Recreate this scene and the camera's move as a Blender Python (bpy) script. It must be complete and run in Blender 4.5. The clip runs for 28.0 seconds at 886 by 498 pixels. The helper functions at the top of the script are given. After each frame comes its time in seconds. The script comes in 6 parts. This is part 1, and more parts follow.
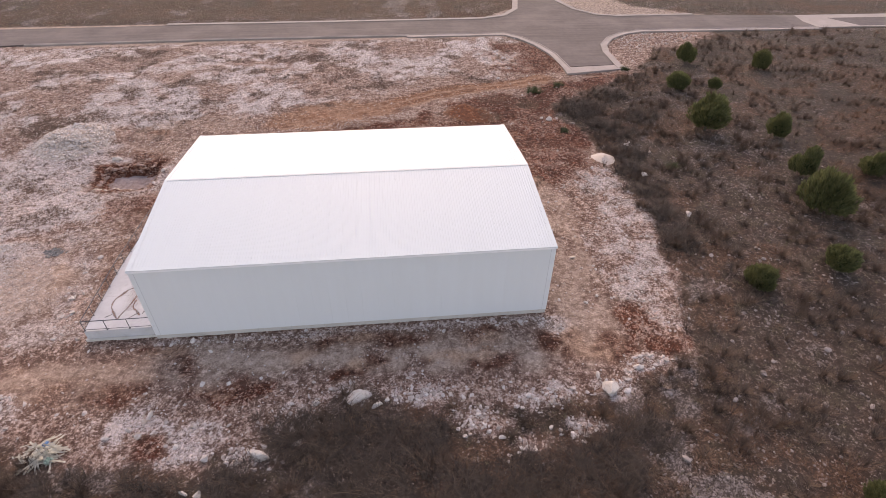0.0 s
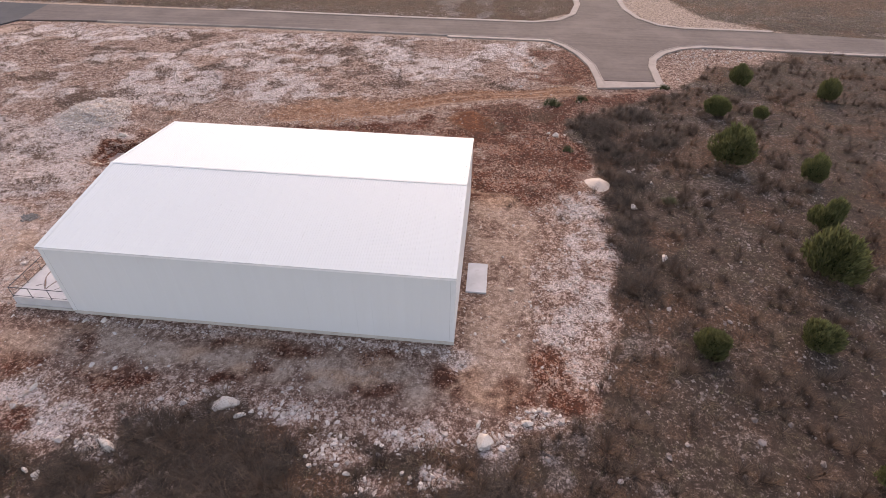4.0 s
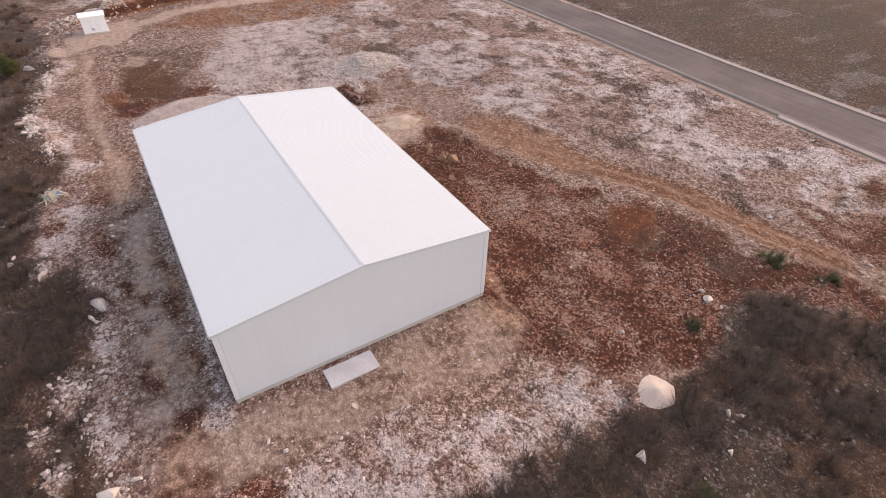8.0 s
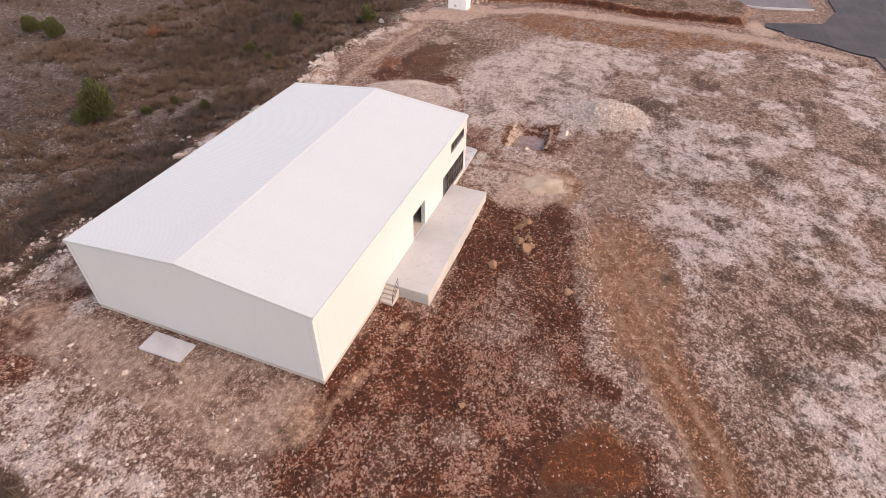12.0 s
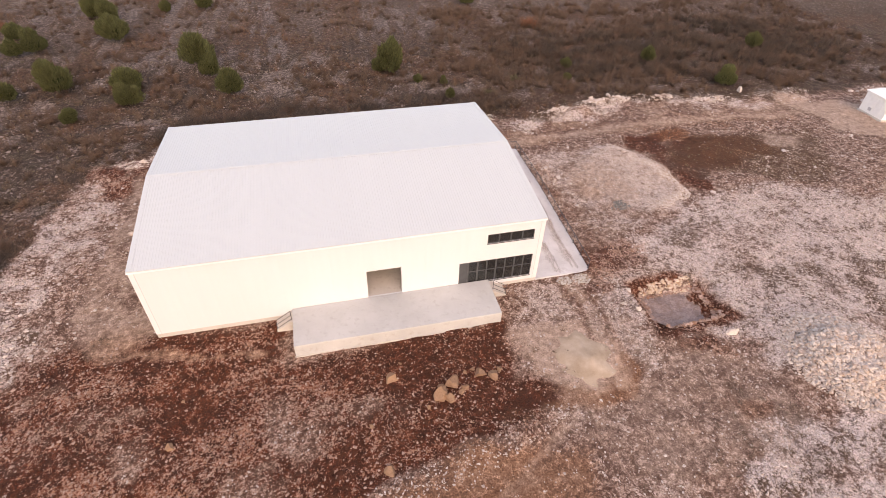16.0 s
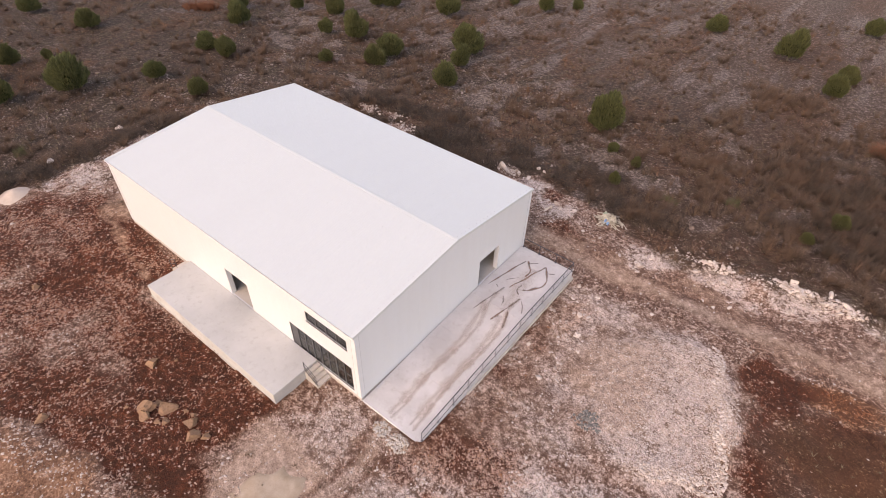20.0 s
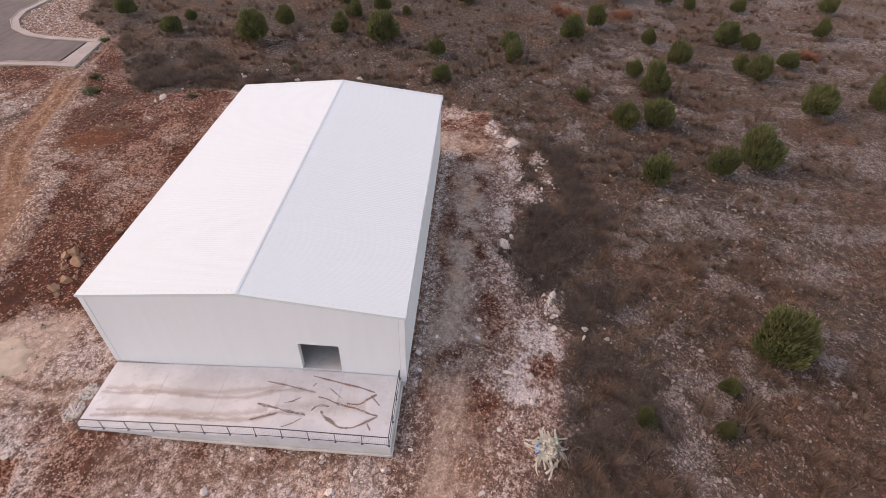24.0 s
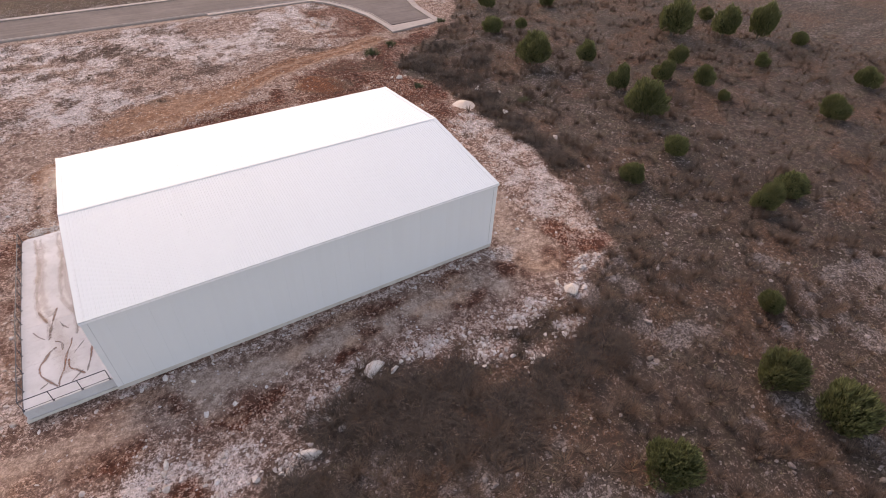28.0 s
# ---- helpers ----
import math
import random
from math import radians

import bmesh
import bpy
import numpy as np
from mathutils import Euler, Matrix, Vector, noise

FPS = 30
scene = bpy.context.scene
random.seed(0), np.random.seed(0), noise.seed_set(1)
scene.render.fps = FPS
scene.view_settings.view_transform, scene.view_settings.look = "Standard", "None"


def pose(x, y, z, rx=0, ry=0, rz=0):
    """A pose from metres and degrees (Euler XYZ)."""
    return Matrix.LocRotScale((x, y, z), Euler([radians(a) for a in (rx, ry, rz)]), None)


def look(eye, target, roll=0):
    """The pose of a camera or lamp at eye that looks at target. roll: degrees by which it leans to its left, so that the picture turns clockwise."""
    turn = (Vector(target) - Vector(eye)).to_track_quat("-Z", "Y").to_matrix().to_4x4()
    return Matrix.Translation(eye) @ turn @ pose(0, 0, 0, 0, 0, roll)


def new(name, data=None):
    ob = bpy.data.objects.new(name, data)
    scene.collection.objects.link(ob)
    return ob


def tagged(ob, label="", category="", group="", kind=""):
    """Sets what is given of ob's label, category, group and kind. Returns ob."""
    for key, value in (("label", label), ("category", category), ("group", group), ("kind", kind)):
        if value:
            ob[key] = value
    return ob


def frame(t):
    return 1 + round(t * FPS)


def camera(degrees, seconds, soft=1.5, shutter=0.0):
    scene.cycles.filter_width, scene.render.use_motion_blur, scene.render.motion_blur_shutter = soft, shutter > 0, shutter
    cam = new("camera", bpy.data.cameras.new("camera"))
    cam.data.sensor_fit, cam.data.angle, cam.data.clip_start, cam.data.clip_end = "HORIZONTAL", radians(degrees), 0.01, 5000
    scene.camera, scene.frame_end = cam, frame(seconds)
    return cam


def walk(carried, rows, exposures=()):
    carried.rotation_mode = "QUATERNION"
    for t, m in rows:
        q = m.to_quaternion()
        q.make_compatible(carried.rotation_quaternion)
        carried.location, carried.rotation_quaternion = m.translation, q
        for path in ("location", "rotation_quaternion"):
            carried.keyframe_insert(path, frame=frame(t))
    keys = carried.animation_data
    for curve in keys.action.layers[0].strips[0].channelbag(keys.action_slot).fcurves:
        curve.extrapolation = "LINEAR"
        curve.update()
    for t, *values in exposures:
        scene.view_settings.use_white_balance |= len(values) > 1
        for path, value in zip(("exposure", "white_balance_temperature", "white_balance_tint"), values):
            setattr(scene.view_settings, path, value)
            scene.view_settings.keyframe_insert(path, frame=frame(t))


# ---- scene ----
cam = camera(79.1, 28.0, soft=0.62)
METRES, EYE, TILT, LEAN, TURN = 229.0, 29.4, 0.84, 0.49, -6.65
ROWS = [
    (0.0, 0.0, 0.0, 0.0, 0.79, -39.1, -0.97),
    (0.5, 0.0021, 0.0005, -0.0, 1.27, -39.15, -1.01),
    (1.0, 0.0041, 0.001, -0.0, 1.78, -39.19, -1.04),
    (1.5, 0.0071, 0.0015, 0.0, 2.09, -39.22, -1.02),
    (2.0, 0.0128, 0.0023, 0.0001, 2.79, -39.27, -0.98),
    (2.5, 0.0206, 0.004, 0.0001, 3.58, -39.32, -0.98),
    (3.0, 0.0295, 0.0072, 0.0003, 5.6035, -39.4255, -0.9543),
    (3.5, 0.0406, 0.0119, 0.0005, 8.5071, -39.551, -0.9345),
    (4.0, 0.0533, 0.0186, 0.0007, 12.4859, -39.7004, -0.9126),
    (4.5, 0.0668, 0.0273, 0.0008, 17.21, -39.86, -0.9),
    (5.0, 0.081, 0.0385, 0.001, 23.57, -40.05, -0.83),
    (5.5, 0.0951, 0.0517, 0.0009, 30.86, -40.2, -0.78),
    (6.0, 0.108, 0.0672, 0.001, 37.48, -40.37, -0.7),
    (6.5, 0.1186, 0.0844, 0.0012, 44.1, -40.48, -0.61),
    (7.0, 0.127, 0.1032, 0.0014, 51.08, -40.59, -0.46),
    (7.5, 0.133, 0.1227, 0.0016, 57.94, -40.68, -0.43),
    (8.0, 0.1369, 0.1428, 0.0015, 65.02, -40.67, -0.26),
    (8.5, 0.1384, 0.1629, 0.0016, 71.79, -40.66, -0.25),
    (9.0, 0.1378, 0.1827, 0.0016, 78.52, -40.65, -0.2),
    (9.5, 0.1351, 0.2024, 0.0012, 85.11, -40.56, -0.04),
    (10.0, 0.1304, 0.2209, 0.0006, 91.47, -40.44, -0.07),
    (10.5, 0.1237, 0.2388, 0.0003, 98.05, -40.33, -0.04),
    (11.0, 0.1149, 0.2554, 0.0001, 104.43, -40.29, -0.06),
    (11.5, 0.1049, 0.2706, -0.0004, 110.83, -40.16, -0.12),
    (12.0, 0.0931, 0.2844, -0.0008, 117.28, -40.0, -0.11),
    (12.5, 0.0795, 0.2966, -0.0012, 123.54, -39.92, -0.22),
    (13.0, 0.0641, 0.3074, -0.0014, 129.9758, -39.8485, -0.2501),
    (13.5, 0.0474, 0.3164, -0.0015, 136.6416, -39.809, -0.3131),
    (14.0, 0.0294, 0.3236, -0.0015, 143.5632, -39.8023, -0.3929),
    (14.5, 0.0107, 0.3288, -0.0013, 150.59, -39.83, -0.48),
    (15.0, -0.0088, 0.3318, -0.0016, 157.95, -39.86, -0.65),
    (15.5, -0.0286, 0.3326, -0.0007, 166.14, -39.92, -0.75),
    (16.0, -0.048, 0.3312, -0.0006, 173.16, -40.0, -0.94),
    (16.5, -0.0674, 0.3276, -0.001, 179.57, -39.99, -1.07),
    (17.0, -0.0867, 0.3217, -0.0006, 186.2, -40.03, -1.16),
    (17.5, -0.1048, 0.3137, -0.0004, 192.41, -40.08, -1.31),
    (18.0, -0.1219, 0.3033, -0.0001, 198.93, -40.17, -1.43),
    (18.5, -0.1378, 0.2911, -0.0001, 205.64, -40.19, -1.47),
    (19.0, -0.1522, 0.2769, -0.0, 212.37, -40.29, -1.56),
    (19.5, -0.1647, 0.2614, 0.0002, 218.99, -40.36, -1.65),
    (20.0, -0.1753, 0.2445, -0.0002, 225.47, -40.34, -1.76),
    (20.5, -0.1836, 0.2264, -0.0004, 232.1, -40.39, -1.87),
    (21.0, -0.1898, 0.2073, -0.0006, 239.0, -40.47, -1.97),
    (21.5, -0.1936, 0.188, -0.0007, 245.79, -40.46, -2.09),
    (22.0, -0.195, 0.1679, -0.0012, 252.6694, -40.5655, -2.1166),
    (22.5, -0.194, 0.1479, -0.0014, 259.6416, -40.6586, -2.1526),
    (23.0, -0.1906, 0.1282, -0.0015, 266.6572, -40.7604, -2.1842),
    (23.5, -0.185, 0.1089, -0.0016, 273.57, -40.86, -2.21),
    (24.0, -0.177, 0.0907, -0.0013, 280.8, -40.98, -2.27),
    (24.5, -0.167, 0.0736, -0.0009, 287.85, -41.05, -2.38),
    (25.0, -0.1549, 0.0575, -0.0005, 294.81, -41.14, -2.43),
    (25.5, -0.1409, 0.0429, -0.0004, 301.68, -41.26, -2.5),
    (26.0, -0.1251, 0.0301, -0.0001, 308.8, -41.38, -2.53),
    (26.5, -0.1077, 0.0193, 0.0003, 315.8, -41.46, -2.49),
    (27.0, -0.0889, 0.0107, 0.0004, 322.37, -41.51, -2.5),
    (27.5, -0.0694, 0.0043, 0.0009, 328.6, -41.55, -2.57),
    (28.0, -0.0494, 0.0007, 0.0013, 335.38, -41.65, -2.68),
]
walk(cam, [(t, pose(0, 0, EYE, TILT, LEAN, TURN) @ pose(METRES * x, METRES * y, METRES * z, 90 + pitch, roll, yaw)) for t, x, y, z, yaw, pitch, roll in ROWS],
     exposures=[(0.0, 1.66, 8950, 25), (8.0, 1.66, 9250, 25), (15.0, 1.66, 9750, 26), (21.0, 1.66, 9350, 25), (28.0, 1.66, 9000, 25)])

# ---- light ----
world = bpy.data.worlds.new("sky")
scene.world = world
world.use_nodes = True
wt = world.node_tree
sky = wt.nodes.new("ShaderNodeTexSky")
sky.sky_type = 'NISHITA'
sky.sun_disc = False
sky.sun_elevation = radians(38)
sky.sun_rotation = radians(0)
sky.air_density, sky.dust_density, sky.ozone_density = 1.0, 1.0, 1.0
wt.links.new(sky.outputs[0], wt.nodes["Background"].inputs[0])
wt.nodes["Background"].inputs[1].default_value = 0.15
sun_data = bpy.data.lights.new("sun", 'SUN')
sun_data.energy, sun_data.angle, sun_data.color = 0.3, radians(50), (1.0, 0.84, 0.66)
sun = new("sun", sun_data)
sun.matrix_world = look((0, 79, 62), (0, 0, 0))

# ---- materials ----


class Net:
    """Short hand for a node material."""

    def __init__(self, name):
        self.mat = bpy.data.materials.new(name)
        self.mat.use_nodes = True
        self.t = self.mat.node_tree
        self.out = self.t.nodes["Principled BSDF"]

    def put(self, sock, v):
        if isinstance(v, bpy.types.NodeSocket):
            self.t.links.new(v, sock)
        elif v is not None:
            sock.default_value = v

    def node(self, kind, ins=None, operation="", feature="", blend="", attribute=""):
        n = self.t.nodes.new("ShaderNode" + kind)
        if operation:
            n.operation = operation
        if feature:
            n.feature = feature
        if blend:
            n.data_type, n.blend_type = 'RGBA', blend
        if attribute:
            n.attribute_name = attribute
        for k, v in (ins or {}).items():
            self.put(n.inputs[k], v)
        return n

    def pos(self):
        return self.node("NewGeometry").outputs["Position"]

    def local(self):
        return self.node("TexCoord").outputs["Object"]

    def noise(self, scale, detail=4.0, rough=0.55, vec=None, distort=0.0):
        return self.node("TexNoise", {"Vector": vec or self.pos(), "Scale": scale, "Detail": detail,
                                      "Roughness": rough, "Distortion": distort}).outputs["Fac"]

    def voro(self, scale, out="Distance", vec=None, feature='F1'):
        return self.node("TexVoronoi", {"Vector": vec or self.pos(), "Scale": scale}, feature=feature).outputs[out]

    def math(self, op, a, b=None, c=None):
        n = self.node("Math", operation=op)
        for i, v in enumerate((a, b, c)):
            self.put(n.inputs[i], v)
        return n.outputs[0]

    def span(self, v, a, b, lo=0.0, hi=1.0):
        return self.node("MapRange", {"Value": v, "From Min": a, "From Max": b, "To Min": lo, "To Max": hi}).outputs[0]

    def mix(self, f, a, b, mode='MIX'):
        n = self.node("Mix", blend=mode)
        self.put(n.inputs[0], f)
        for i, v in ((6, a), (7, b)):
            self.put(n.inputs[i], (*v, 1) if isinstance(v, tuple) else v)
        return n.outputs[2]

    def bump(self, height, strength, dist):
        self.put(self.out.inputs["Normal"], self.node("Bump", {"Height": height, "Strength": strength, "Distance": dist}).outputs[0])

    def done(self, color, rough, metal=0.0, spec=None):
        self.put(self.out.inputs["Base Color"], (*color, 1) if isinstance(color, tuple) else color)
        self.put(self.out.inputs["Roughness"], rough)
        self.put(self.out.inputs["Metallic"], metal)
        if spec is not None:
            self.put(self.out.inputs["Specular IOR Level"], spec)
        return self.mat


def paint(name, a, b, rough=0.5, scale=1.5, metal=0.0, bump=0.0, spec=None):
    """A coat with faint broad stains and fine grain."""
    n = Net(name)
    big, fine = n.noise(scale, 5, 0.6), n.noise(scale * 24, 3)
    f = n.math('ADD', n.math('MULTIPLY', big, 0.75), n.math('MULTIPLY', fine, 0.25))
    if bump:
        n.bump(fine, bump, 0.01)
    return n.done(n.mix(n.span(f, 0.35, 0.65), a, b), n.span(big, 0.3, 0.7, rough - 0.06, rough + 0.06), metal, spec)


def panel_paint(name, a, b, rough, spec=0.5):
    """Coated steel sheet: slight tone from sheet to sheet, dust streaks that run down."""
    n = Net(name)
    rnd = n.node("ObjectInfo").outputs["Random"]
    stretch = n.node("VectorMath", {0: n.pos(), 1: (2.2, 2.2, 0.18)}, operation='MULTIPLY').outputs[0]
    streak = n.noise(1.0, 5, 0.6, stretch)
    f = n.math('ADD', n.math('MULTIPLY', rnd, 0.22), n.math('MULTIPLY', n.span(streak, 0.3, 0.75), 0.5))
    n.bump(n.noise(0.6, 2), 0.06, 0.02)
    return n.done(n.mix(f, a, b), n.span(n.noise(4.0), 0.3, 0.7, rough - 0.05, rough + 0.08), spec=spec)


def concrete(name, a, b, stain):
    n = Net(name)
    big, mid, fine = n.noise(0.35, 6, 0.65), n.noise(2.3, 6, 0.6), n.noise(30, 3)
    c = n.mix(n.span(big, 0.36, 0.66), a, b)
    c = n.mix(n.math('MULTIPLY', n.span(mid, 0.55, 0.72), 0.55), c, stain)
    c = n.mix(n.math('MULTIPLY', fine, 0.25), c, (a[0] * 0.7, a[1] * 0.7, a[2] * 0.7))
    n.bump(n.math('ADD', mid, n.math('MULTIPLY', fine, 0.4)), 0.25, 0.01)
    return n.done(c, 0.85)


M_wall = panel_paint("cream_sheet", (0.57, 0.575, 0.585), (0.545, 0.548, 0.55), 0.45)
M_roof = panel_paint("white_roof_sheet", (0.508, 0.53, 0.522), (0.484, 0.504, 0.497), 0.38, 0.2)
M_trim = paint("white_flashing", (0.74, 0.73, 0.73), (0.66, 0.65, 0.65), 0.4, 2.0)
M_flash = paint("pale_flashing", (0.60, 0.60, 0.61), (0.56, 0.56, 0.565), 0.45, 2.0)
M_dark = paint("anthracite_frame", (0.045, 0.047, 0.05), (0.065, 0.066, 0.07), 0.4, 3.0)
M_steel = paint("dark_steel", (0.022, 0.024, 0.032), (0.04, 0.042, 0.05), 0.45, 5.0)
M_screw = paint("screw_heads", (0.42, 0.42, 0.43), (0.34, 0.34, 0.35), 0.4, 5.0)
M_conc = concrete("pale_concrete", (0.515, 0.50, 0.50), (0.395, 0.378, 0.375), (0.35, 0.315, 0.295))
M_front = concrete("cast_concrete_face", (0.46, 0.445, 0.425), (0.38, 0.365, 0.345), (0.30, 0.255, 0.22))
M_conc2 = concrete("weathered_concrete", (0.54, 0.49, 0.44), (0.43, 0.39, 0.345), (0.32, 0.26, 0.21))
M_top = concrete("trowelled_concrete", (0.47, 0.465, 0.45), (0.40, 0.395, 0.38), (0.34, 0.325, 0.30))
M_plinth = concrete("plinth_concrete", (0.50, 0.455, 0.41), (0.40, 0.365, 0.325), (0.29, 0.24, 0.2))
M_kerb = concrete("kerb_concrete", (0.32, 0.255, 0.222), (0.255, 0.203, 0.176), (0.22, 0.15, 0.116))
M_inner = paint("interior_sheet", (0.5, 0.49, 0.47), (0.42, 0.41, 0.4), 0.5)
M_white = paint("white_render", (0.78, 0.77, 0.76), (0.7, 0.69, 0.68), 0.7, 1.2, bump=0.1)

n = Net("window_glass")
n.put(n.out.inputs["Transmission Weight"], 0.82)
M_glass = n.done((0.06, 0.065, 0.07), 0.04)


def asphalt(name, a, b, dust):
    n = Net(name)
    big, mid = n.noise(0.12, 5, 0.6), n.noise(1.1, 5, 0.6)
    run = n.node("VectorMath", {0: n.pos(), 1: (0.05, 1.1, 1)}, operation='MULTIPLY').outputs[0]
    lane = n.noise(1.0, 4, 0.6, run)
    c = n.mix(n.span(n.math('ADD', n.math('MULTIPLY', lane, 0.6), n.math('MULTIPLY', mid, 0.4)), 0.36, 0.64), a, b)
    c = n.mix(n.math('MULTIPLY', n.span(big, 0.45, 0.7), 0.5), c, dust)
    n.bump(n.noise(60, 2), 0.2, 0.01)
    return n.done(c, 0.85, spec=0.25)


M_asph = asphalt("worn_asphalt", (0.078, 0.058, 0.052), (0.118, 0.089, 0.08), (0.185, 0.139, 0.122))
M_asph2 = asphalt("fresh_asphalt", (0.035, 0.034, 0.038), (0.055, 0.052, 0.056), (0.09, 0.08, 0.078))
M_lot = asphalt("grey_asphalt", (0.13, 0.115, 0.12), (0.17, 0.15, 0.155), (0.22, 0.19, 0.19))

# ground: four soils, told apart by two colour layers on the sheet
n = Net("stony_ground")
soil_at = n.node("Attribute", attribute="soil")
lay, stony = n.node("SeparateColor", {0: soil_at.outputs["Color"]}), soil_at.outputs["Alpha"]
red, white, scrub = lay.outputs[0], lay.outputs[1], lay.outputs[2]
lay2 = n.node("SeparateColor", {0: n.node("Attribute", attribute="cover").outputs["Color"]})
lay3 = n.node("SeparateColor", {0: n.node("Attribute", attribute="wild").outputs["Color"]})
wild_r, wild_g, tuft = lay3.outputs[0], lay3.outputs[1], lay3.outputs[2]
dust, orange, grass = lay2.outputs[0], lay2.outputs[1], lay2.outputs[2]
n5 = n.noise(1.15, 8, 0.78)
n1, n2, n3 = n.noise(0.45, 6, 0.62), n.noise(2.1, 7, 0.66), n.noise(9.0, 6, 0.7)
warp = n.node("VectorMath", {0: n.pos(), 1: n.node("VectorMath", {0: n.node("TexNoise", {"Vector": n.pos(), "Scale": 6.0, "Detail": 2.0}).outputs["Color"], 1: (0.16, 0.16, 0.16)},
              operation='MULTIPLY').outputs[0]}, operation='ADD').outputs[0]


def chips(scale):
    """A random value for each stone chip of about 1 / scale metres."""
    cells = n.node("TexVoronoi", {"Vector": warp, "Scale": scale})
    sep = n.node("SeparateColor", {0: cells.outputs["Color"]})
    return sep.outputs[0], sep.outputs[1]


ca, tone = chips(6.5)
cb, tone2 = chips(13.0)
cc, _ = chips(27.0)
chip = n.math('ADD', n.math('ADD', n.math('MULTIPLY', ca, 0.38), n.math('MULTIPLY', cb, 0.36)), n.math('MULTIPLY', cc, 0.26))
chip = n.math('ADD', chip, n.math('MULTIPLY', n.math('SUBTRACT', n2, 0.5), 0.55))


def edge(attr, jit, lo, hi):
    """A layer's share, with its border broken up by noise."""
    return n.span(n.math('ADD', attr, jit), lo, hi)


jit = n.math('ADD', n.math('MULTIPLY', n.math('SUBTRACT', n2, 0.5), 1.7), n.math('MULTIPLY', n.math('SUBTRACT', n3, 0.5), 1.3))
jit = n.math('ADD', jit, n.math('MULTIPLY', n.math('SUBTRACT', n1, 0.5), 1.0))
jit = n.math('MULTIPLY', jit, 0.65)
base = n.mix(n.span(n2, 0.34, 0.66), (0.21, 0.135, 0.108), (0.34, 0.245, 0.208))
base = n.mix(n.math('MULTIPLY', n.span(n1, 0.5, 0.66), 0.45), base, (0.25, 0.135, 0.092))
base = n.mix(n.math('MULTIPLY', n.span(n5, 0.52, 0.62), 0.55), base, (0.155, 0.098, 0.078))
c_or = n.mix(n.span(n3, 0.35, 0.65), (0.265, 0.13, 0.073), (0.43, 0.275, 0.192))
c_or = n.mix(edge(orange, n.math('MULTIPLY', jit, 0.5), 0.85, 1.15), c_or, n.mix(n.span(n3, 0.35, 0.65), (0.19, 0.058, 0.02), (0.35, 0.145, 0.068)))
c = n.mix(edge(orange, jit, 0.18, 0.55), base, c_or)
c_red = n.mix(n.span(n2, 0.35, 0.65), (0.033, 0.0092, 0.0045), (0.128, 0.035, 0.0165))
c_red = n.mix(n.math('MULTIPLY', n.span(n5, 0.54, 0.63), 0.28), c_red, (0.25, 0.145, 0.112))
c_red = n.mix(n.math('MULTIPLY', n.span(n1, 0.52, 0.66), 0.5), c_red, (0.20, 0.075, 0.04))
c_red = n.mix(n.math('MULTIPLY', n.span(n1, 0.47, 0.36), 0.5), c_red, (0.04, 0.0125, 0.0065))
c = n.mix(edge(red, jit, 0.21, 0.52), c, c_red)
c_wh = n.mix(n.span(n3, 0.4, 0.6), (0.35, 0.30, 0.29), (0.62, 0.575, 0.585))
c_wh = n.mix(n.math('MULTIPLY', n.span(n.math('ADD', n.math('MULTIPLY', n5, 0.6), n.math('MULTIPLY', n1, 0.4)), 0.5, 0.55), 0.9), c_wh, (0.125, 0.088, 0.072))
c = n.mix(edge(white, jit, 0.20, 0.70), c, c_wh)
c_tu = n.mix(n.span(n3, 0.35, 0.65), (0.085, 0.055, 0.043), (0.17, 0.122, 0.098))
c = n.mix(n.math('MULTIPLY', edge(tuft, jit, 0.35, 0.75), 0.85), c, c_tu)
c_gr = n.mix(n.span(n3, 0.38, 0.62), (0.085, 0.058, 0.034), (0.165, 0.118, 0.075))
c = n.mix(edge(grass, jit, 0.25, 0.8), c, c_gr)
c_sc = n.mix(n.span(n2, 0.34, 0.66), (0.048, 0.034, 0.026), (0.10, 0.072, 0.058))
c_sc = n.mix(n.math('MULTIPLY', n.span(n1, 0.5, 0.64), 0.6), c_sc, (0.145, 0.085, 0.055))
c_sc = n.mix(n.math('MULTIPLY', n.span(n1, 0.5, 0.38), 0.55), c_sc, n.mix(n.span(n3, 0.38, 0.62), (0.062, 0.052, 0.028), (0.125, 0.105, 0.062)))
far_south = n.span(n.math('ADD', n.node("SeparateXYZ", {0: n.pos()}).outputs[1], n.math('MULTIPLY', n1, 14.0)), 1.0, -16.0)
c_sc = n.mix(n.math('MULTIPLY', far_south, 0.85), c_sc, n.mix(n.span(n2, 0.34, 0.66), (0.12, 0.087, 0.071), (0.255, 0.196, 0.172)))
c_sc = n.mix(n.math('MULTIPLY', edge(wild_g, jit, 0.2, 0.7), 0.75), c_sc, n.mix(n3, (0.10, 0.046, 0.024), (0.18, 0.092, 0.052)))
slabs = n.math('MULTIPLY', edge(wild_r, jit, 0.3, 0.6), n.span(n3, 0.32, 0.54))
c_sc = n.mix(n.math('MULTIPLY', slabs, 0.62), c_sc, (0.32, 0.278, 0.27))
c = n.mix(edge(scrub, jit, 0.2, 0.7), c, c_sc)
c_du = n.mix(n.span(n2, 0.3, 0.7), (0.39, 0.29, 0.238), (0.51, 0.41, 0.355))
c = n.mix(edge(dust, n.math('MULTIPLY', jit, 0.8), 0.25, 0.85), c, c_du)
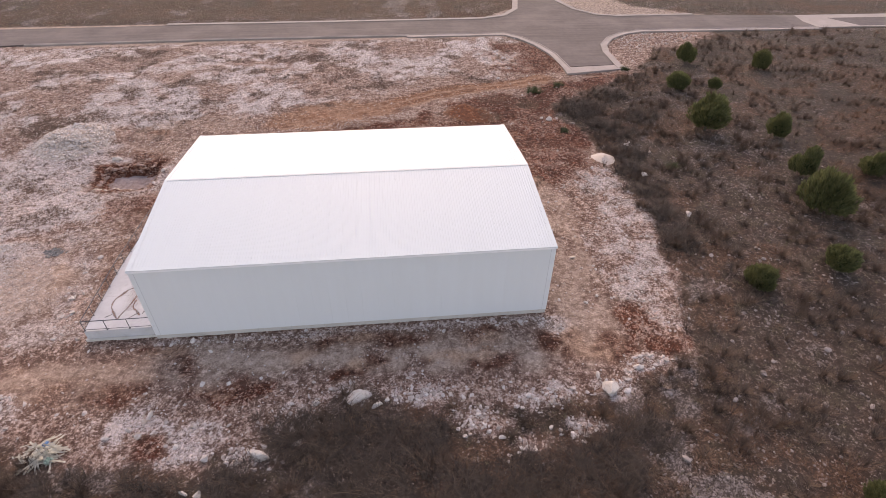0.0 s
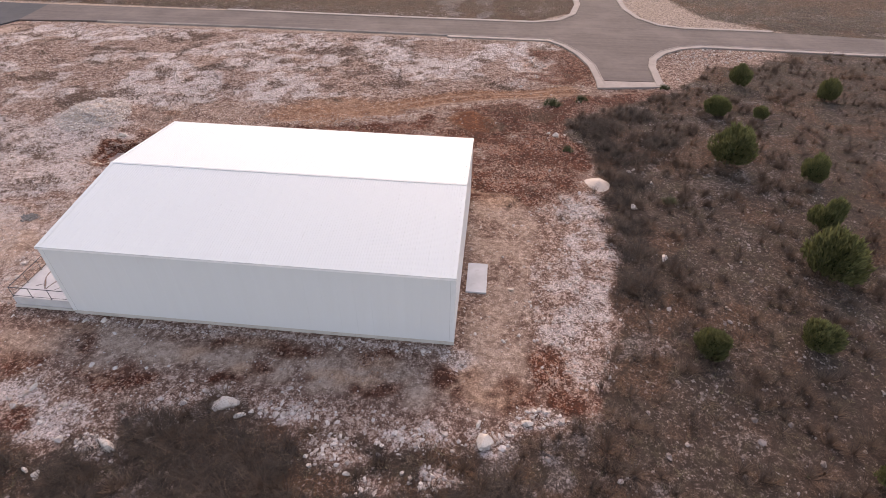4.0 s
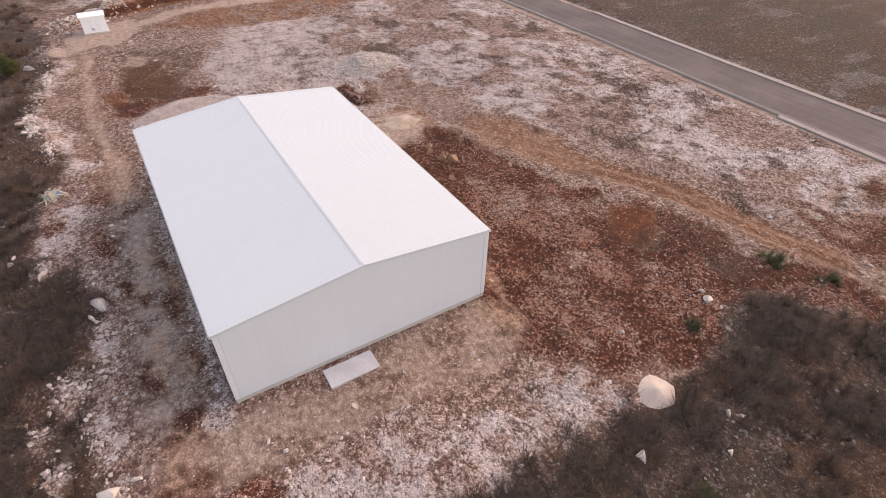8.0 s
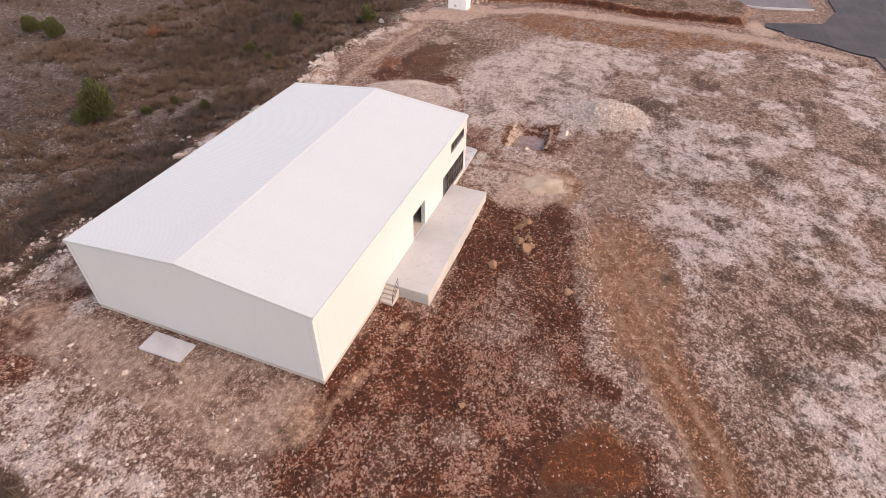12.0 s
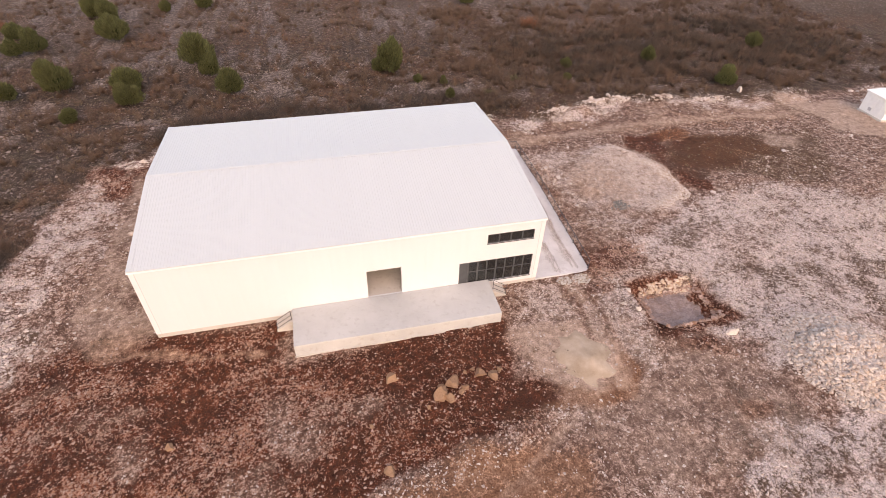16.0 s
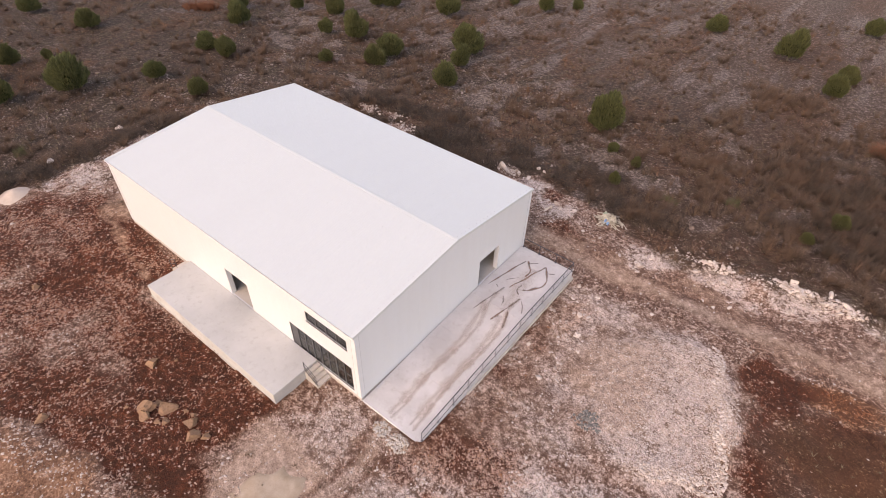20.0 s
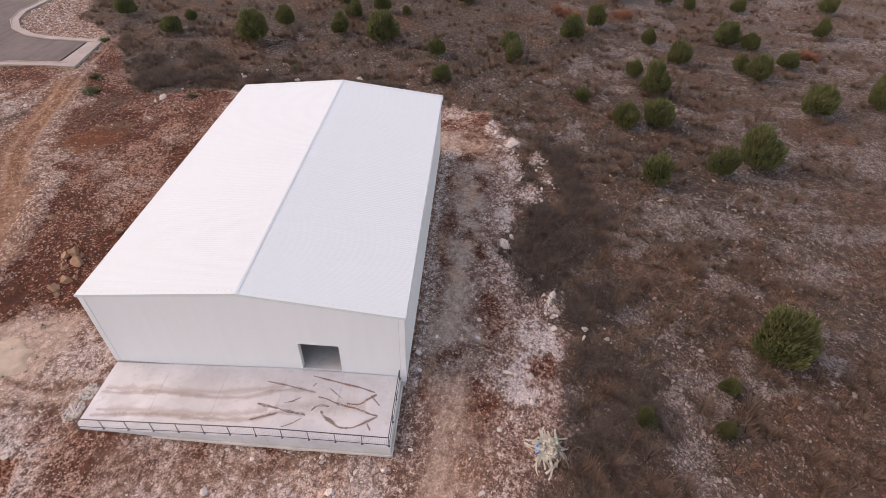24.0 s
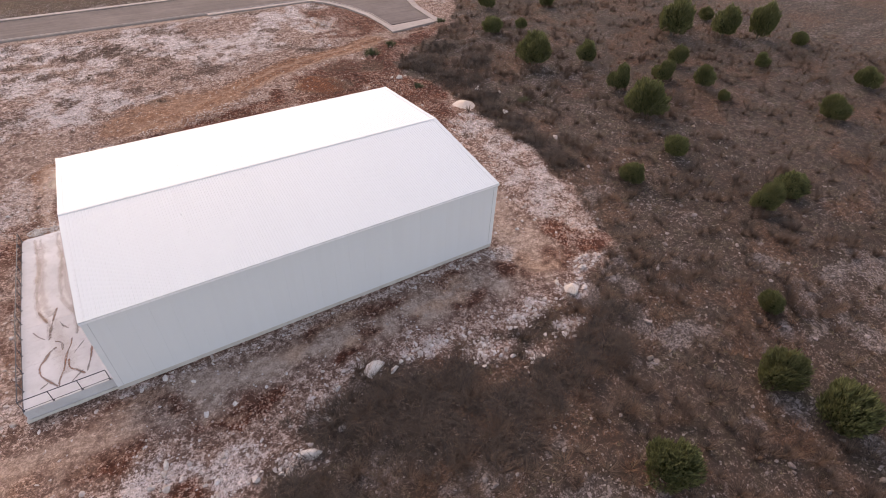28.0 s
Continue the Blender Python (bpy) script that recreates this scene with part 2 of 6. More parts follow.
# stone chips too small to build; between them dark earth and painted gap shade
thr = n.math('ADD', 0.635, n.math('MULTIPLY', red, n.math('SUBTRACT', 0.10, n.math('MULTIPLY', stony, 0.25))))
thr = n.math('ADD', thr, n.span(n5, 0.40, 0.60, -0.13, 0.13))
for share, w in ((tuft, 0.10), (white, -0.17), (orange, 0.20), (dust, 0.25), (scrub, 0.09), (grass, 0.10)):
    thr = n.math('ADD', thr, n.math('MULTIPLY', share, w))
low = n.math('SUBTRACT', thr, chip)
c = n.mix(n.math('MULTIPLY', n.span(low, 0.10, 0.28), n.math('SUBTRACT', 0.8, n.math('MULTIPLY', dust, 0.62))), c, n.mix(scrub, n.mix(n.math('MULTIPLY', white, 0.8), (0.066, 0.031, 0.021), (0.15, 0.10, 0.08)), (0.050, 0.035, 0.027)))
stone_c = n.mix(tone, (0.40, 0.285, 0.238), (0.66, 0.565, 0.525))
stone_c = n.mix(n.math('MULTIPLY', white, 0.4), stone_c, (0.68, 0.65, 0.67))
stone_c = n.mix(n.math('MULTIPLY', red, 0.85), stone_c, n.mix(tone2, (0.235, 0.13, 0.102), (0.46, 0.345, 0.31)))
stone_c = n.mix(n.math('MULTIPLY', scrub, 0.85), stone_c, n.mix(far_south, n.mix(tone2, (0.115, 0.09, 0.08), (0.27, 0.225, 0.215)), n.mix(tone2, (0.16, 0.126, 0.115), (0.37, 0.318, 0.308))))
lit = n.math('MULTIPLY', n.span(low, 0.0, -0.07), n.math('SUBTRACT', 0.78, n.math('MULTIPLY', dust, 0.3)))
c = n.mix(lit, c, stone_c)
grain = n.math('ADD', n.math('MULTIPLY', n2, 0.28), n.math('ADD', n.math('MULTIPLY', n3, 0.47), n.math('MULTIPLY', n5, 0.25)))
c = n.mix(1.0, c, n.node("CombineColor", {i: n.span(grain, 0.38, 0.62, 0.53, 1.36) for i in range(3)}).outputs[0], 'MULTIPLY')
c = n.mix(n.math('MAXIMUM', red, orange), c, n.mix(1.0, c, (1.06, 0.93, 0.82), 'MULTIPLY'))
c = n.mix(n.math('SUBTRACT', 1.0, n.math('MULTIPLY', scrub, 0.85)), c, n.mix(1.0, c, (1.055, 0.955, 0.875), 'MULTIPLY'))
c = n.mix(scrub, c, n.mix(1.0, c, (1.04, 0.985, 0.935), 'MULTIPLY'))
n.bump(n.math('ADD', n.math('MULTIPLY', n3, 0.5), n.math('MULTIPLY', chip, 0.9)), 1.0, 0.10)
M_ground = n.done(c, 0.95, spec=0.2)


def stone_mat(name, a, b, c2, single=False):
    n = Net(name)
    isl = n.node("ObjectInfo").outputs["Random"] if single else n.node("NewGeometry").outputs["Random Per Island"]
    g = n.noise(9.0, 5, 0.65)
    col = n.mix(n.span(isl, 0.0, 0.75), a, b)
    col = n.mix(n.math('GREATER_THAN', isl, 0.82), col, c2)
    col = n.mix(n.math('MULTIPLY', n.span(n.noise(4.5, 4, 0.65), 0.46, 0.58), 0.6), col, b)
    col = n.mix(n.math('MULTIPLY', n.span(g, 0.45, 0.7), 0.5), col, (a[0] * 0.6, a[1] * 0.55, a[2] * 0.5))
    n.bump(g, 0.5, 0.03)
    return n.done(n.mix(1.0, col, (1.03, 0.975, 0.90), 'MULTIPLY'), 0.9, spec=0.2)


M_stone = stone_mat("limestone_chips", (0.33, 0.265, 0.238), (0.58, 0.53, 0.518), (0.41, 0.33, 0.29))
M_dirty = stone_mat("earth_stained_stone", (0.21, 0.115, 0.088), (0.44, 0.325, 0.285), (0.29, 0.145, 0.092))
M_grey = stone_mat("weathered_grey_stone", (0.14, 0.11, 0.10), (0.33, 0.28, 0.268), (0.2, 0.15, 0.12))
M_spoil = stone_mat("spoil_stone", (0.33, 0.27, 0.245), (0.57, 0.515, 0.49), (0.39, 0.30, 0.255))
M_boulder = stone_mat("limestone", (0.44, 0.38, 0.35), (0.58, 0.52, 0.49), (0.5, 0.43, 0.4))
M_ochre = stone_mat("ochre_rock", (0.16, 0.078, 0.045), (0.30, 0.19, 0.13), (0.33, 0.25, 0.20))
M_sand = paint("pale_sand", (0.51, 0.41, 0.34), (0.45, 0.355, 0.29), 0.95, 2.0, bump=0.4)


def leafy(name, a, b, c2, rough=0.7):
    n = Net(name)
    isl = n.node("NewGeometry").outputs["Random Per Island"]
    broad = n.noise(0.5, 3)
    col = n.mix(isl, a, b)
    col = n.mix(n.span(broad, 0.42, 0.64), col, c2)
    n.put(n.out.inputs["Transmission Weight"], 0.0)
    return n.done(col, rough, spec=0.2)


M_twig = leafy("dry_twigs", (0.084, 0.056, 0.042), (0.2, 0.138, 0.1), (0.155, 0.1, 0.068), 0.9)
M_brush = leafy("dark_brush", (0.03, 0.0215, 0.0175), (0.12, 0.089, 0.07), (0.073, 0.052, 0.04), 0.9)
M_bush = leafy("bare_bush", (0.068, 0.045, 0.034), (0.165, 0.11, 0.08), (0.132, 0.08, 0.054), 0.9)
M_rust = leafy("russet_twigs", (0.105, 0.055, 0.034), (0.23, 0.13, 0.085), (0.165, 0.09, 0.055), 0.9)
M_red_twig = leafy("red_dead_leaves", (0.14, 0.058, 0.034), (0.25, 0.115, 0.068), (0.2, 0.085, 0.05), 0.9)
M_straw = leafy("dry_grass", (0.15, 0.11, 0.07), (0.25, 0.19, 0.125), (0.17, 0.145, 0.08), 0.9)
M_green = leafy("dull_green_leaves", (0.05, 0.055, 0.026), (0.13, 0.135, 0.06), (0.10, 0.095, 0.05), 0.8)
n = Net("juniper_leaf")
isl = n.node("NewGeometry").outputs["Random Per Island"]
rnd = n.node("ObjectInfo").outputs["Random"]
col = n.mix(isl, (0.062, 0.07, 0.031), (0.185, 0.187, 0.08))
col = n.mix(n.math('MULTIPLY', rnd, 0.5), col, (0.115, 0.11, 0.048))
M_leaf = n.done(col, 0.6, spec=0.25)
glow = n.node("BsdfTranslucent", {"Color": col})
both = n.node("MixShader", {0: 0.42, 1: n.out.outputs[0], 2: glow.outputs[0]})
n.t.links.new(both.outputs[0], n.t.nodes["Material Output"].inputs[0])
# darker leaf green: shade inside the juniper crowns, put into the colour
M_core = paint("painted_shade_core", (0.038, 0.046, 0.018), (0.064, 0.073, 0.029), 0.9, 6.0, spec=0.1)
M_bark = paint("grey_bark", (0.09, 0.07, 0.055), (0.14, 0.115, 0.095), 0.9, 6.0, bump=0.4)

# mud on the slab: thin, patchy film
n = Net("dried_mud")
film = n.node("SeparateColor", {0: n.node("Attribute", attribute="film").outputs["Color"]})
mid_film, wet_film = film.outputs[0], film.outputs[1]
f = n.math('ADD', n.math('MULTIPLY', mid_film, 1.2), n.math('ADD', n.math('MULTIPLY', n.math('SUBTRACT', n.noise(1.6, 5, 0.65), 0.5), 1.3), n.math('MULTIPLY', n.math('SUBTRACT', n.noise(11, 4, 0.7), 0.5), 1.0)))
n.put(n.out.inputs["Alpha"], n.math('MULTIPLY', n.span(f, 0.3, 1.0), n.math('ADD', 0.12, n.math('MULTIPLY', wet_film, 0.62))))
M_mud = n.done(n.mix(n.span(wet_film, 0.45, 0.75), (0.40, 0.245, 0.15), n.mix(n.span(n.noise(0.9), 0.42, 0.58), (0.215, 0.145, 0.115), (0.31, 0.145, 0.092))), 0.95)

# ---- mesh helpers ----


def mesh_of(bm, name, mat):
    me = bpy.data.meshes.new(name)
    bm.normal_update()
    bm.to_mesh(me)
    bm.free()
    me.materials.append(mat)
    return me


def part(name, bm, mat, parent=None, label=""):
    ob = new(name, mesh_of(bm, name, mat))
    ob.parent = parent
    return tagged(ob, label)


def thing(name, label, category, group="", kind="", at=(0, 0, 0)):
    ob = new(name)
    ob.empty_display_size = 0.2
    ob.location = at
    return tagged(ob, label, category, group, kind)


def block(bm, x0, x1, y0, y1, z0, z1, bevel=0.0):
    """A box by its bounds, with softened edges."""
    r = bmesh.ops.create_cube(bm, size=1.0, matrix=Matrix.Translation(((x0 + x1) / 2, (y0 + y1) / 2, (z0 + z1) / 2))
                              @ Matrix.Diagonal((x1 - x0, y1 - y0, z1 - z0, 1)))
    if bevel:
        es = {e for v in r["verts"] for e in v.link_edges}
        bmesh.ops.bevel(bm, geom=list(es), offset=bevel, segments=1, affect='EDGES')
    return bm


def bx(*a, bevel=0.0):
    return block(bmesh.new(), *a, bevel=bevel)


def prism(points, depth, axis=2):
    """A flat outline, pushed along an axis."""
    bm = bmesh.new()
    f = bm.faces.new([bm.verts.new(p) for p in points])
    r = bmesh.ops.extrude_face_region(bm, geom=[f])
    d = [0, 0, 0]
    d[axis] = depth
    bmesh.ops.translate(bm, vec=d, verts=[v for v in r["geom"] if isinstance(v, bmesh.types.BMVert)])
    bmesh.ops.recalc_face_normals(bm, faces=bm.faces)
    return bm


def bar(bm, a, b, r, sides=6):
    """A round bar from a to b."""
    a, b = Vector(a), Vector(b)
    d = b - a
    m = Matrix.Translation((a + b) / 2) @ d.to_track_quat('Z', 'Y').to_matrix().to_4x4()
    bmesh.ops.create_cone(bm, cap_ends=True, segments=sides, radius1=r, radius2=r, depth=d.length, matrix=m)
    return bm


def raw_mesh(name, verts, faces, mat, smooth=False):
    """A mesh from arrays: verts (n, 3), faces (m, 3 or 4)."""
    k = faces.shape[1]
    me = bpy.data.meshes.new(name)
    me.vertices.add(len(verts))
    me.vertices.foreach_set("co", verts.astype(np.float32).ravel())
    me.loops.add(faces.size)
    me.loops.foreach_set("vertex_index", faces.astype(np.int32).ravel())
    me.polygons.add(len(faces))
    me.polygons.foreach_set("loop_start", np.arange(0, faces.size, k, dtype=np.int32))
    me.polygons.foreach_set("loop_total", np.full(len(faces), k, dtype=np.int32))
    me.update(calc_edges=True)
    me.polygons.foreach_set("use_smooth", np.full(len(faces), smooth))
    me.materials.append(mat)
    return me


# ---- soils and heights of the plan ----
RNG = np.random.default_rng(7)
LATTICE = RNG.random((256, 256))


def value_noise(x, y):
    xi, yi = np.floor(x).astype(int), np.floor(y).astype(int)
    fx, fy = x - xi, y - yi
    fx, fy = fx * fx * (3 - 2 * fx), fy * fy * (3 - 2 * fy)
    a, b = LATTICE[xi % 256, yi % 256], LATTICE[(xi + 1) % 256, yi % 256]
    c, d = LATTICE[xi % 256, (yi + 1) % 256], LATTICE[(xi + 1) % 256, (yi + 1) % 256]
    return (a * (1 - fx) + b * fx) * (1 - fy) + (c * (1 - fx) + d * fx) * fy


def fbm(x, y, scale, octaves=4):
    s, amp, tot = 0.0, 1.0, 0.0
    for i in range(octaves):
        s = s + amp * value_noise(x * scale + 17.3 * i, y * scale - 9.1 * i)
        tot += amp
        amp *= 0.5
        scale *= 2.03
    return s / tot


def step(v, a, b):
    t = np.clip((v - a) / (b - a), 0, 1)
    return t * t * (3 - 2 * t)


def inside(x, y, poly, soft):
    """1 inside an outline, 0 outside, with a soft border."""
    d = np.full(np.shape(x), 1e9)
    odd = np.zeros(np.shape(x), bool)
    for (ax, ay), (bx_, by_) in zip(poly, poly[1:] + poly[:1]):
        ex, ey = bx_ - ax, by_ - ay
        t = np.clip(((x - ax) * ex + (y - ay) * ey) / (ex * ex + ey * ey), 0, 1)
        d = np.minimum(d, np.hypot(x - ax - t * ex, y - ay - t * ey))
        if ay != by_:
            odd ^= ((ay > y) != (by_ > y)) & (x < ex * (y - ay) / (by_ - ay) + ax)
    return step(np.where(odd, d, -d), -soft, soft)


def along(x, y, line, width, soft):
    """1 on a line of that half width."""
    d = np.full(np.shape(x), 1e9)
    for (ax, ay), (bx_, by_) in zip(line, line[1:]):
        ex, ey = bx_ - ax, by_ - ay
        t = np.clip(((x - ax) * ex + (y - ay) * ey) / (ex * ex + ey * ey), 0, 1)
        d = np.minimum(d, np.hypot(x - ax - t * ex, y - ay - t * ey))
    return 1 - step(d, width - soft, width + soft)


def blob(x, y, cx, cy, rx, ry, soft=0.35):
    return 1 - step(np.hypot((x - cx) / rx, (y - cy) / ry), 1 - soft, 1 + soft)


SITE = [(-300, 19), (-92, 18), (-67, 21.5), (-57, 22), (-41, 18.3), (-28, 21.6), (-21, 18.5), (-12, 17.8), (-7, 21.6),
        (-4, 22.6), (2, 21.6), (7, 20.2), (13, 20.4), (20.4, 22.8), (23.4, 31), (24.2, 39.6), (24.5, 48.5), (24.6, 56),
        (24.4, 60.2), (21.6, 63), (22.6, 66.6), (29.5, 73.2), (38.5, 78.4), (45, 87), (60, 95), (62, 109), (-300, 109)]
TRACK = [(38, 80), (30, 79), (21, 76.4), (14.5, 74.7), (6.5, 72.5), (1.3, 69.2), (-9, 64.5), (-17, 59.5)]
DIRT_ROAD = [(-63, 22.5), (-69, 31), (-75.5, 41), (-77.3, 52), (-77, 64), (-76.5, 74), (-74.3, 85), (-72, 92)]
BANK = [(-78.5, 30), (-82.6, 40), (-83.2, 50), (-82.4, 60), (-82.2, 70), (-83.5, 77.5)]
PIT = [(-25.4, 50.1), (-31.2, 50.1), (-31.3, 54.6), (-25.3, 55.0)]


SOUTH_RUBBLE = [(4.3, 19.7, 1.8, 1.3), (6.9, 17.5, 0.9, 0.8), (10.8, 18.3, 1.6, 1.0), (9.2, 20.8, 2.4, 1.0), (1.6, 22.0, 2.2, 0.9), (-9.4, 18.5, 1.6, 1.0), (-6.5, 20.6, 1.5, 1.1),
                (-13.6, 19.7, 2.6, 1.5), (-17.2, 20.8, 3.0, 1.5), (14, 21.2, 1.6, 0.9), (17.1, 23.0, 1.6, 0.9), (-3, 22, 1.0, 0.6)]
ROCKY = [(35.6, 8, 5, 4), (24.8, 0.4, 4, 3), (4, 6.8, 3, 3), (8, -4.6, 5, 3), (-5, 14.6, 2, 1.5), (-8.2, 12.8, 2, 1.5), (-12.6, 9.2, 3, 2), (-4.6, 3.2, 3, 2), (21.3, -7.2, 5, 3), (1.2, -5.5, 4, 3)]
TUFTS = [(-27.4, 77.9, 3.5, 2.2), (-19.7, 80.8, 3, 1.8), (-12.4, 88, 4, 2.2), (-0.3, 75.8, 2.2, 1.4), (12.2, 76.6, 1.8, 1.0), (-40.8, 65, 4, 2.2), (-39, 91.3, 4, 2), (-8, 69.1, 0.8, 0.6), (-50.4, 71.5, 3, 1.5),
         (12.1, 63.9, 1.4, 1.2), (-18.2, 54.7, 1.4, 0.5), (-40.4, 34.5, 1.8, 2.5), (15.2, 48.5, 0.8, 0.6), (19.5, 45.2, 0.7, 0.9), (-34, 45, 2, 1.4), (17.5, 69.2, 3.2, 2.6), (-36, 66.5, 5, 2.4), (-43, 62, 2.5, 3), (-27, 68, 3, 1.6)]


def many(x, y, spots, soft):
    """The greatest share of several oval spots."""
    out = np.zeros(np.shape(x))
    for cx, cy, rx, ry in spots:
        out = np.maximum(out, blob(x, y, cx, cy, rx, ry, soft))
    return out


def height(x, y):
    x, y = np.asarray(x, float), np.asarray(y, float)
    away = np.clip(1 - along(x, y, [(-16.9, 28.9), (10.5, 28.9), (10.5, 47), (-16.9, 47), (-16.9, 28.9)], 3.0, 3.0), 0, 1)
    flat = 1 - step(y, 90, 97)
    z = -0.8 * step(-y, -21, 8) + 0.5 * np.exp(-((x + 30) / 26) ** 2 - ((y - 72) / 15) ** 2)
    z = z + 0.6 * np.exp(-((x + 60) / 18) ** 2 - ((y - 44) / 14) ** 2) - 0.12 * np.exp(-((x + 29) / 9) ** 2 - ((y - 34) / 10) ** 2)
    z = z - 0.38 * np.exp(-((x - 1) / 7) ** 2 - ((y - 53) / 3.5) ** 2)
    z = z - 0.5 * np.exp(-((x - 25) / 9) ** 2 - ((y - 57) / 12) ** 2)
    z = z + (fbm(x, y, 0.13) - 0.5) * 0.7 * away + (fbm(x + 40, y, 0.9, 3) - 0.5) * 0.22 * (0.3 + 0.7 * away)
    z = z * flat * (1 - step(-x, 93, 97))
    paved = np.maximum(inside(x, y, [(-300, 95), (-84, 80), (-74, 95), (20, 97.5), (30, 80), (36, 80), (44, 97), (300, 96), (300, 109), (38, 112), (37.5, 300), (28.5, 300), (26, 112), (-300, 109)], 1.0),
                       inside(x, y, [(-300, 39), (-112, 39), (-98, 46), (-97, 82), (-100, 92), (-300, 92)], 1.0))
    z = z * (1 - paved) - 0.16 * paved
    # heaps, banks and the pit
    z = z + 1.35 * np.exp(-(((x + 36.4) / 3.4) ** 2 + ((y - 60.4) / 3.6) ** 2) ** 1.2) * (0.55 + 0.9 * fbm(x, y, 0.8))
    z = z + 0.30 * blob(x, y, -32.6, 35.3, 5.0, 6.4, 0.12)
    z = z + 1.2 * along(x, y, [(-77, 23), (-82, 32), (-85, 44)], 1.6, 1.6) * (0.4 + fbm(x, y, 0.35))
    z = z + 0.95 * inside(x + (fbm(x, y, 0.5) - 0.5) * 3, y, BANK + [(-93, 80), (-95.5, 78), (-95.5, 46), (-93, 34)], 0.45) * (0.75 + 0.5 * fbm(x, y + 9, 0.4))
    z = z + 0.45 * along(x, y, [(-28, 20.6), (-41, 18), (-57, 21.5), (-66, 20.5)], 1.2, 1.2) * fbm(x, y, 0.5) * 1.6
    z = z + 0.35 * along(x, y, [(23.8, 28), (24.0, 40), (23, 47)], 1.5, 1.5) * fbm(x, y, 0.6) * 1.4
    z = z + 0.5 * along(x, y, [(-14, 60), (-5, 62.5), (4, 65.5)], 0.9, 0.9) * fbm(x, y, 0.5)
    z = z - (1.25 - 0.55 * step(-x, 28.6, 31.0) + (fbm(x, y, 1.2, 3) - 0.5) * 0.5) * inside(x + (fbm(x, y, 0.7) - 0.5) * 1.9, y + (fbm(x, y + 50, 0.7) - 0.5) * 1.9, PIT, 0.5)
    z = z - 0.5 * inside(x, y, [(-22.1, 29.4), (-18.1, 29.4), (-18.1, 47.35), (-22.1, 47.35)], 0.4)
    rut = along(x, y, TRACK, 0.28, 0.2)
    return z - 0.08 * rut


def stony_share(x, y):
    """How thick stones lie in the red earth: bare and dark by the platform and along the ridge, paler in drifts."""
    mx, my = x + (fbm(x, y, 0.4) - 0.5) * 2.6, y + (fbm(x + 31, y + 7, 0.4) - 0.5) * 2.6
    drift = many(mx, my, [(0.9, 55.1, 4.6, 2.0), (5.9, 57.4, 3.2, 1.8), (3.5, 62.0, 3.0, 1.0), (15.0, 51.6, 3.6, 1.0), (18.5, 54.6, 2.6, 1.4), (13.5, 58.5, 2.6, 1.4), (9.0, 60.0, 2.0, 1.2), (5.0, 52.5, 2.2, 0.7)], 0.45)
    bare = np.maximum(inside(mx, my, [(0.3, 51.6), (-13.6, 51.6), (-13.4, 57.5), (-9.5, 60.2), (-5.5, 58.6), (-3.6, 55.6), (0.0, 53.6)], 0.8),
                      along(mx, my, [(-9.4, 59.4), (-2.8, 60.0), (2.8, 60.6), (4.4, 64.0)], 0.8, 0.5))
    loose = step(fbm(x - 15, y + 4, 0.33, 3), 0.42, 0.6)
    return np.clip(np.maximum(0.95 * drift, 0.45 * loose) * (1 - 0.75 * bare) + 0.12 * loose, 0, 1) * step(x, -40, -34)


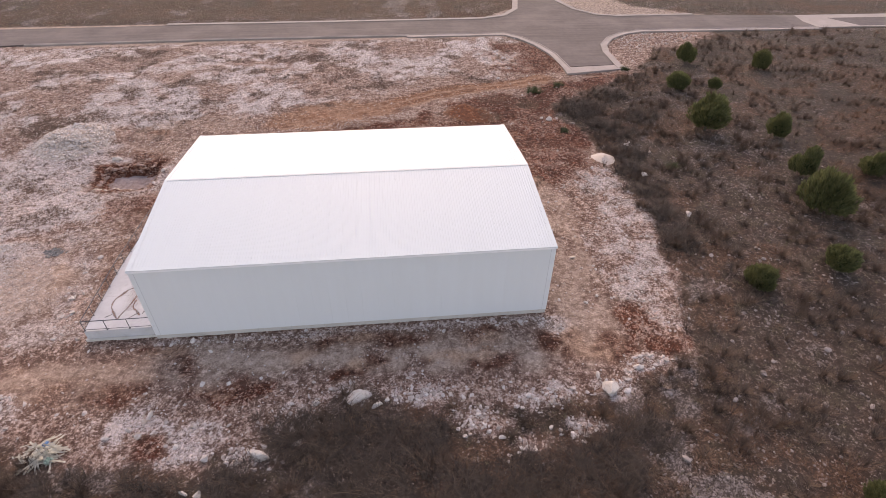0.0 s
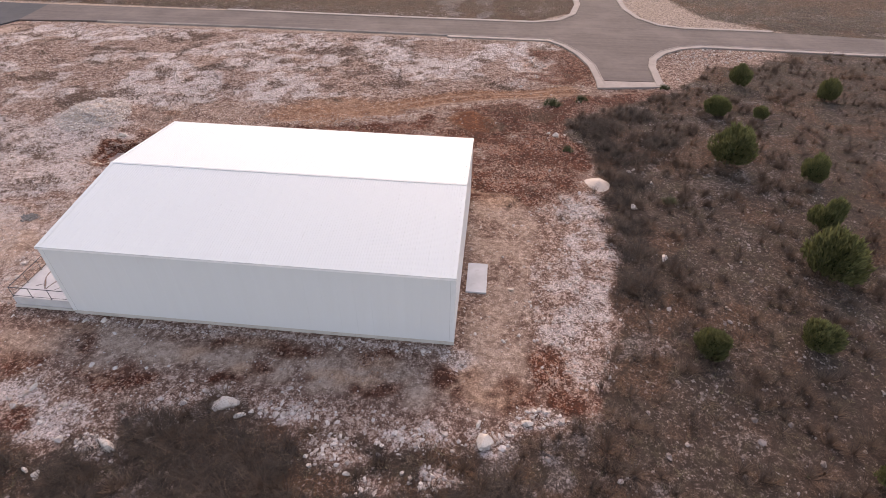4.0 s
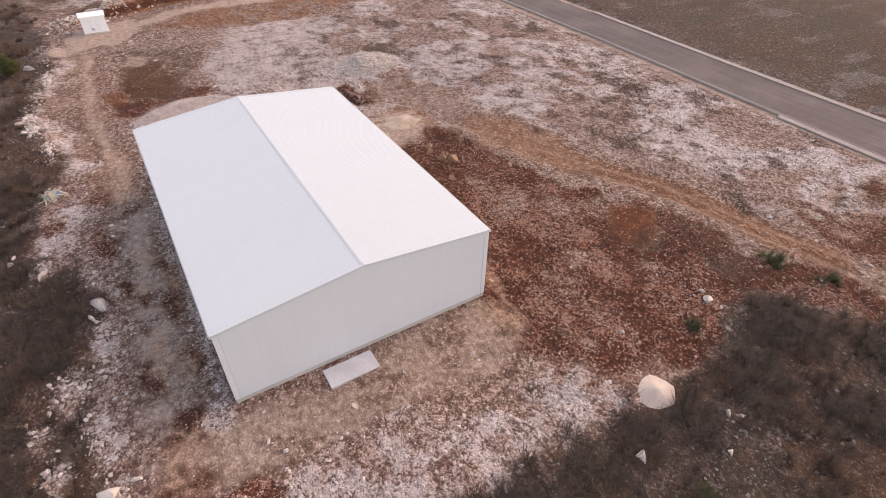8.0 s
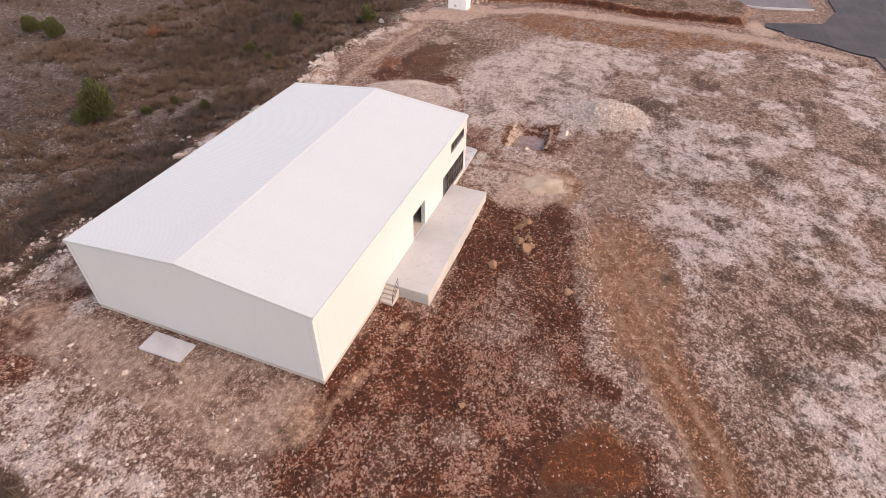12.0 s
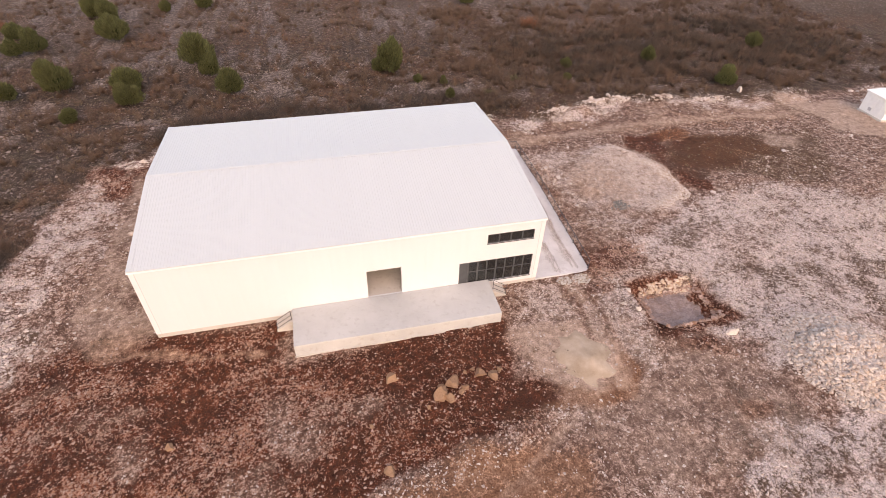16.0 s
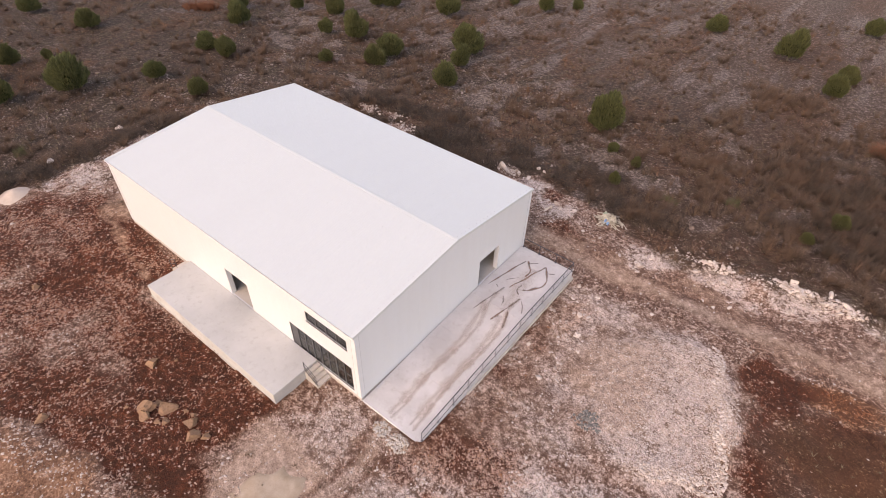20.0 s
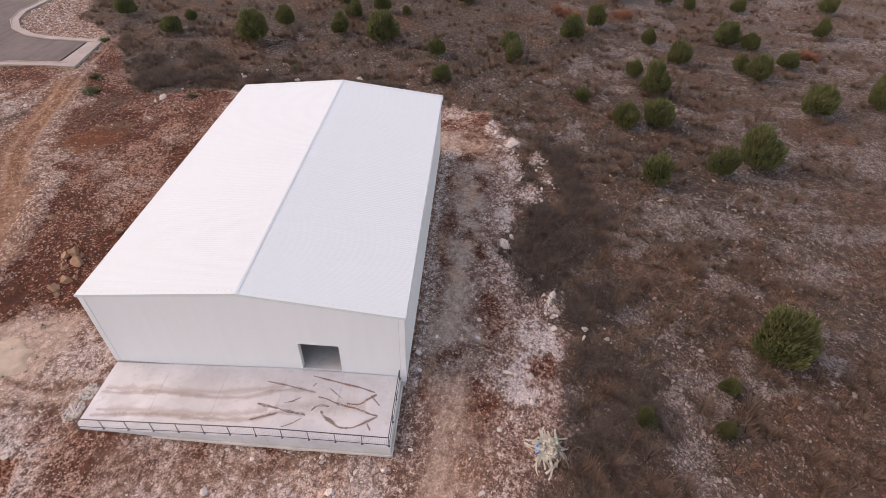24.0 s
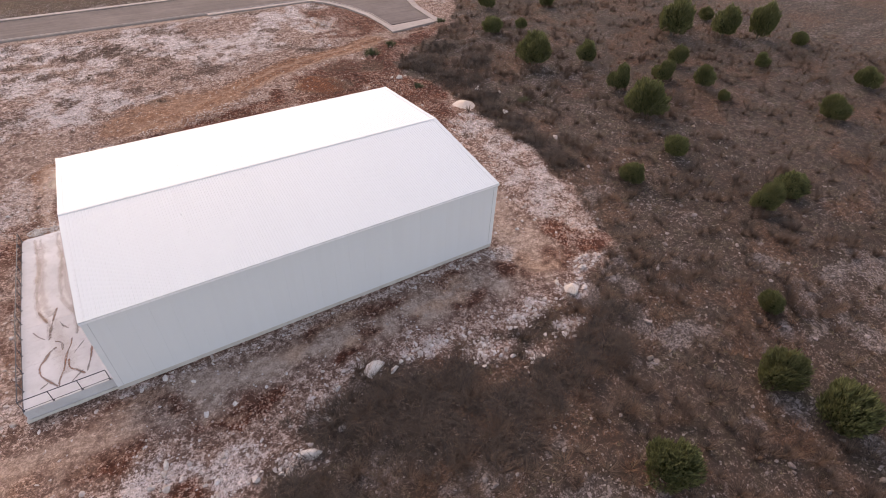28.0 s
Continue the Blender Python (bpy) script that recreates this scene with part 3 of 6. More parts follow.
def soils(x, y):
    """The shares of red earth, white rubble, scrub; dust, orange earth, dry grass."""
    wx = x + (fbm(x, y, 0.22) - 0.5) * 5 + (fbm(x, y, 1.1, 3) - 0.5) * 1.2
    wy = y + (fbm(x + 31, y + 7, 0.22) - 0.5) * 5 + (fbm(x - 9, y, 1.1, 3) - 0.5) * 1.2
    mx, my = x + (fbm(x, y, 0.4) - 0.5) * 2.2, y + (fbm(x + 31, y + 7, 0.4) - 0.5) * 2.2
    site = inside(mx + (fbm(x + 3, y, 1.3, 3) - 0.5) * 2.0, my + (fbm(x, y + 3, 1.3, 3) - 0.5) * 2.0, SITE, 0.8)
    scrub = 1 - site
    big, mid, pat = fbm(x, y, 0.06), fbm(x + 11, y - 5, 0.16), fbm(x - 3, y + 8, 0.5)
    red = inside(wx, wy, [(20, 47.8), (11.5, 47.8), (2, 47.5), (2, 51.7), (-13.5, 51.6), (-14.5, 58), (-6, 61), (2, 62),
                          (7, 65), (13, 61), (20, 62), (23, 56)], 1.6)
    red = np.maximum(red, 0.9 * inside(wx, wy, [(20, 57), (25, 56.5), (25, 61), (22, 66), (25.5, 69.5), (31, 73.6), (38.5, 78.3), (33, 78.4), (24, 75.4), (18.6, 71.5), (16, 64)], 0.9))
    red = np.maximum(red, 1.2 * blob(wx, wy, 23.0, 58.0, 2.0, 3.0))
    red = np.maximum(red, 1.0 * inside(mx, my, [(16.0, 80.8), (21.5, 78.9), (27.0, 79.6), (26.6, 87), (23.5, 94), (18.5, 92)], 1.2) * (0.6 + 0.7 * pat))
    red = red * (0.55 + 0.75 * step(pat, 0.3, 0.6)) * (1 - 0.62 * many(wx, wy, [(0, 56.5, 4.2, 2.4), (4.4, 59.4, 3, 1.6), (14.4, 54.8, 3.2, 1.5), (12, 57.5, 2.2, 1.0), (6.3, 63.3, 2, 1.2), (18.5, 51.5, 2.5, 1.0)], 0.4))
    red = np.maximum(red, inside(mx, my, [(0.5, 52.2), (-13.6, 51.6), (-14, 55), (-10.6, 60.2), (-6.3, 59.6), (-4.9, 56.8), (0.3, 54.7)], 0.7) * (0.8 + 0.6 * pat))
    red = np.maximum(red, 0.95 * blob(wx, wy, 17.5, 67, 3.5, 4.5, 0.4))
    red = np.maximum(red, 0.75 * inside(wx, wy, [(11, 60), (20, 57.5), (21.5, 66), (25, 73), (14, 71), (8.5, 68.5)], 1.2) * (0.35 + 0.9 * step(pat, 0.36, 0.6)))
    red = np.maximum(red, 1.1 * along(mx, my, [(-10.6, 59.6), (-5.1, 60.8), (-0.1, 61.6), (3.5, 63.1), (4.9, 65.5)], 0.8, 0.5))
    red = np.maximum(red, 0.55 * np.maximum(along(mx, my, [(-19.2, 48), (-19.7, 53), (-19.2, 59)], 0.3, 0.3), along(mx, my, [(-20.9, 48), (-21.3, 53), (-20.8, 58)], 0.3, 0.3)))
    red = np.maximum(red, 0.45 * many(wx, wy, [(-41.0, 31.5, 3.4, 2.6), (-44.5, 34.5, 3.0, 2.0), (-50, 30.5, 3, 1.3)], 0.4) * (0.6 + 0.8 * pat))
    for cx, cy, rx, ry in ((-11.9, 23.9, 2.4, 1.0), (-16.2, 26.2, 2.2, 0.9), (-3.7, 26.6, 4.5, 0.9), (-9.2, 23.2, 1.3, 0.9), (-2.9, 23.7, 1.2, 0.8), (11.6, 25.6, 2.4, 1.1), (14.4, 25.0, 2.6, 1.2), (5.2, 26.6, 1.6, 0.8), (18.1, 28.3, 1.3, 2.2), (19.7, 24.9, 2.0, 1.4), (5, 24.6, 3, 0.7), (-15.4, 19, 1.4, 1.0), (-25.3, 41, 1.0, 1.8), (-28.9, 58.1, 0.9, 0.5),
                           (-44, 29.3, 2.6, 0.9),
                           (-24.6, 36.5, 1.2, 2.6), (-25.3, 31.5, 1.4, 2.0), (-24.7, 46.4, 2.0, 3.2), (-24.7, 42.2, 1.1, 1.5), (-24.0, 39.8, 0.8, 1.0), (-27.3, 45.2, 1.6, 1.6), (-23.4, 49.6, 1.3, 1.2), (-27.5, 57.2, 1.6, 0.8), (-38.8, 29, 1.6, 3.0),
                           (-39, 36, 1.3, 3.0), (-19.5, 23.4, 2.5, 0.7), (-26.8, 61.6, 1.2, 0.7), (-31.5, 57.0, 1.0, 0.6), (28, 88, 4, 5.5), (-85.5, 39, 2, 7)):
        red = np.maximum(red, 0.75 * blob(wx, wy, cx, cy, rx, ry, 0.4) * (0.7 + 0.8 * pat))
    white = 0.66 * inside(wx, wy, [(17.8, 28), (17.6, 36), (18.2, 44), (20, 50), (24, 52), (24.5, 40), (23.5, 31), (20.5, 24)], 1.3) * (0.35 + 0.8 * step(pat, 0.28, 0.6))
    white = np.maximum(white, 0.12 * inside(wx, wy, [(-18, 17), (-19, 22), (-8, 22.6), (2, 22.7), (13, 21.4), (13, 17), (0, 18), (-8, 18)], 0.9) * (0.5 + 0.9 * pat))
    white = white * (0.25 + 0.85 * step(fbm(x + 70, y + 3, 0.75, 3), 0.36, 0.58))
    white = np.maximum(white, 1.25 * blob(mx, my, -32.4, 35.3, 5.0, 6.4, 0.14) * (0.6 + 0.4 * step(-mx, 30, 34)))
    spread_w = inside(mx, my, [(-22.8, 30.0), (-22.8, 46.5), (-26.5, 44.5), (-30, 42.6), (-36, 41), (-38, 36), (-36.5, 30.5), (-33, 28.3), (-28, 28.0), (-24, 28.4)], 0.8)
    white = np.maximum(white, spread_w * (0.25 + 0.35 * step(pat, 0.35, 0.6)))
    red = red * (1 - 0.35 * spread_w)
    white = np.maximum(white, along(wx, wy, [(-26, 21.3), (-41, 18.3), (-57, 21.8), (-66, 20)], 1.3, 0.9) * (0.25 + 0.85 * step(pat, 0.36, 0.6)))
    white = np.maximum(white, 0.9 * blob(wx, wy, -36, 59, 5, 4.6, 0.3))
    field = inside(wx, wy, [(-78, 96), (-60, 60), (-52, 42), (-38, 40), (-32, 47), (-24, 62), (-8, 70), (4, 75), (22, 82), (22, 97.5)], 2.5)
    white = np.maximum(white, field * (0.1 + 1.1 * step(mid, 0.36, 0.56)) * (0.3 + 0.8 * step(fbm(x + 50, y + 9, 0.6, 3), 0.38, 0.6)))
    gravel = inside(wx, wy, [(-23.5, 42), (-24, 54.5), (-33, 57.5), (-62, 60), (-62, 46), (-44, 40), (-38, 41.5), (-30, 43.5)], 1.5)
    white = np.maximum(white, gravel * (0.5 + 0.45 * step(pat, 0.3, 0.55)))
    white = white * (1 - 0.6 * blob(mx, my, -25.4, 45.6, 3.2, 4.0, 0.4))
    white = np.maximum(white, 0.6 * inside(wx, wy, [(-14.6, 48.4), (-23.8, 48.4), (-24, 57), (-19, 62), (-13.5, 60.5)], 0.8) * (0.5 + 0.7 * pat))
    white = np.maximum(white, 0.55 * along(x, y, [(-30, 112), (10, 111)], 2.0, 1.4))
    rust = inside(mx, my, [(7.0, 65.2), (8.6, 68.2), (10.4, 69), (12.4, 66.6), (12.8, 62.8), (10.2, 62.4)], 0.7)
    orange = 0.75 * along(wx * 0.3 + x * 0.7, wy * 0.3 + y * 0.7, [(23, 76.3), (14.4, 74.2), (6.4, 72.0), (-1, 67.8), (-10, 64.5)], 1.6, 0.9)
    orange = np.maximum(orange, 1.0 * inside(mx, my, [(-15.7, 62.9), (-14.2, 66.7), (-9, 69.8), (-2.8, 70.1), (2.5, 68.5), (0.5, 65), (-3.2, 63), (-9.5, 61)], 1.3) * (0.3 + 0.6 * pat))
    orange = np.maximum(orange, 0.75 * along(mx, my, [(-12.3, 58.4), (-14.8, 58.9), (-17.5, 59.5), (-20, 58.8), (-21.3, 57)], 0.9, 0.5))
    orange = np.maximum(np.minimum(orange, 0.8), 1.3 * rust)
    orange = np.maximum(orange, many(wx, wy, [(-44, 32.5, 4, 2.2), (-46, 30, 5, 1.8), (-49.8, 32.4, 3, 1.6), (-41, 27.5, 3, 1.2)], 0.4))
    orange = np.maximum(orange, inside(wx, wy, [(-69, 36), (-63, 41), (-63, 56), (-66, 70), (-71, 84), (-74, 80), (-75, 64), (-74, 44)], 1.6) * (0.15 + 0.55 * step(pat, 0.35, 0.6)))
    orange = np.maximum(orange, 0.7 * along(x, y, BANK, 1.2, 0.8))
    red = np.maximum(red, 0.85 * along(x + (fbm(x, y, 0.5) - 0.5) * 2, y, BANK, 0.5, 0.5) * (0.5 + 0.8 * pat))
    orange = np.maximum(orange, 0.25 * along(wx, wy, [(-18, 24.5), (-28, 24), (-44, 24), (-60, 25)], 2.0, 1.4))
    dust = np.maximum(along(x, y, TRACK, 0.4, 0.4), along(x, y, [(a + 0.5, b - 1.9) for a, b in TRACK[:-2]], 0.4, 0.4)) * 0.62
    dust = np.maximum(dust, along(mx, my, DIRT_ROAD, 2.2, 1.4))
    dust = np.maximum(dust, 1.1 * blob(mx, my, -82.5, 81, 5.0, 2.6, 0.4))
    dust = np.maximum(dust, inside(wx, wy, [(-66, 22.5), (-64, 30), (-68, 35), (-76, 36), (-75, 26), (-70, 23)], 1.0))
    dust = np.maximum(dust, 1.1 * inside(mx, my, [(-13.8, 52.4), (-19.2, 52.6), (-22, 56), (-20, 59), (-16, 59), (-14.2, 56)], 0.8))
    dust = np.maximum(dust, 0.75 * along(wx, wy, [(-19.5, 48.2), (-20.3, 52), (-20.2, 57)], 1.2, 0.7))
    dust = np.maximum(dust, 0.8 * inside(x, y, [(37, 140), (37, 120), (42, 109), (66, 108.4), (52, 116), (45, 140)], 1.0))
    dust = np.maximum(dust, 0.85 * np.maximum(along(x, y, [(-60, 97.2), (-28, 98.2), (24, 97.8)], 0.9, 0.6), along(x, y, [(-110, 108.4), (20, 108.9), (26, 114)], 1.0, 0.6)))
    dust = np.maximum(dust, 0.72 * along(wx, wy, [(14.0, 26), (14.2, 36), (13.8, 47)], 2.6, 1.3) * (0.5 + 0.6 * step(pat, 0.3, 0.55)))
    dust = np.maximum(dust, 0.75 * many(wx, wy, [(-30.2, 35, 3.2, 5.2), (-54.5, 31, 2.5, 2.0), (-12, 26.3, 2.0, 1.0), (6, 26, 3.0, 0.9)], 0.4))
    dust = np.maximum(dust, 0.58 * along(wx, wy, [(-60, 23.6), (-44, 22.6), (-22, 24.6), (-16, 25.4), (14, 25.4)], 1.9, 1.1) * (0.5 + 0.6 * step(pat, 0.35, 0.6)))
    dust = np.maximum(dust, 0.7 * along(wx, wy, [(13, 49.5), (3.5, 50.4)], 0.5, 0.4))
    dust = np.maximum(dust, 0.8 * along(mx, my, [(-15, 26.2), (0, 25.2), (10, 24.6)], 1.3, 1.0) * (0.4 + 0.8 * step(pat, 0.35, 0.6)))
    dust = np.maximum(dust, 0.85 * np.maximum(along(mx, my, [(12.5, 23.4), (15.4, 27.5), (16.4, 33), (16.0, 40)], 0.3, 0.3), along(mx, my, [(10.6, 24.4), (13.5, 28.4), (14.5, 33.4), (14.2, 40)], 0.3, 0.3)))
    dust = np.maximum(dust, 0.45 * inside(mx, my, [(-15.7, 62.9), (-14.2, 66.7), (-9, 69.8), (-2.8, 70.1), (2.5, 68.5), (0.5, 65), (-3.2, 63), (-9.5, 61)], 1.3) * (0.5 + 0.8 * pat))
    dust = np.maximum(dust, 0.42 * spread_w)
    dust = np.maximum(dust, 0.62 * inside(wx, wy, [(-13.5, 52), (-23.5, 47), (-24.4, 56), (-32, 58), (-30, 66), (-18, 66), (-13, 60)], 1.5) * (0.4 + 0.8 * pat))
    dust = np.maximum(dust, 0.85 * along(mx, my, [(-18, 25.6), (-24, 26.0), (-30, 25.2), (-40, 24.4), (-52, 25), (-62, 26)], 0.8, 0.7))
    wheel = np.maximum(along(mx, my, [(-19.4, 47.8), (-19.7, 51.2), (-19.7, 55.5), (-19, 60)], 0.3, 0.25), along(mx, my, [(-21.4, 47.8), (-21.6, 52.1), (-21.5, 57.5)], 0.3, 0.25))
    dust = dust * (1 - 0.5 * wheel)
    orange = np.maximum(orange, 0.4 * wheel)
    grass = 0.62 * inside(wx, wy, [(-39, 31), (-45, 27.5), (-60, 29), (-56, 39), (-50, 41), (-44, 37.5)], 1.2)
    grass = np.maximum(grass, 0.95 * inside(x, y, [(-140, 110.5), (22, 110.5), (28, 118), (28, 200), (-140, 200)], 1.5) * step(mid, 0.25, 0.5))
    grass = np.maximum(grass, 1.1 * inside(wx, wy, [(-82, 24), (-84.5, 40), (-84.8, 50), (-84, 60), (-84, 70), (-85, 78), (-99, 80), (-99, 46), (-150, 40), (-150, 12), (-90, 12)], 1.5) * (0.35 + 0.75 * step(mid, 0.4, 0.6)))
    white = np.maximum(white, 0.8 * inside(wx, wy, [(-80, 14), (-86, 24), (-94, 48), (-99, 46), (-150, 40), (-150, 14)], 1.5) * step(fbm(x + 8, y + 80, 0.2), 0.5, 0.6))
    grass = np.maximum(grass, 0.8 * scrub * step(-x, 8, 34) * (y < 30) * (0.35 + 0.8 * step(mid, 0.38, 0.6)))
    scrub = np.maximum(scrub * (1 - 0.5 * grass), 0.5 * inside(x, y, [(-140, 111), (22, 111), (28, 118), (28, 200), (-140, 200)], 2.0) * step(pat, 0.45, 0.65))
    white = white * np.clip(1 - 0.9 * orange * site, 0, 1)
    red = red * np.clip(1 - 0.92 * rust, 0, 1)
    # the brush's edge in the south: white rubble in patches, brush between
    south = many(wx * 0.5 + x * 0.5 + (fbm(x, y - 40, 1.6, 3) - 0.5) * 1.6, wy * 0.5 + y * 0.5 + (fbm(x + 60, y, 1.6, 3) - 0.5) * 1.6, SOUTH_RUBBLE, 0.4)
    scrub = scrub * (1 - 0.92 * south)
    white = np.maximum(white, 0.8 * south * step(fbm(x + 25, y + 12, 1.0, 3), 0.34, 0.62))
    broken = 0.25 + 0.85 * step(fbm(x + 15, y - 70, 0.55, 3), 0.42, 0.56)
    slab = np.maximum(step(fbm(x + 90, y + 40, 0.24), 0.50, 0.60), many(wx, wy, ROCKY, 0.5)) * scrub * broken * (1 - 0.65 * step(x, 20, 26) * step(y, 10, 20))
    russet = step(fbm(x - 70, y + 15, 0.19), 0.46, 0.6) * (0.4 + 0.7 * pat) * scrub * (1 - slab)
    tuft = many(wx, wy, TUFTS, 0.5) * (0.4 + 0.8 * step(pat, 0.35, 0.6))
    tuft = np.maximum(tuft, field * step(fbm(x + 120, y - 30, 0.42, 4), 0.52, 0.61) * (0.2 + 0.6 * step(fbm(x, y + 77, 0.7, 3), 0.4, 0.6)))
    tuft = tuft * (1 - blob(x, y, -36.5, 59.5, 5.5, 5.0, 0.2))
    tuft = np.maximum(tuft, 0.8 * scrub * step(fbm(x + 20, y + 60, 0.16), 0.56, 0.68))
    foot = np.maximum(0.5 * along(x, y, [(-17.5, 27.9), (10.5, 27.9)], 0.4, 0.35), blob(mx, my, 11.8, 27.4, 1.0, 0.9, 0.4))
    white, red = np.maximum(white, 0.9 * foot), red * (1 - 0.8 * foot)
    rim = 1.15 * inside(mx, my, [(-24.8, 49.5), (-31.9, 49.5), (-32.0, 55.1), (-24.7, 55.4)], 0.5)
    red = np.maximum(red, 0.95 * rim)
    white, dust = white * np.clip(1 - rim, 0, 1), dust * np.clip(1 - rim, 0, 1)
    white = np.maximum(white, 0.9 * along(x, y, [(-26.3, 50.7), (-30, 50.7)], 0.45, 0.35))
    red = red * (1 - 0.8 * along(x, y, [(-26.3, 50.7), (-30, 50.7)], 0.5, 0.3))
    return red * site, white, scrub, dust, orange * site, grass, slab, russet, tuft


# ---- the ground: one sheet, fine near the building, coarse far off ----
def spread(lo, hi, stepsize, far):
    """Even steps from lo to hi, then ever longer ones to the horizon."""
    mid = np.arange(lo, hi + stepsize / 2, stepsize)
    out, s = [], stepsize
    while sum(out) < far:
        s *= 1.22
        out.append(s)
    c = np.cumsum(out)
    return np.concatenate([(lo - c)[::-1], mid, hi + c])


gx, gy = spread(-100, 52, 0.43, 3000), spread(6, 110, 0.43, 3000)
GX, GY = np.meshgrid(gx, gy, indexing='ij')
GZ = height(GX, GY)
nx, ny = GX.shape
idx = np.arange(nx * ny).reshape(nx, ny)
quads = np.stack([idx[:-1, :-1], idx[1:, :-1], idx[1:, 1:], idx[:-1, 1:]], -1).reshape(-1, 4)
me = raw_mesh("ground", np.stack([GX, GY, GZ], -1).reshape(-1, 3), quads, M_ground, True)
R, W, S, D, O, G, P, U, T = soils(GX, GY)
one = np.ones_like(R)
for key, chans in (("soil", (R, W, S, stony_share(GX, GY))), ("cover", (D, O, G, one)), ("wild", (P, U, T, one))):
    at = me.color_attributes.new(key, 'FLOAT_COLOR', 'POINT')
    at.data.foreach_set("color", np.stack(chans, -1).astype(np.float32).ravel())
ground = tagged(new("ground", me), "stony building ground of red earth and pale limestone rubble", "ground", kind="structure")

# ---- roads ----


def slab_of(name, outline, z0, z1, mat, label, category, kind="structure"):
    ob = part(name, prism([(x, y, z0) for x, y in outline], z1 - z0), mat)
    return tagged(ob, label, category, kind=kind)


road = slab_of("road", [(-74.5, 97.0), (-60, 98.3), (-28, 99.1), (4, 98.9), (21.5, 98.9), (24.3, 96.3), (26.4, 92.4), (28.0, 87.0), (28.5, 81.0),
                        (35.7, 81.4), (36.0, 87.5), (36.9, 91.2), (39.2, 94.8), (42.6, 97.5), (47, 99.0), (82, 98.2), (81.4, 102), (82.4, 106.4),
                        (62, 107.9), (46, 107.9), (42, 109.2), (38.6, 113.6), (37.0, 120), (36.4, 170), (29.2, 170), (29.0, 122), (27.4, 114.6),
                        (24.0, 109.8), (19, 108.0), (-10, 107.7), (-40, 108.0), (-76, 107.4)], -0.25, 0.05, M_asph,
               "worn grey asphalt road with a crossing and dusty wheel lanes", "road")
slab_of("road_fresh", [(-200, 96), (-100, 95.4), (-90.5, 92), (-86.5, 82), (-84.2, 81.8), (-82.5, 84.5), (-79.8, 84.6), (-79.0, 89.6), (-75.5, 94.2), (-74.51, 97.0), (-76.01, 107.4), (-200, 107)],
        -0.25, 0.056, M_asph2, "fresh black asphalt of the road and a side branch", "road")
slab_of("road_patch", [(82.42, 106.4), (81.42, 102), (82.02, 98.2), (200, 96.5), (200, 105.5)], -0.25, 0.045, M_kerb, "pale unsurfaced stretch of the road", "road")
slab_of("road_end", [(91, 98.6), (200, 97), (200, 103), (88, 104)], 0.046, 0.06, M_asph, "grey asphalt strip beyond the pale stretch", "road")


def ribbon(bm, line, w0, w1, z0, z1):
    """A strip beside a line, w0 to w1 to its left."""
    P = [Vector((x, y)) for x, y in line]
    rows = []
    for i, p in enumerate(P):
        d = (P[min(i + 1, len(P) - 1)] - P[max(i - 1, 0)]).normalized()
        nrm = Vector((-d.y, d.x))
        a, b = p + nrm * w0, p + nrm * w1
        rows.append([bm.verts.new((q.x, q.y, z)) for q, z in ((a, z0), (a, z1), (b, z1), (b, z0))])
    for r0, r1 in zip(rows, rows[1:]):
        for k in range(4):
            bm.faces.new((r0[k], r1[k], r1[(k + 1) % 4], r0[(k + 1) % 4]))
    bm.faces.new(rows[0])
    bm.faces.new(rows[-1][::-1])
    bmesh.ops.recalc_face_normals(bm, faces=bm.faces)
    return bm


for lab, line in (("pale concrete kerb band round the corner of the side road", [(4, 98.9), (21.5, 98.9), (24.3, 96.3), (26.4, 92.4), (28.0, 87.0), (28.5, 79.6)]),
                  ("pale concrete kerb band curving into the main road", [(35.7, 79.6), (36.0, 87.5), (36.9, 91.2), (39.2, 94.8), (42.6, 97.5), (47, 99.0), (82, 98.2)]),
                  ("pale concrete kerb band along the far side of the crossing", [(62, 107.9), (46, 107.9), (42, 109.2), (38.6, 113.6), (37.0, 120), (36.4, 170)]),
                  ("pale concrete kerb band on the inner corner", [(29.2, 170), (29.0, 122), (27.4, 114.6), (24.0, 109.8), (19, 108.0), (-10, 107.7), (-40, 108.0)]),
                  ("narrow concrete road edging", [(-60, 98.3), (-28, 99.1), (4, 98.9)])):
    wide = -0.4 if lab.startswith("narrow") else -1.15
    tagged(part("kerb", ribbon(bmesh.new(), line, -0.01, -0.16, -0.2, 0.17), M_kerb), lab, "kerb", "kerbs of the crossing", "structure")
    tagged(part("verge", ribbon(bmesh.new(), line, -0.165, wide, -0.2, 0.10), M_kerb), "pale dusty concrete verge behind the kerb", "verge", "verges of the road", "structure")
slab_of("pavement_end", [(27.2, 77.9), (37.4, 79.4), (37.0, 80.9), (35.4, 80.95), (28.7, 80.55), (27.3, 80.6)], -0.2, 0.13, M_kerb, "pale concrete strip that closes the side road", "pavement")

# ---- the hall ----
X0, X1, Y0, Y1 = -17.62, 11.10, 28.48, 47.78
EAVE, RIDGE, YR, FLOOR = 6.5, 7.55, 38.12, 0.95
BASE = 0.38
hall = thing("warehouse", "large cream metal-clad warehouse with a shallow white gable roof", "warehouse", at=(-3.2, 38.1, 0))
hall_inv = Matrix.Translation((3.2, -38.1, 0))


def hpart(name, bm, mat, parent=None, label=""):
    """A part of the hall, given in the world's metres."""
    bm.transform(hall_inv)
    return part(name, bm, mat, parent or hall, label)


def top_at(y):
    return EAVE + (RIDGE - EAVE) * (1 - abs(y - YR) / ((Y1 - Y0) / 2))


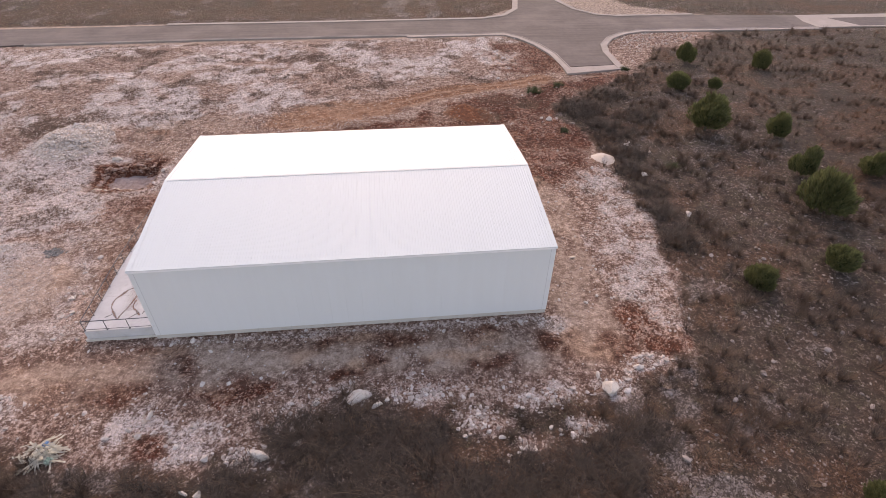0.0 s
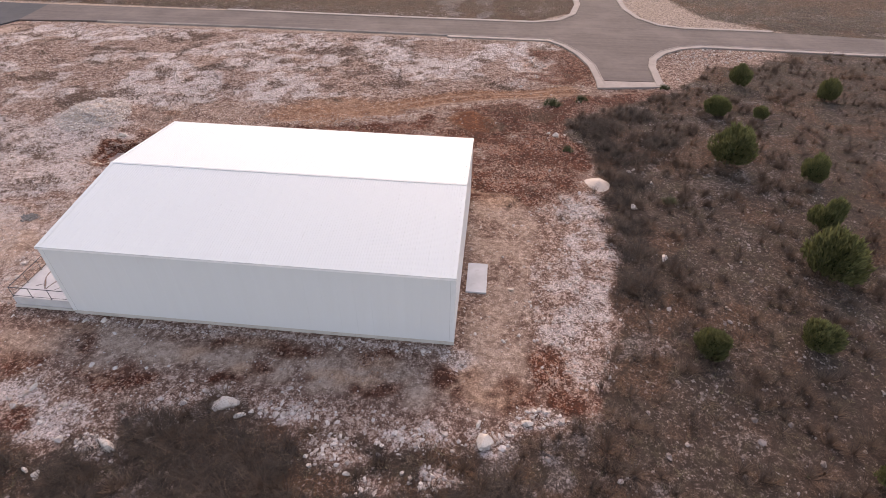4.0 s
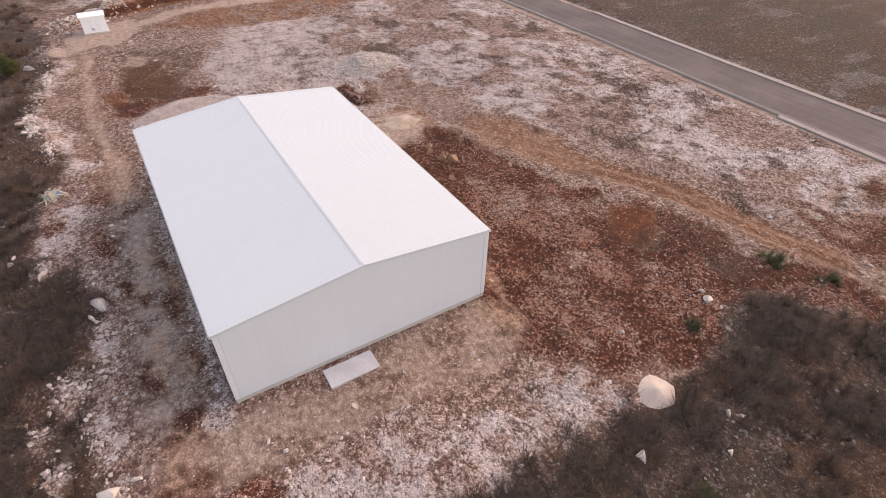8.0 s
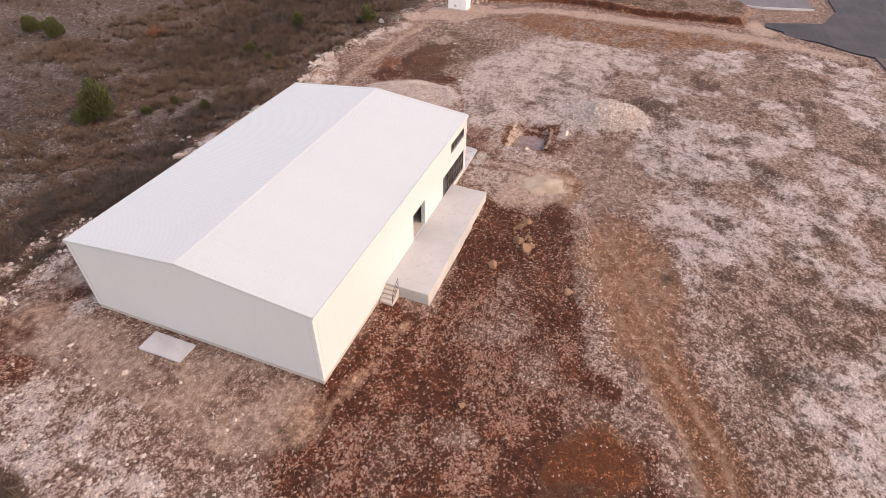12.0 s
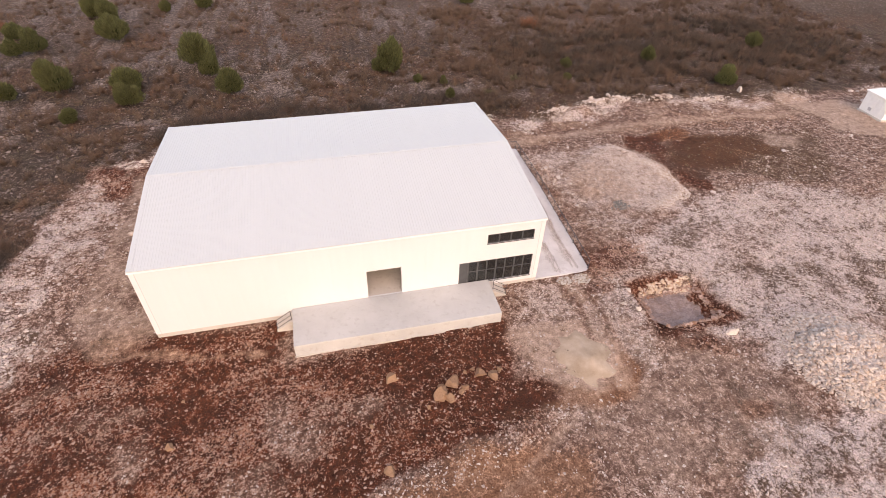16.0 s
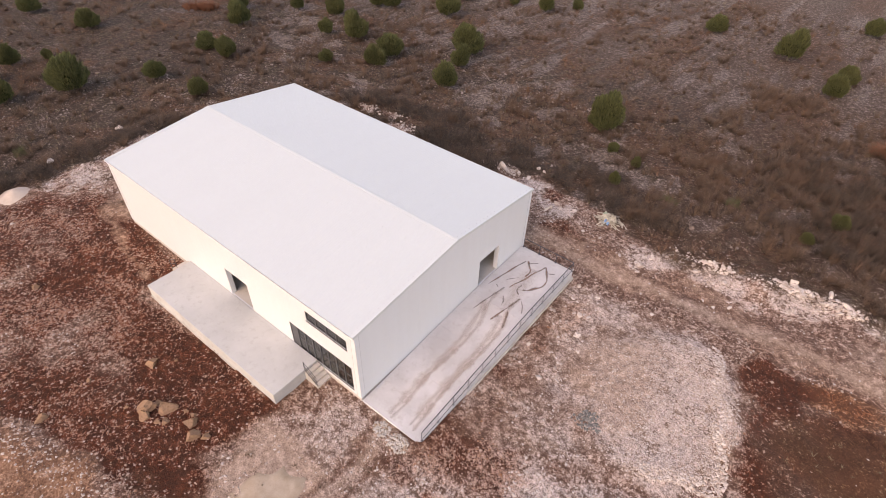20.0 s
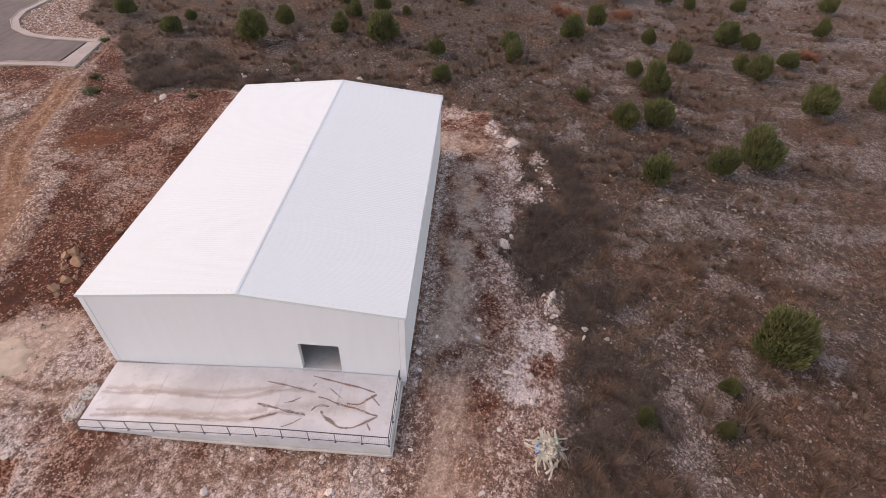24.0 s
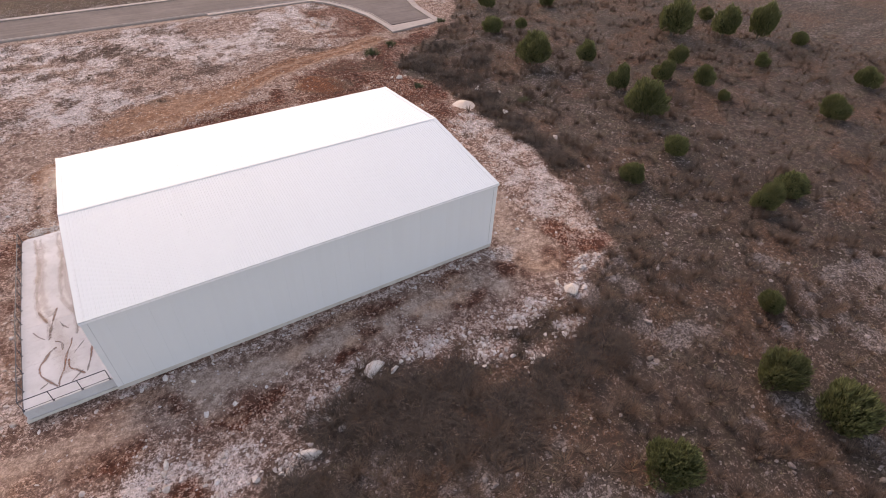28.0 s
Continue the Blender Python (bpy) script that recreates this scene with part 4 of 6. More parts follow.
def wall(name, a0, a1, holes, face, label, gable=False):
    """A wall of upright sheets 1.15 m wide, cut round its openings. face: (axis, outer, inner) of the wall."""
    axis, outer, inner = face
    count = round((a1 - a0) / 1.15)
    seams = [a0 + (a1 - a0) * i / count for i in range(count + 1)]
    core_holder = tagged(new(name), label)
    core_holder.parent = hall
    cuts = sorted(set(seams + [h for o in holes for h in o[:2]] + ([YR] if gable else [])))
    for c0, c1 in zip(cuts, cuts[1:]):
        if c1 - c0 < 0.01:
            continue
        gaps = sorted([o[2:] for o in holes if o[0] <= c0 + 1e-4 and o[1] >= c1 - 1e-4])
        zs, z = [], BASE
        for g0, g1 in gaps:
            if g0 - z > 0.02:
                zs.append((z, g0))
            z = g1
        zs.append((z, None))
        ga = 0.0015 if any(abs(c0 - s) < 1e-4 for s in seams) else 0.0
        gb = 0.0015 if any(abs(c1 - s) < 1e-4 for s in seams) else 0.0
        for z0, z1 in zs:
            ta = z1 if z1 else (top_at(c0 + ga) if gable else EAVE) - 0.06
            tb = z1 if z1 else (top_at(c1 - gb) if gable else EAVE) - 0.06
            pts = [(c0 + ga, z0), (c1 - gb, z0), (c1 - gb, tb), (c0 + ga, ta)]
            if axis == 1:
                bm = prism([(p, outer, q) for p, q in pts], inner - outer, 1)
            else:
                bm = prism([(outer, p, q) for p, q in pts], inner - outer, 0)
            hpart("wall_sheet", bm, M_wall, core_holder)
    return core_holder


DOOR_N = (-6.66, -3.98, FLOOR, 3.62)
GLAZ = (-17.02, -11.08, 0.80, 3.04)
STRIP = (-16.85, -13.15, 4.66, 5.55)
DOOR_W = (32.55, 35.18, FLOOR, 3.52)
wall("wall_south", X0, X1, [], (1, Y0, Y0 + 0.1), "plain long wall of upright cream steel sheets")
wall("wall_north", X0, X1, [DOOR_N, GLAZ, STRIP], (1, Y1, Y1 - 0.1), "cream sheet wall with a door opening and dark windows")
wall("wall_east", Y0 + 0.1, Y1 - 0.1, [], (0, X1, X1 - 0.1), "plain cream gable wall", True)
wall("wall_west", Y0 + 0.1, Y1 - 0.1, [DOOR_W], (0, X0, X0 + 0.1), "cream gable wall with an open doorway", True)
# plinth in cast lengths
for side, a0, a1 in (("s", X0, X1), ("n", X0, X1), ("e", Y0, Y1), ("w", Y0, Y1)):
    k = round((a1 - a0) / 2.4)
    for i in range(k):
        p, q = a0 + (a1 - a0) * i / k + 0.006, a0 + (a1 - a0) * (i + 1) / k - 0.006
        lo = -0.5
        if side in "sn":
            y = Y0 + 0.03 if side == "s" else Y1 - 0.28
            hpart("plinth", bx(p, q, y, y + 0.25, lo, BASE - 0.005, bevel=0.008), M_plinth)
        else:
            x = X1 - 0.28 if side == "e" else X0 + 0.03
            hpart("plinth", bx(x, x + 0.25, max(p, Y0 + 0.29), min(q, Y1 - 0.29), lo, BASE - 0.005, bevel=0.008), M_plinth)
hpart("floor", bx(X0 + 0.3, X1 - 0.3, Y0 + 0.3, Y1 - 0.3, -0.3, FLOOR - 0.01), M_conc2, label="grey concrete hall floor")
for a, b in (((X0 + 0.101, X0 + 0.3), (DOOR_W[0], DOOR_W[1])), ((DOOR_N[0], DOOR_N[1]), (Y1 - 0.3, Y1 - 0.101))):
    hpart("threshold", bx(*a, *b, 0.4, FLOOR - 0.008), M_conc2)


# roof: ribbed sheets, one metre wide each
def roof_sheet(xa, xb, y_eave, y_ridge, z_eave, z_ridge):
    """A trapezoid-ribbed sheet that runs from eave to ridge."""
    k = 5
    prof = []
    pitch = (xb - xa) / k
    for i in range(k):
        s = xa + i * pitch
        prof += [(s, 0), (s + pitch * 0.62, 0), (s + pitch * 0.72, 0.0075), (s + pitch * 0.90, 0.0075)]
    prof.append((xb, 0))
    bm = bmesh.new()
    rows = []
    for y, z in ((y_eave, z_eave), (y_ridge, z_ridge)):
        rows.append([bm.verts.new((x, y, z + h)) for x, h in prof])
        rows.append([bm.verts.new((x, y, z + h - 0.06)) for x, h in prof])
    a, al, b, bl = rows
    for i in range(len(prof) - 1):
        bm.faces.new((a[i], a[i + 1], b[i + 1], b[i]))
        bm.faces.new((al[i + 1], al[i], bl[i], bl[i + 1]))
        bm.faces.new((al[i], al[i + 1], a[i + 1], a[i]))
    for i in (0, -1):
        bm.faces.new((a[i], b[i], bl[i], al[i]))
    bmesh.ops.recalc_face_normals(bm, faces=bm.faces)
    return bm


roof = new("roof")
roof.parent = hall
tagged(roof, "shallow gable roof of white ribbed steel sheets")
k = 29
for i in range(k):
    xa, xb = X0 - 0.02 + (X1 - X0 + 0.04) * i / k, X0 - 0.02 + (X1 - X0 + 0.04) * (i + 1) / k
    hpart("roof_sheet", roof_sheet(xa, xb - 0.004, Y0 - 0.10, YR - 0.02, EAVE + 0.01, RIDGE + 0.02), M_roof, roof)
    hpart("roof_sheet", roof_sheet(xa, xb - 0.004, Y1 + 0.10, YR + 0.02, EAVE + 0.01, RIDGE + 0.02), M_roof, roof)
hpart("ridge_cap", prism([(X0 - 0.03, YR - 0.17, RIDGE + 0.022), (X0 - 0.03, YR, RIDGE + 0.046), (X0 - 0.03, YR + 0.17, RIDGE + 0.022),
                          (X0 - 0.03, YR + 0.17, RIDGE + 0.034), (X0 - 0.03, YR, RIDGE + 0.058), (X0 - 0.03, YR - 0.17, RIDGE + 0.034)], X1 - X0 + 0.06, 0), M_roof, roof, "folded white ridge capping")
for xs in (X0, X1):
    o = -1 if xs == X0 else 1
    for ya, yb, za, zb in ((Y0 - 0.11, YR, EAVE, RIDGE), (YR, Y1 + 0.11, RIDGE, EAVE)):
        xo = xs + o * 0.035
        # turned-down gable edging and its flat top leg
        bm = prism([(xo, ya, za - 0.16), (xo, yb, zb - 0.16), (xo, yb, zb + 0.034), (xo, ya, za + 0.034)], -o * 0.025, 0)
        hpart("gable_edging", bm, M_roof, roof)
        bm = prism([(xo, ya, za + 0.020), (xo, yb, zb + 0.020), (xo, yb, zb + 0.036), (xo, ya, za + 0.036)], -o * 0.34, 0)
        hpart("gable_cover", bm, M_roof, roof)
        bm = bmesh.new()
        for j in range(22):
            f = (j + 0.5) / 22
            y, z = ya + (yb - ya) * f, za + (zb - za) * f + 0.037
            block(bm, xs - o * 0.24 - 0.022, xs - o * 0.24 + 0.022, y - 0.022, y + 0.022, z, z + 0.016)
        tagged(hpart("screw_row", bm, M_screw, roof), kind="stuff")
for y, o in ((Y0, -1), (Y1, 1)):
    # eaves gutter, a small open trough
    g = [(y + o * 0.03, EAVE - 0.03), (y + o * 0.03, EAVE - 0.15), (y + o * 0.15, EAVE - 0.15), (y + o * 0.16, EAVE - 0.02),
         (y + o * 0.145, EAVE - 0.02), (y + o * 0.137, EAVE - 0.138), (y + o * 0.045, EAVE - 0.138), (y + o * 0.045, EAVE - 0.03)]
    hpart("gutter", prism([(X0 - 0.03, a, b) for a, b in g], X1 - X0 + 0.06, 0), M_trim, roof, "narrow white eaves gutter")
# corner flashings and downpipes
for xs, ox in ((X0, -1), (X1, 1)):
    for ys, oy in ((Y0, -1), (Y1, 1)):
        bm = block(bmesh.new(), min(xs - ox * 0.33, xs + ox * 0.008), max(xs - ox * 0.33, xs + ox * 0.008), min(ys, ys + oy * 0.008) - 0.002, max(ys, ys + oy * 0.008) + 0.002, BASE, EAVE - 0.16)
        block(bm, min(xs, xs + ox * 0.008) - 0.002, max(xs, xs + ox * 0.008) + 0.002, min(ys - oy * 0.33, ys), max(ys - oy * 0.33, ys), BASE, EAVE - 0.16)
        fl = hpart("corner_flashing", bm, M_flash, label="pale folded corner flashing")
        for dx, dy in ((0.335, -0.004), (-0.004, 0.335)):
            cx, cy = xs - ox * dx, ys - oy * dy
            hpart("flashing_joint", bx(cx - 0.011, cx + 0.011, cy - 0.011, cy + 0.011, BASE, EAVE - 0.16), M_screw, fl)


# door openings with their lining
def lining(axis, at, a0, a1, z0, z1, depth, name, label):
    """Three folded sheets round an opening; depth runs inwards."""
    holder = new(name)
    holder.parent = hall
    tagged(holder, label)
    lo, hi = min(at, at + depth), max(at, at + depth)
    for p, q, u, v in ((a0, a0 + 0.05, z0, z1), (a1 - 0.05, a1, z0, z1), (a0 + 0.05, a1 - 0.05, z1 - 0.05, z1)):
        hpart("door_lining", bx(p, q, lo, hi, u, v) if axis == 1 else bx(lo, hi, p, q, u, v), M_wall, holder)
    return holder


d1 = lining(1, Y1 + 0.01, *DOOR_N, -0.36, "door_opening", "open doorway without a leaf, pale sheet lining")
d2 = lining(0, X0 - 0.01, *DOOR_W, 0.36, "door_opening", "open doorway onto the ramp, pale sheet lining")
hpart("dark_lintel_seal", bx(DOOR_N[0] + 0.052, DOOR_N[1] - 0.052, Y1 - 0.30, Y1 - 0.33, DOOR_N[3] - 0.12, DOOR_N[3] - 0.052), M_dark, d1)
hpart("dark_lintel_seal", bx(X0 + 0.33, X0 + 0.30, DOOR_W[0] + 0.052, DOOR_W[1] - 0.052, DOOR_W[3] - 0.12, DOOR_W[3] - 0.052), M_dark, d2)
# unseen inner walls, added to close off a dark room behind the panes
hpart("added_partition", bx(-10.6, -10.48, 40.0, Y1 - 0.11, FLOOR, 5.8), M_inner)
hpart("added_partition", bx(X0 + 0.11, -10.61, 39.9, 40.0, FLOOR, 5.8), M_inner)
# steel portal frames inside
for i in range(1, 6):
    x = X0 + (X1 - X0) * i / 6
    fr = new("portal_frame")
    fr.parent = hall
    for ya in (Y0 + 0.32, Y1 - 0.5):
        hpart("column", bx(x - 0.09, x + 0.09, ya, ya + 0.18, FLOOR, EAVE - 0.25), M_screw, fr)
    for ya, yb, za, zb in ((Y0 + 0.32, YR, EAVE - 0.25, RIDGE - 0.2), (YR, Y1 - 0.32, RIDGE - 0.2, EAVE - 0.25)):
        hpart("rafter", prism([(x - 0.08, ya, za - 0.2), (x - 0.08, yb, zb - 0.2), (x - 0.08, yb, zb), (x - 0.08, ya, za)], 0.16, 0), M_screw, fr)


def glazing(name, x0, x1, z0, z1, cols, rail, label, solid=0):
    """A dark metal window wall on the north side; cols panes across, an optional rail, the last columns closed."""
    w = new(name)
    w.parent = hall
    tagged(w, label)
    ya, yb = Y1 - 0.09, Y1 - 0.03
    hpart("window_frame", bx(x0, x1, ya, yb, z1 - 0.07, z1), M_dark, w)
    hpart("window_frame", bx(x0, x1, ya, yb, z0, z0 + 0.08), M_dark, w)
    step_x = (x1 - x0) / cols
    for i in range(cols + 1):
        c = x0 + step_x * i
        h = 0.045 if i % 2 else 0.06
        a, b = max(x0, c - h), min(x1, c + h)
        hpart("mullion", bx(a, b, ya - 0.01, yb + 0.012, z0 + 0.081, z1 - 0.071), M_dark, w)
    for i in range(cols):
        a, b = x0 + step_x * i + 0.061, x0 + step_x * (i + 1) - 0.061
        if i >= cols - solid:
            hpart("door_leaf", bx(a, b, ya + 0.01, yb - 0.01, z0 + 0.082, z1 - 0.072), M_dark, w)
            continue
        zs = [z0 + 0.082, z1 - 0.072] if not rail else [z0 + 0.082, rail - 0.035, rail + 0.035, z1 - 0.072]
        for u, v in zip(zs[::2], zs[1::2]):
            pane = hpart("pane", bx(a, b, Y1 - 0.068, Y1 - 0.052, u, v), M_glass, w)
            pane.visible_shadow = False
        if rail:
            hpart("transom", bx(a, b, ya, yb, rail - 0.034, rail + 0.034), M_dark, w)
    hpart("sill", bx(x0 - 0.02, x1 + 0.02, Y1 - 0.08, Y1 + 0.05, z0 - 0.035, z0 - 0.002), M_dark, w)


glazing("window_wall", GLAZ[0], GLAZ[1], GLAZ[2], GLAZ[3], 8, 2.0, "dark-framed shop window with doors and small panes", 1)
glazing("window_strip", STRIP[0], STRIP[1], STRIP[2], STRIP[3], 4, 0, "dark-framed strip window under the eaves")

# ---- loading platform ----
plat = thing("loading_platform", "pale concrete loading platform with steps at both ends", "platform", at=(-6, 49.6, 0))
PL = Matrix.Translation((6, -49.6, 0))


def ppart(name, bm, mat, parent=None, label=""):
    bm.transform(PL)
    return part(name, bm, mat, parent or plat, label)


PX0, PX1, PY = -13.5, 1.62, 51.42
ppart("platform_body", bx(PX0 + 0.004, PX1 - 0.004, Y1 + 0.02, PY - 0.004, -0.9, FLOOR - 0.14, bevel=0.01), M_front)
ppart("platform_top", bx(PX0, PX1, Y1 + 0.012, PY, FLOOR - 0.138, FLOOR, bevel=0.015), M_top, label="smooth trowelled top slab")
ppart("footing", bx(PX0 - 0.06, PX1 + 0.06, PY - 0.02, PY + 0.09, -0.8, -0.12, bevel=0.02), M_conc2)
for xs, o in ((PX1, 1), (PX0, -1)):
    st = new("steps")
    st.parent = plat
    tagged(st, "five concrete steps beside the wall")
    for i in range(4):
        a, b = xs + o * (0.02 + 0.3 * i), xs + o * (0.02 + 0.3 * (i + 1))
        ppart("tread", bx(min(a, b), max(a, b) - 0.003, Y1 + 0.03, Y1 + 1.15, -0.5, FLOOR - 0.19 * (i + 1), bevel=0.01), M_conc2, st)
    hr = new("handrail")
    hr.parent = plat
    tagged(hr, "dark steel handrail beside the steps")
    y = Y1 + 1.13
    tops = [(xs + o * 0.06, FLOOR), (xs + o * 1.16, FLOOR - 0.19 * 4)]
    for x, z in tops:
        ppart("post", bar(bmesh.new(), (x, y, z - 0.02), (x, y, z + 0.92), 0.022, 8), M_steel, hr)
    for h in (0.92, 0.5, 0.12):
        ppart("rail", bar(bmesh.new(), (tops[0][0], y, tops[0][1] + h), (tops[1][0], y, tops[1][1] + h), 0.02, 8), M_steel, hr)

# ---- ramp slab at the gable ----
ramp = thing("ramp_slab", "pale concrete ramp slab with muddy wheel marks beside the gable", "ramp", at=(-20, 38, 0))
RL = Matrix.Translation((20, -38, 0))
RX0, RX1, RY0, RY1 = -22.5, -17.66, 28.8, 47.75


def ramp_top(y):
    """Level beside the doorway, falling to the ground at the north end."""
    return 0.92 if y < 36 else 0.92 - 0.74 * (y - 36) / (47.75 - 36)


def rpart(name, bm, mat, parent=None, label=""):
    bm.transform(RL)
    return part(name, bm, mat, parent or ramp, label)


ys = [RY0, 32.4, 36.0, 39.9, 43.8, RY1]
for ya, yb in zip(ys, ys[1:]):
    for xa, xb in ((RX0, RX1),):
        pts = [(xa, ya + 0.003, -0.6), (xa, yb - 0.003, -0.6), (xa, yb - 0.003, ramp_top(yb)), (xa, ya + 0.003, ramp_top(ya))]
        bm = prism(pts, xb - xa, 0)
        bmesh.ops.bevel(bm, geom=list(bm.edges), offset=0.008, segments=1, affect='EDGES')
        rpart("slab", bm, M_conc)
rpart("footing", bx(RX0 - 0.12, RX0 - 0.002, RY0 - 0.1, 43, -0.7, 0.12, bevel=0.02), M_conc2)
rpart("footing", bx(RX0 - 0.12, RX1 + 0.1, RY0 - 0.12, RY0 - 0.002, -0.7, 0.2, bevel=0.02), M_conc2)

rail = thing("guard_rail", "low dark steel guard rail along the ramp edge", "railing", at=(-22.4, 38, 0.9))
GL = Matrix.Translation((22.4, -38, -0.9))


def gpart(name, bm):
    bm.transform(GL)
    return part(name, bm, M_steel, rail)


RH = 0.92
posts = [(RX0 + 0.06, RY0 + 0.06 + 18.6 * i / 12) for i in range(13)]
for x, y in posts + [(RX0 + 0.06 + 4.6 * i / 3, RY0 + 0.06) for i in range(1, 4)]:
    z = ramp_top(y)
    gpart("post", block(bar(bmesh.new(), (x, y, z), (x, y, z + RH), 0.024, 8), x - 0.06, x + 0.06, y - 0.06, y + 0.06, z - 0.005, z + 0.012))
for (xa, ya), (xb, yb) in zip(posts, posts[1:]):
    bm = bmesh.new()
    for j in range(1, 12):
        f = j / 12
        y, z = ya + (yb - ya) * f, ramp_top(ya + (yb - ya) * f)
        bar(bm, (xa, y, z + 0.1), (xa, y, z + RH), 0.004, 4)
    gpart("bar_infill", bm)
    for h in (RH, 0.1):
        gpart("rail", bar(bmesh.new(), (xa, ya, ramp_top(ya) + h), (xb, yb, ramp_top(yb) + h), 0.03 if h == RH else 0.02, 6))
for h in (RH, 0.1):
    gpart("rail", bar(bmesh.new(), (RX0 + 0.06, RY0 + 0.06, 0.92 + h), (RX0 + 4.66, RY0 + 0.06, 0.92 + h), 0.03 if h == RH else 0.02, 6))


# mud left by wheels: flat curved films on the slab
def mud(line, w, wet):
    """A film along a smooth line that follows the slab."""
    P = []
    for i in range(len(line) - 1):
        p0, p1, p2, p3 = (Vector(line[max(0, min(len(line) - 1, j))]) for j in (i - 1, i, i + 1, i + 2))
        for s in range(8):
            t = s / 8
            P.append(0.5 * ((2 * p1) + (p2 - p0) * t + (2 * p0 - 5 * p1 + 4 * p2 - p3) * t * t + (3 * p1 - p0 - 3 * p2 + p3) * t ** 3))
    P.append(Vector(line[-1]))
    bm = bmesh.new()
    rows = []
    for i, p in enumerate(P):
        d = (P[min(i + 1, len(P) - 1)] - P[max(i - 1, 0)]).normalized()
        ww = w * (0.55 + 0.7 * noise.noise((p.x * 1.3, p.y * 1.3, 3)) + 0.25) * min(1, 0.35 + 0.3 * min(i, len(P) - 1 - i))
        side = Vector((-d.y, d.x)) * ww * 2.2
        rows.append([bm.verts.new((q.x, q.y, ramp_top(q.y) + 0.006)) for q in (p + side, p, p - side)])
    for (a, b, c), (d, e, f) in zip(rows, rows[1:]):
        bm.faces.new((a, b, e, d))
        bm.faces.new((b, c, f, e))
    ends = len(rows) - 1
    ob = rpart("mud_mark", bm, M_mud, label="brown dried mud from wheels")
    film = ob.data.color_attributes.new("film", 'FLOAT_COLOR', 'POINT')
    for i in range(len(rows)):
        for j in range(3):
            v = 1.0 if j == 1 and 0 < i < ends else 0.0
            film.data[i * 3 + j].color = (v, wet, v, 1)
    return ob


MUD = [([(-19.9, 47.6), (-20.0, 46.4), (-19.8, 43.6), (-20.0, 40.8), (-20.0, 39.4), (-19.9, 38.0), (-19.5, 36.7), (-19.2, 35.3), (-19.3, 33.8)], 0.15, 0.2),
       ([(-21.6, 47.4), (-21.5, 45.9), (-21.35, 43.3), (-21.5, 40.7), (-21.5, 38.4), (-21.3, 36.9), (-20.9, 36.0), (-20.8, 35.2), (-20.9, 34.1)], 0.16, 0.3),
       ([(-20.3, 37.3), (-20.5, 36.4), (-20.7, 35.4), (-20.9, 34.1)], 0.085, 1.0), ([(-21.45, 37.4), (-21.2, 36.7), (-20.9, 35.8)], 0.07, 0.8),
       ([(-21.8, 35.4), (-21.5, 34.8), (-21.1, 34.3)], 0.05, 0.7), ([(-20.5, 33.3), (-20.9, 33.0), (-21.2, 32.5), (-21.5, 32.0), (-21.5, 31.3), (-21.2, 30.7), (-20.6, 29.8)], 0.08, 1.0),
       ([(-20.6, 29.8), (-20.5, 30.3), (-20.2, 31.2), (-20.0, 32.3), (-19.7, 33.1), (-19.6, 33.7)], 0.08, 1.0), ([(-21.1, 30.4), (-21.6, 30.1)], 0.05, 0.8),
       ([(-18.1, 34.4), (-18.3, 33.4), (-18.5, 32.4), (-18.7, 31.3), (-19.0, 30.2)], 0.07, 0.85), ([(-18.7, 37.2), (-18.9, 36.1), (-19.1, 35.0), (-19.3, 33.9)], 0.06, 0.7),
       ([(-19.9, 31.9), (-19.9, 31.1), (-19.5, 30.6), (-19.1, 30.1)], 0.07, 0.9), ([(-18.9, 33.1), (-19.3, 32.6), (-19.6, 32.2)], 0.05, 0.7),
       ([(-20.6, 33.9), (-20.2, 33.5), (-20.2, 32.8)], 0.06, 0.9), ([(-20.2, 35.7), (-20.0, 35.1), (-19.7, 34.7)], 0.05, 0.7), ([(-18.9, 34.2), (-18.6, 34.0)], 0.07, 0.8),
       ([(-19.2, 30.5), (-19.6, 30.1), (-19.9, 29.8)], 0.05, 0.8)]
for line, w, wet in MUD:
    mud(line, w, wet)
for line, w, wet in (([(-19.7, 47.5), (-19.6, 44.5), (-19.7, 41.0), (-19.4, 38.0), (-19.0, 35.8)], 0.22, 0.16), ([(-21.2, 47.3), (-21.1, 44.0), (-21.2, 41.0), (-21.1, 38.4), (-20.7, 36.4)], 0.24, 0.2),
                     ([(-20.5, 36.2), (-20.3, 34.0), (-20.1, 32.0), (-20.0, 30.6)], 0.55, 0.1)):
    mud(line, w, wet)

# ---- small concrete pieces ----
tagged(part("concrete_pad", bx(11.55, 13.2, 34.12, 37.68, -0.3, 0.12, bevel=0.015), M_conc), "pale concrete pad on the gravel beside the gable", "pad")

# ---- stones ----
ICO = bmesh.new()
bmesh.ops.create_icosphere(ICO, subdivisions=1, radius=1.0)
ICO_V = np.array([v.co[:] for v in ICO.verts])
ICO_F = np.array([[v.index for v in f.verts] for f in ICO.faces])
ICO.free()


OCT_V = np.array([(1, 0, 0), (-1, 0, 0), (0, 1, 0), (0, -1, 0), (0, 0, 1), (0, 0, -1)], float) * 1.1
OCT_F = np.array([(0, 2, 4), (2, 1, 4), (1, 3, 4), (3, 0, 4), (2, 0, 5), (1, 2, 5), (3, 1, 5), (0, 3, 5)])


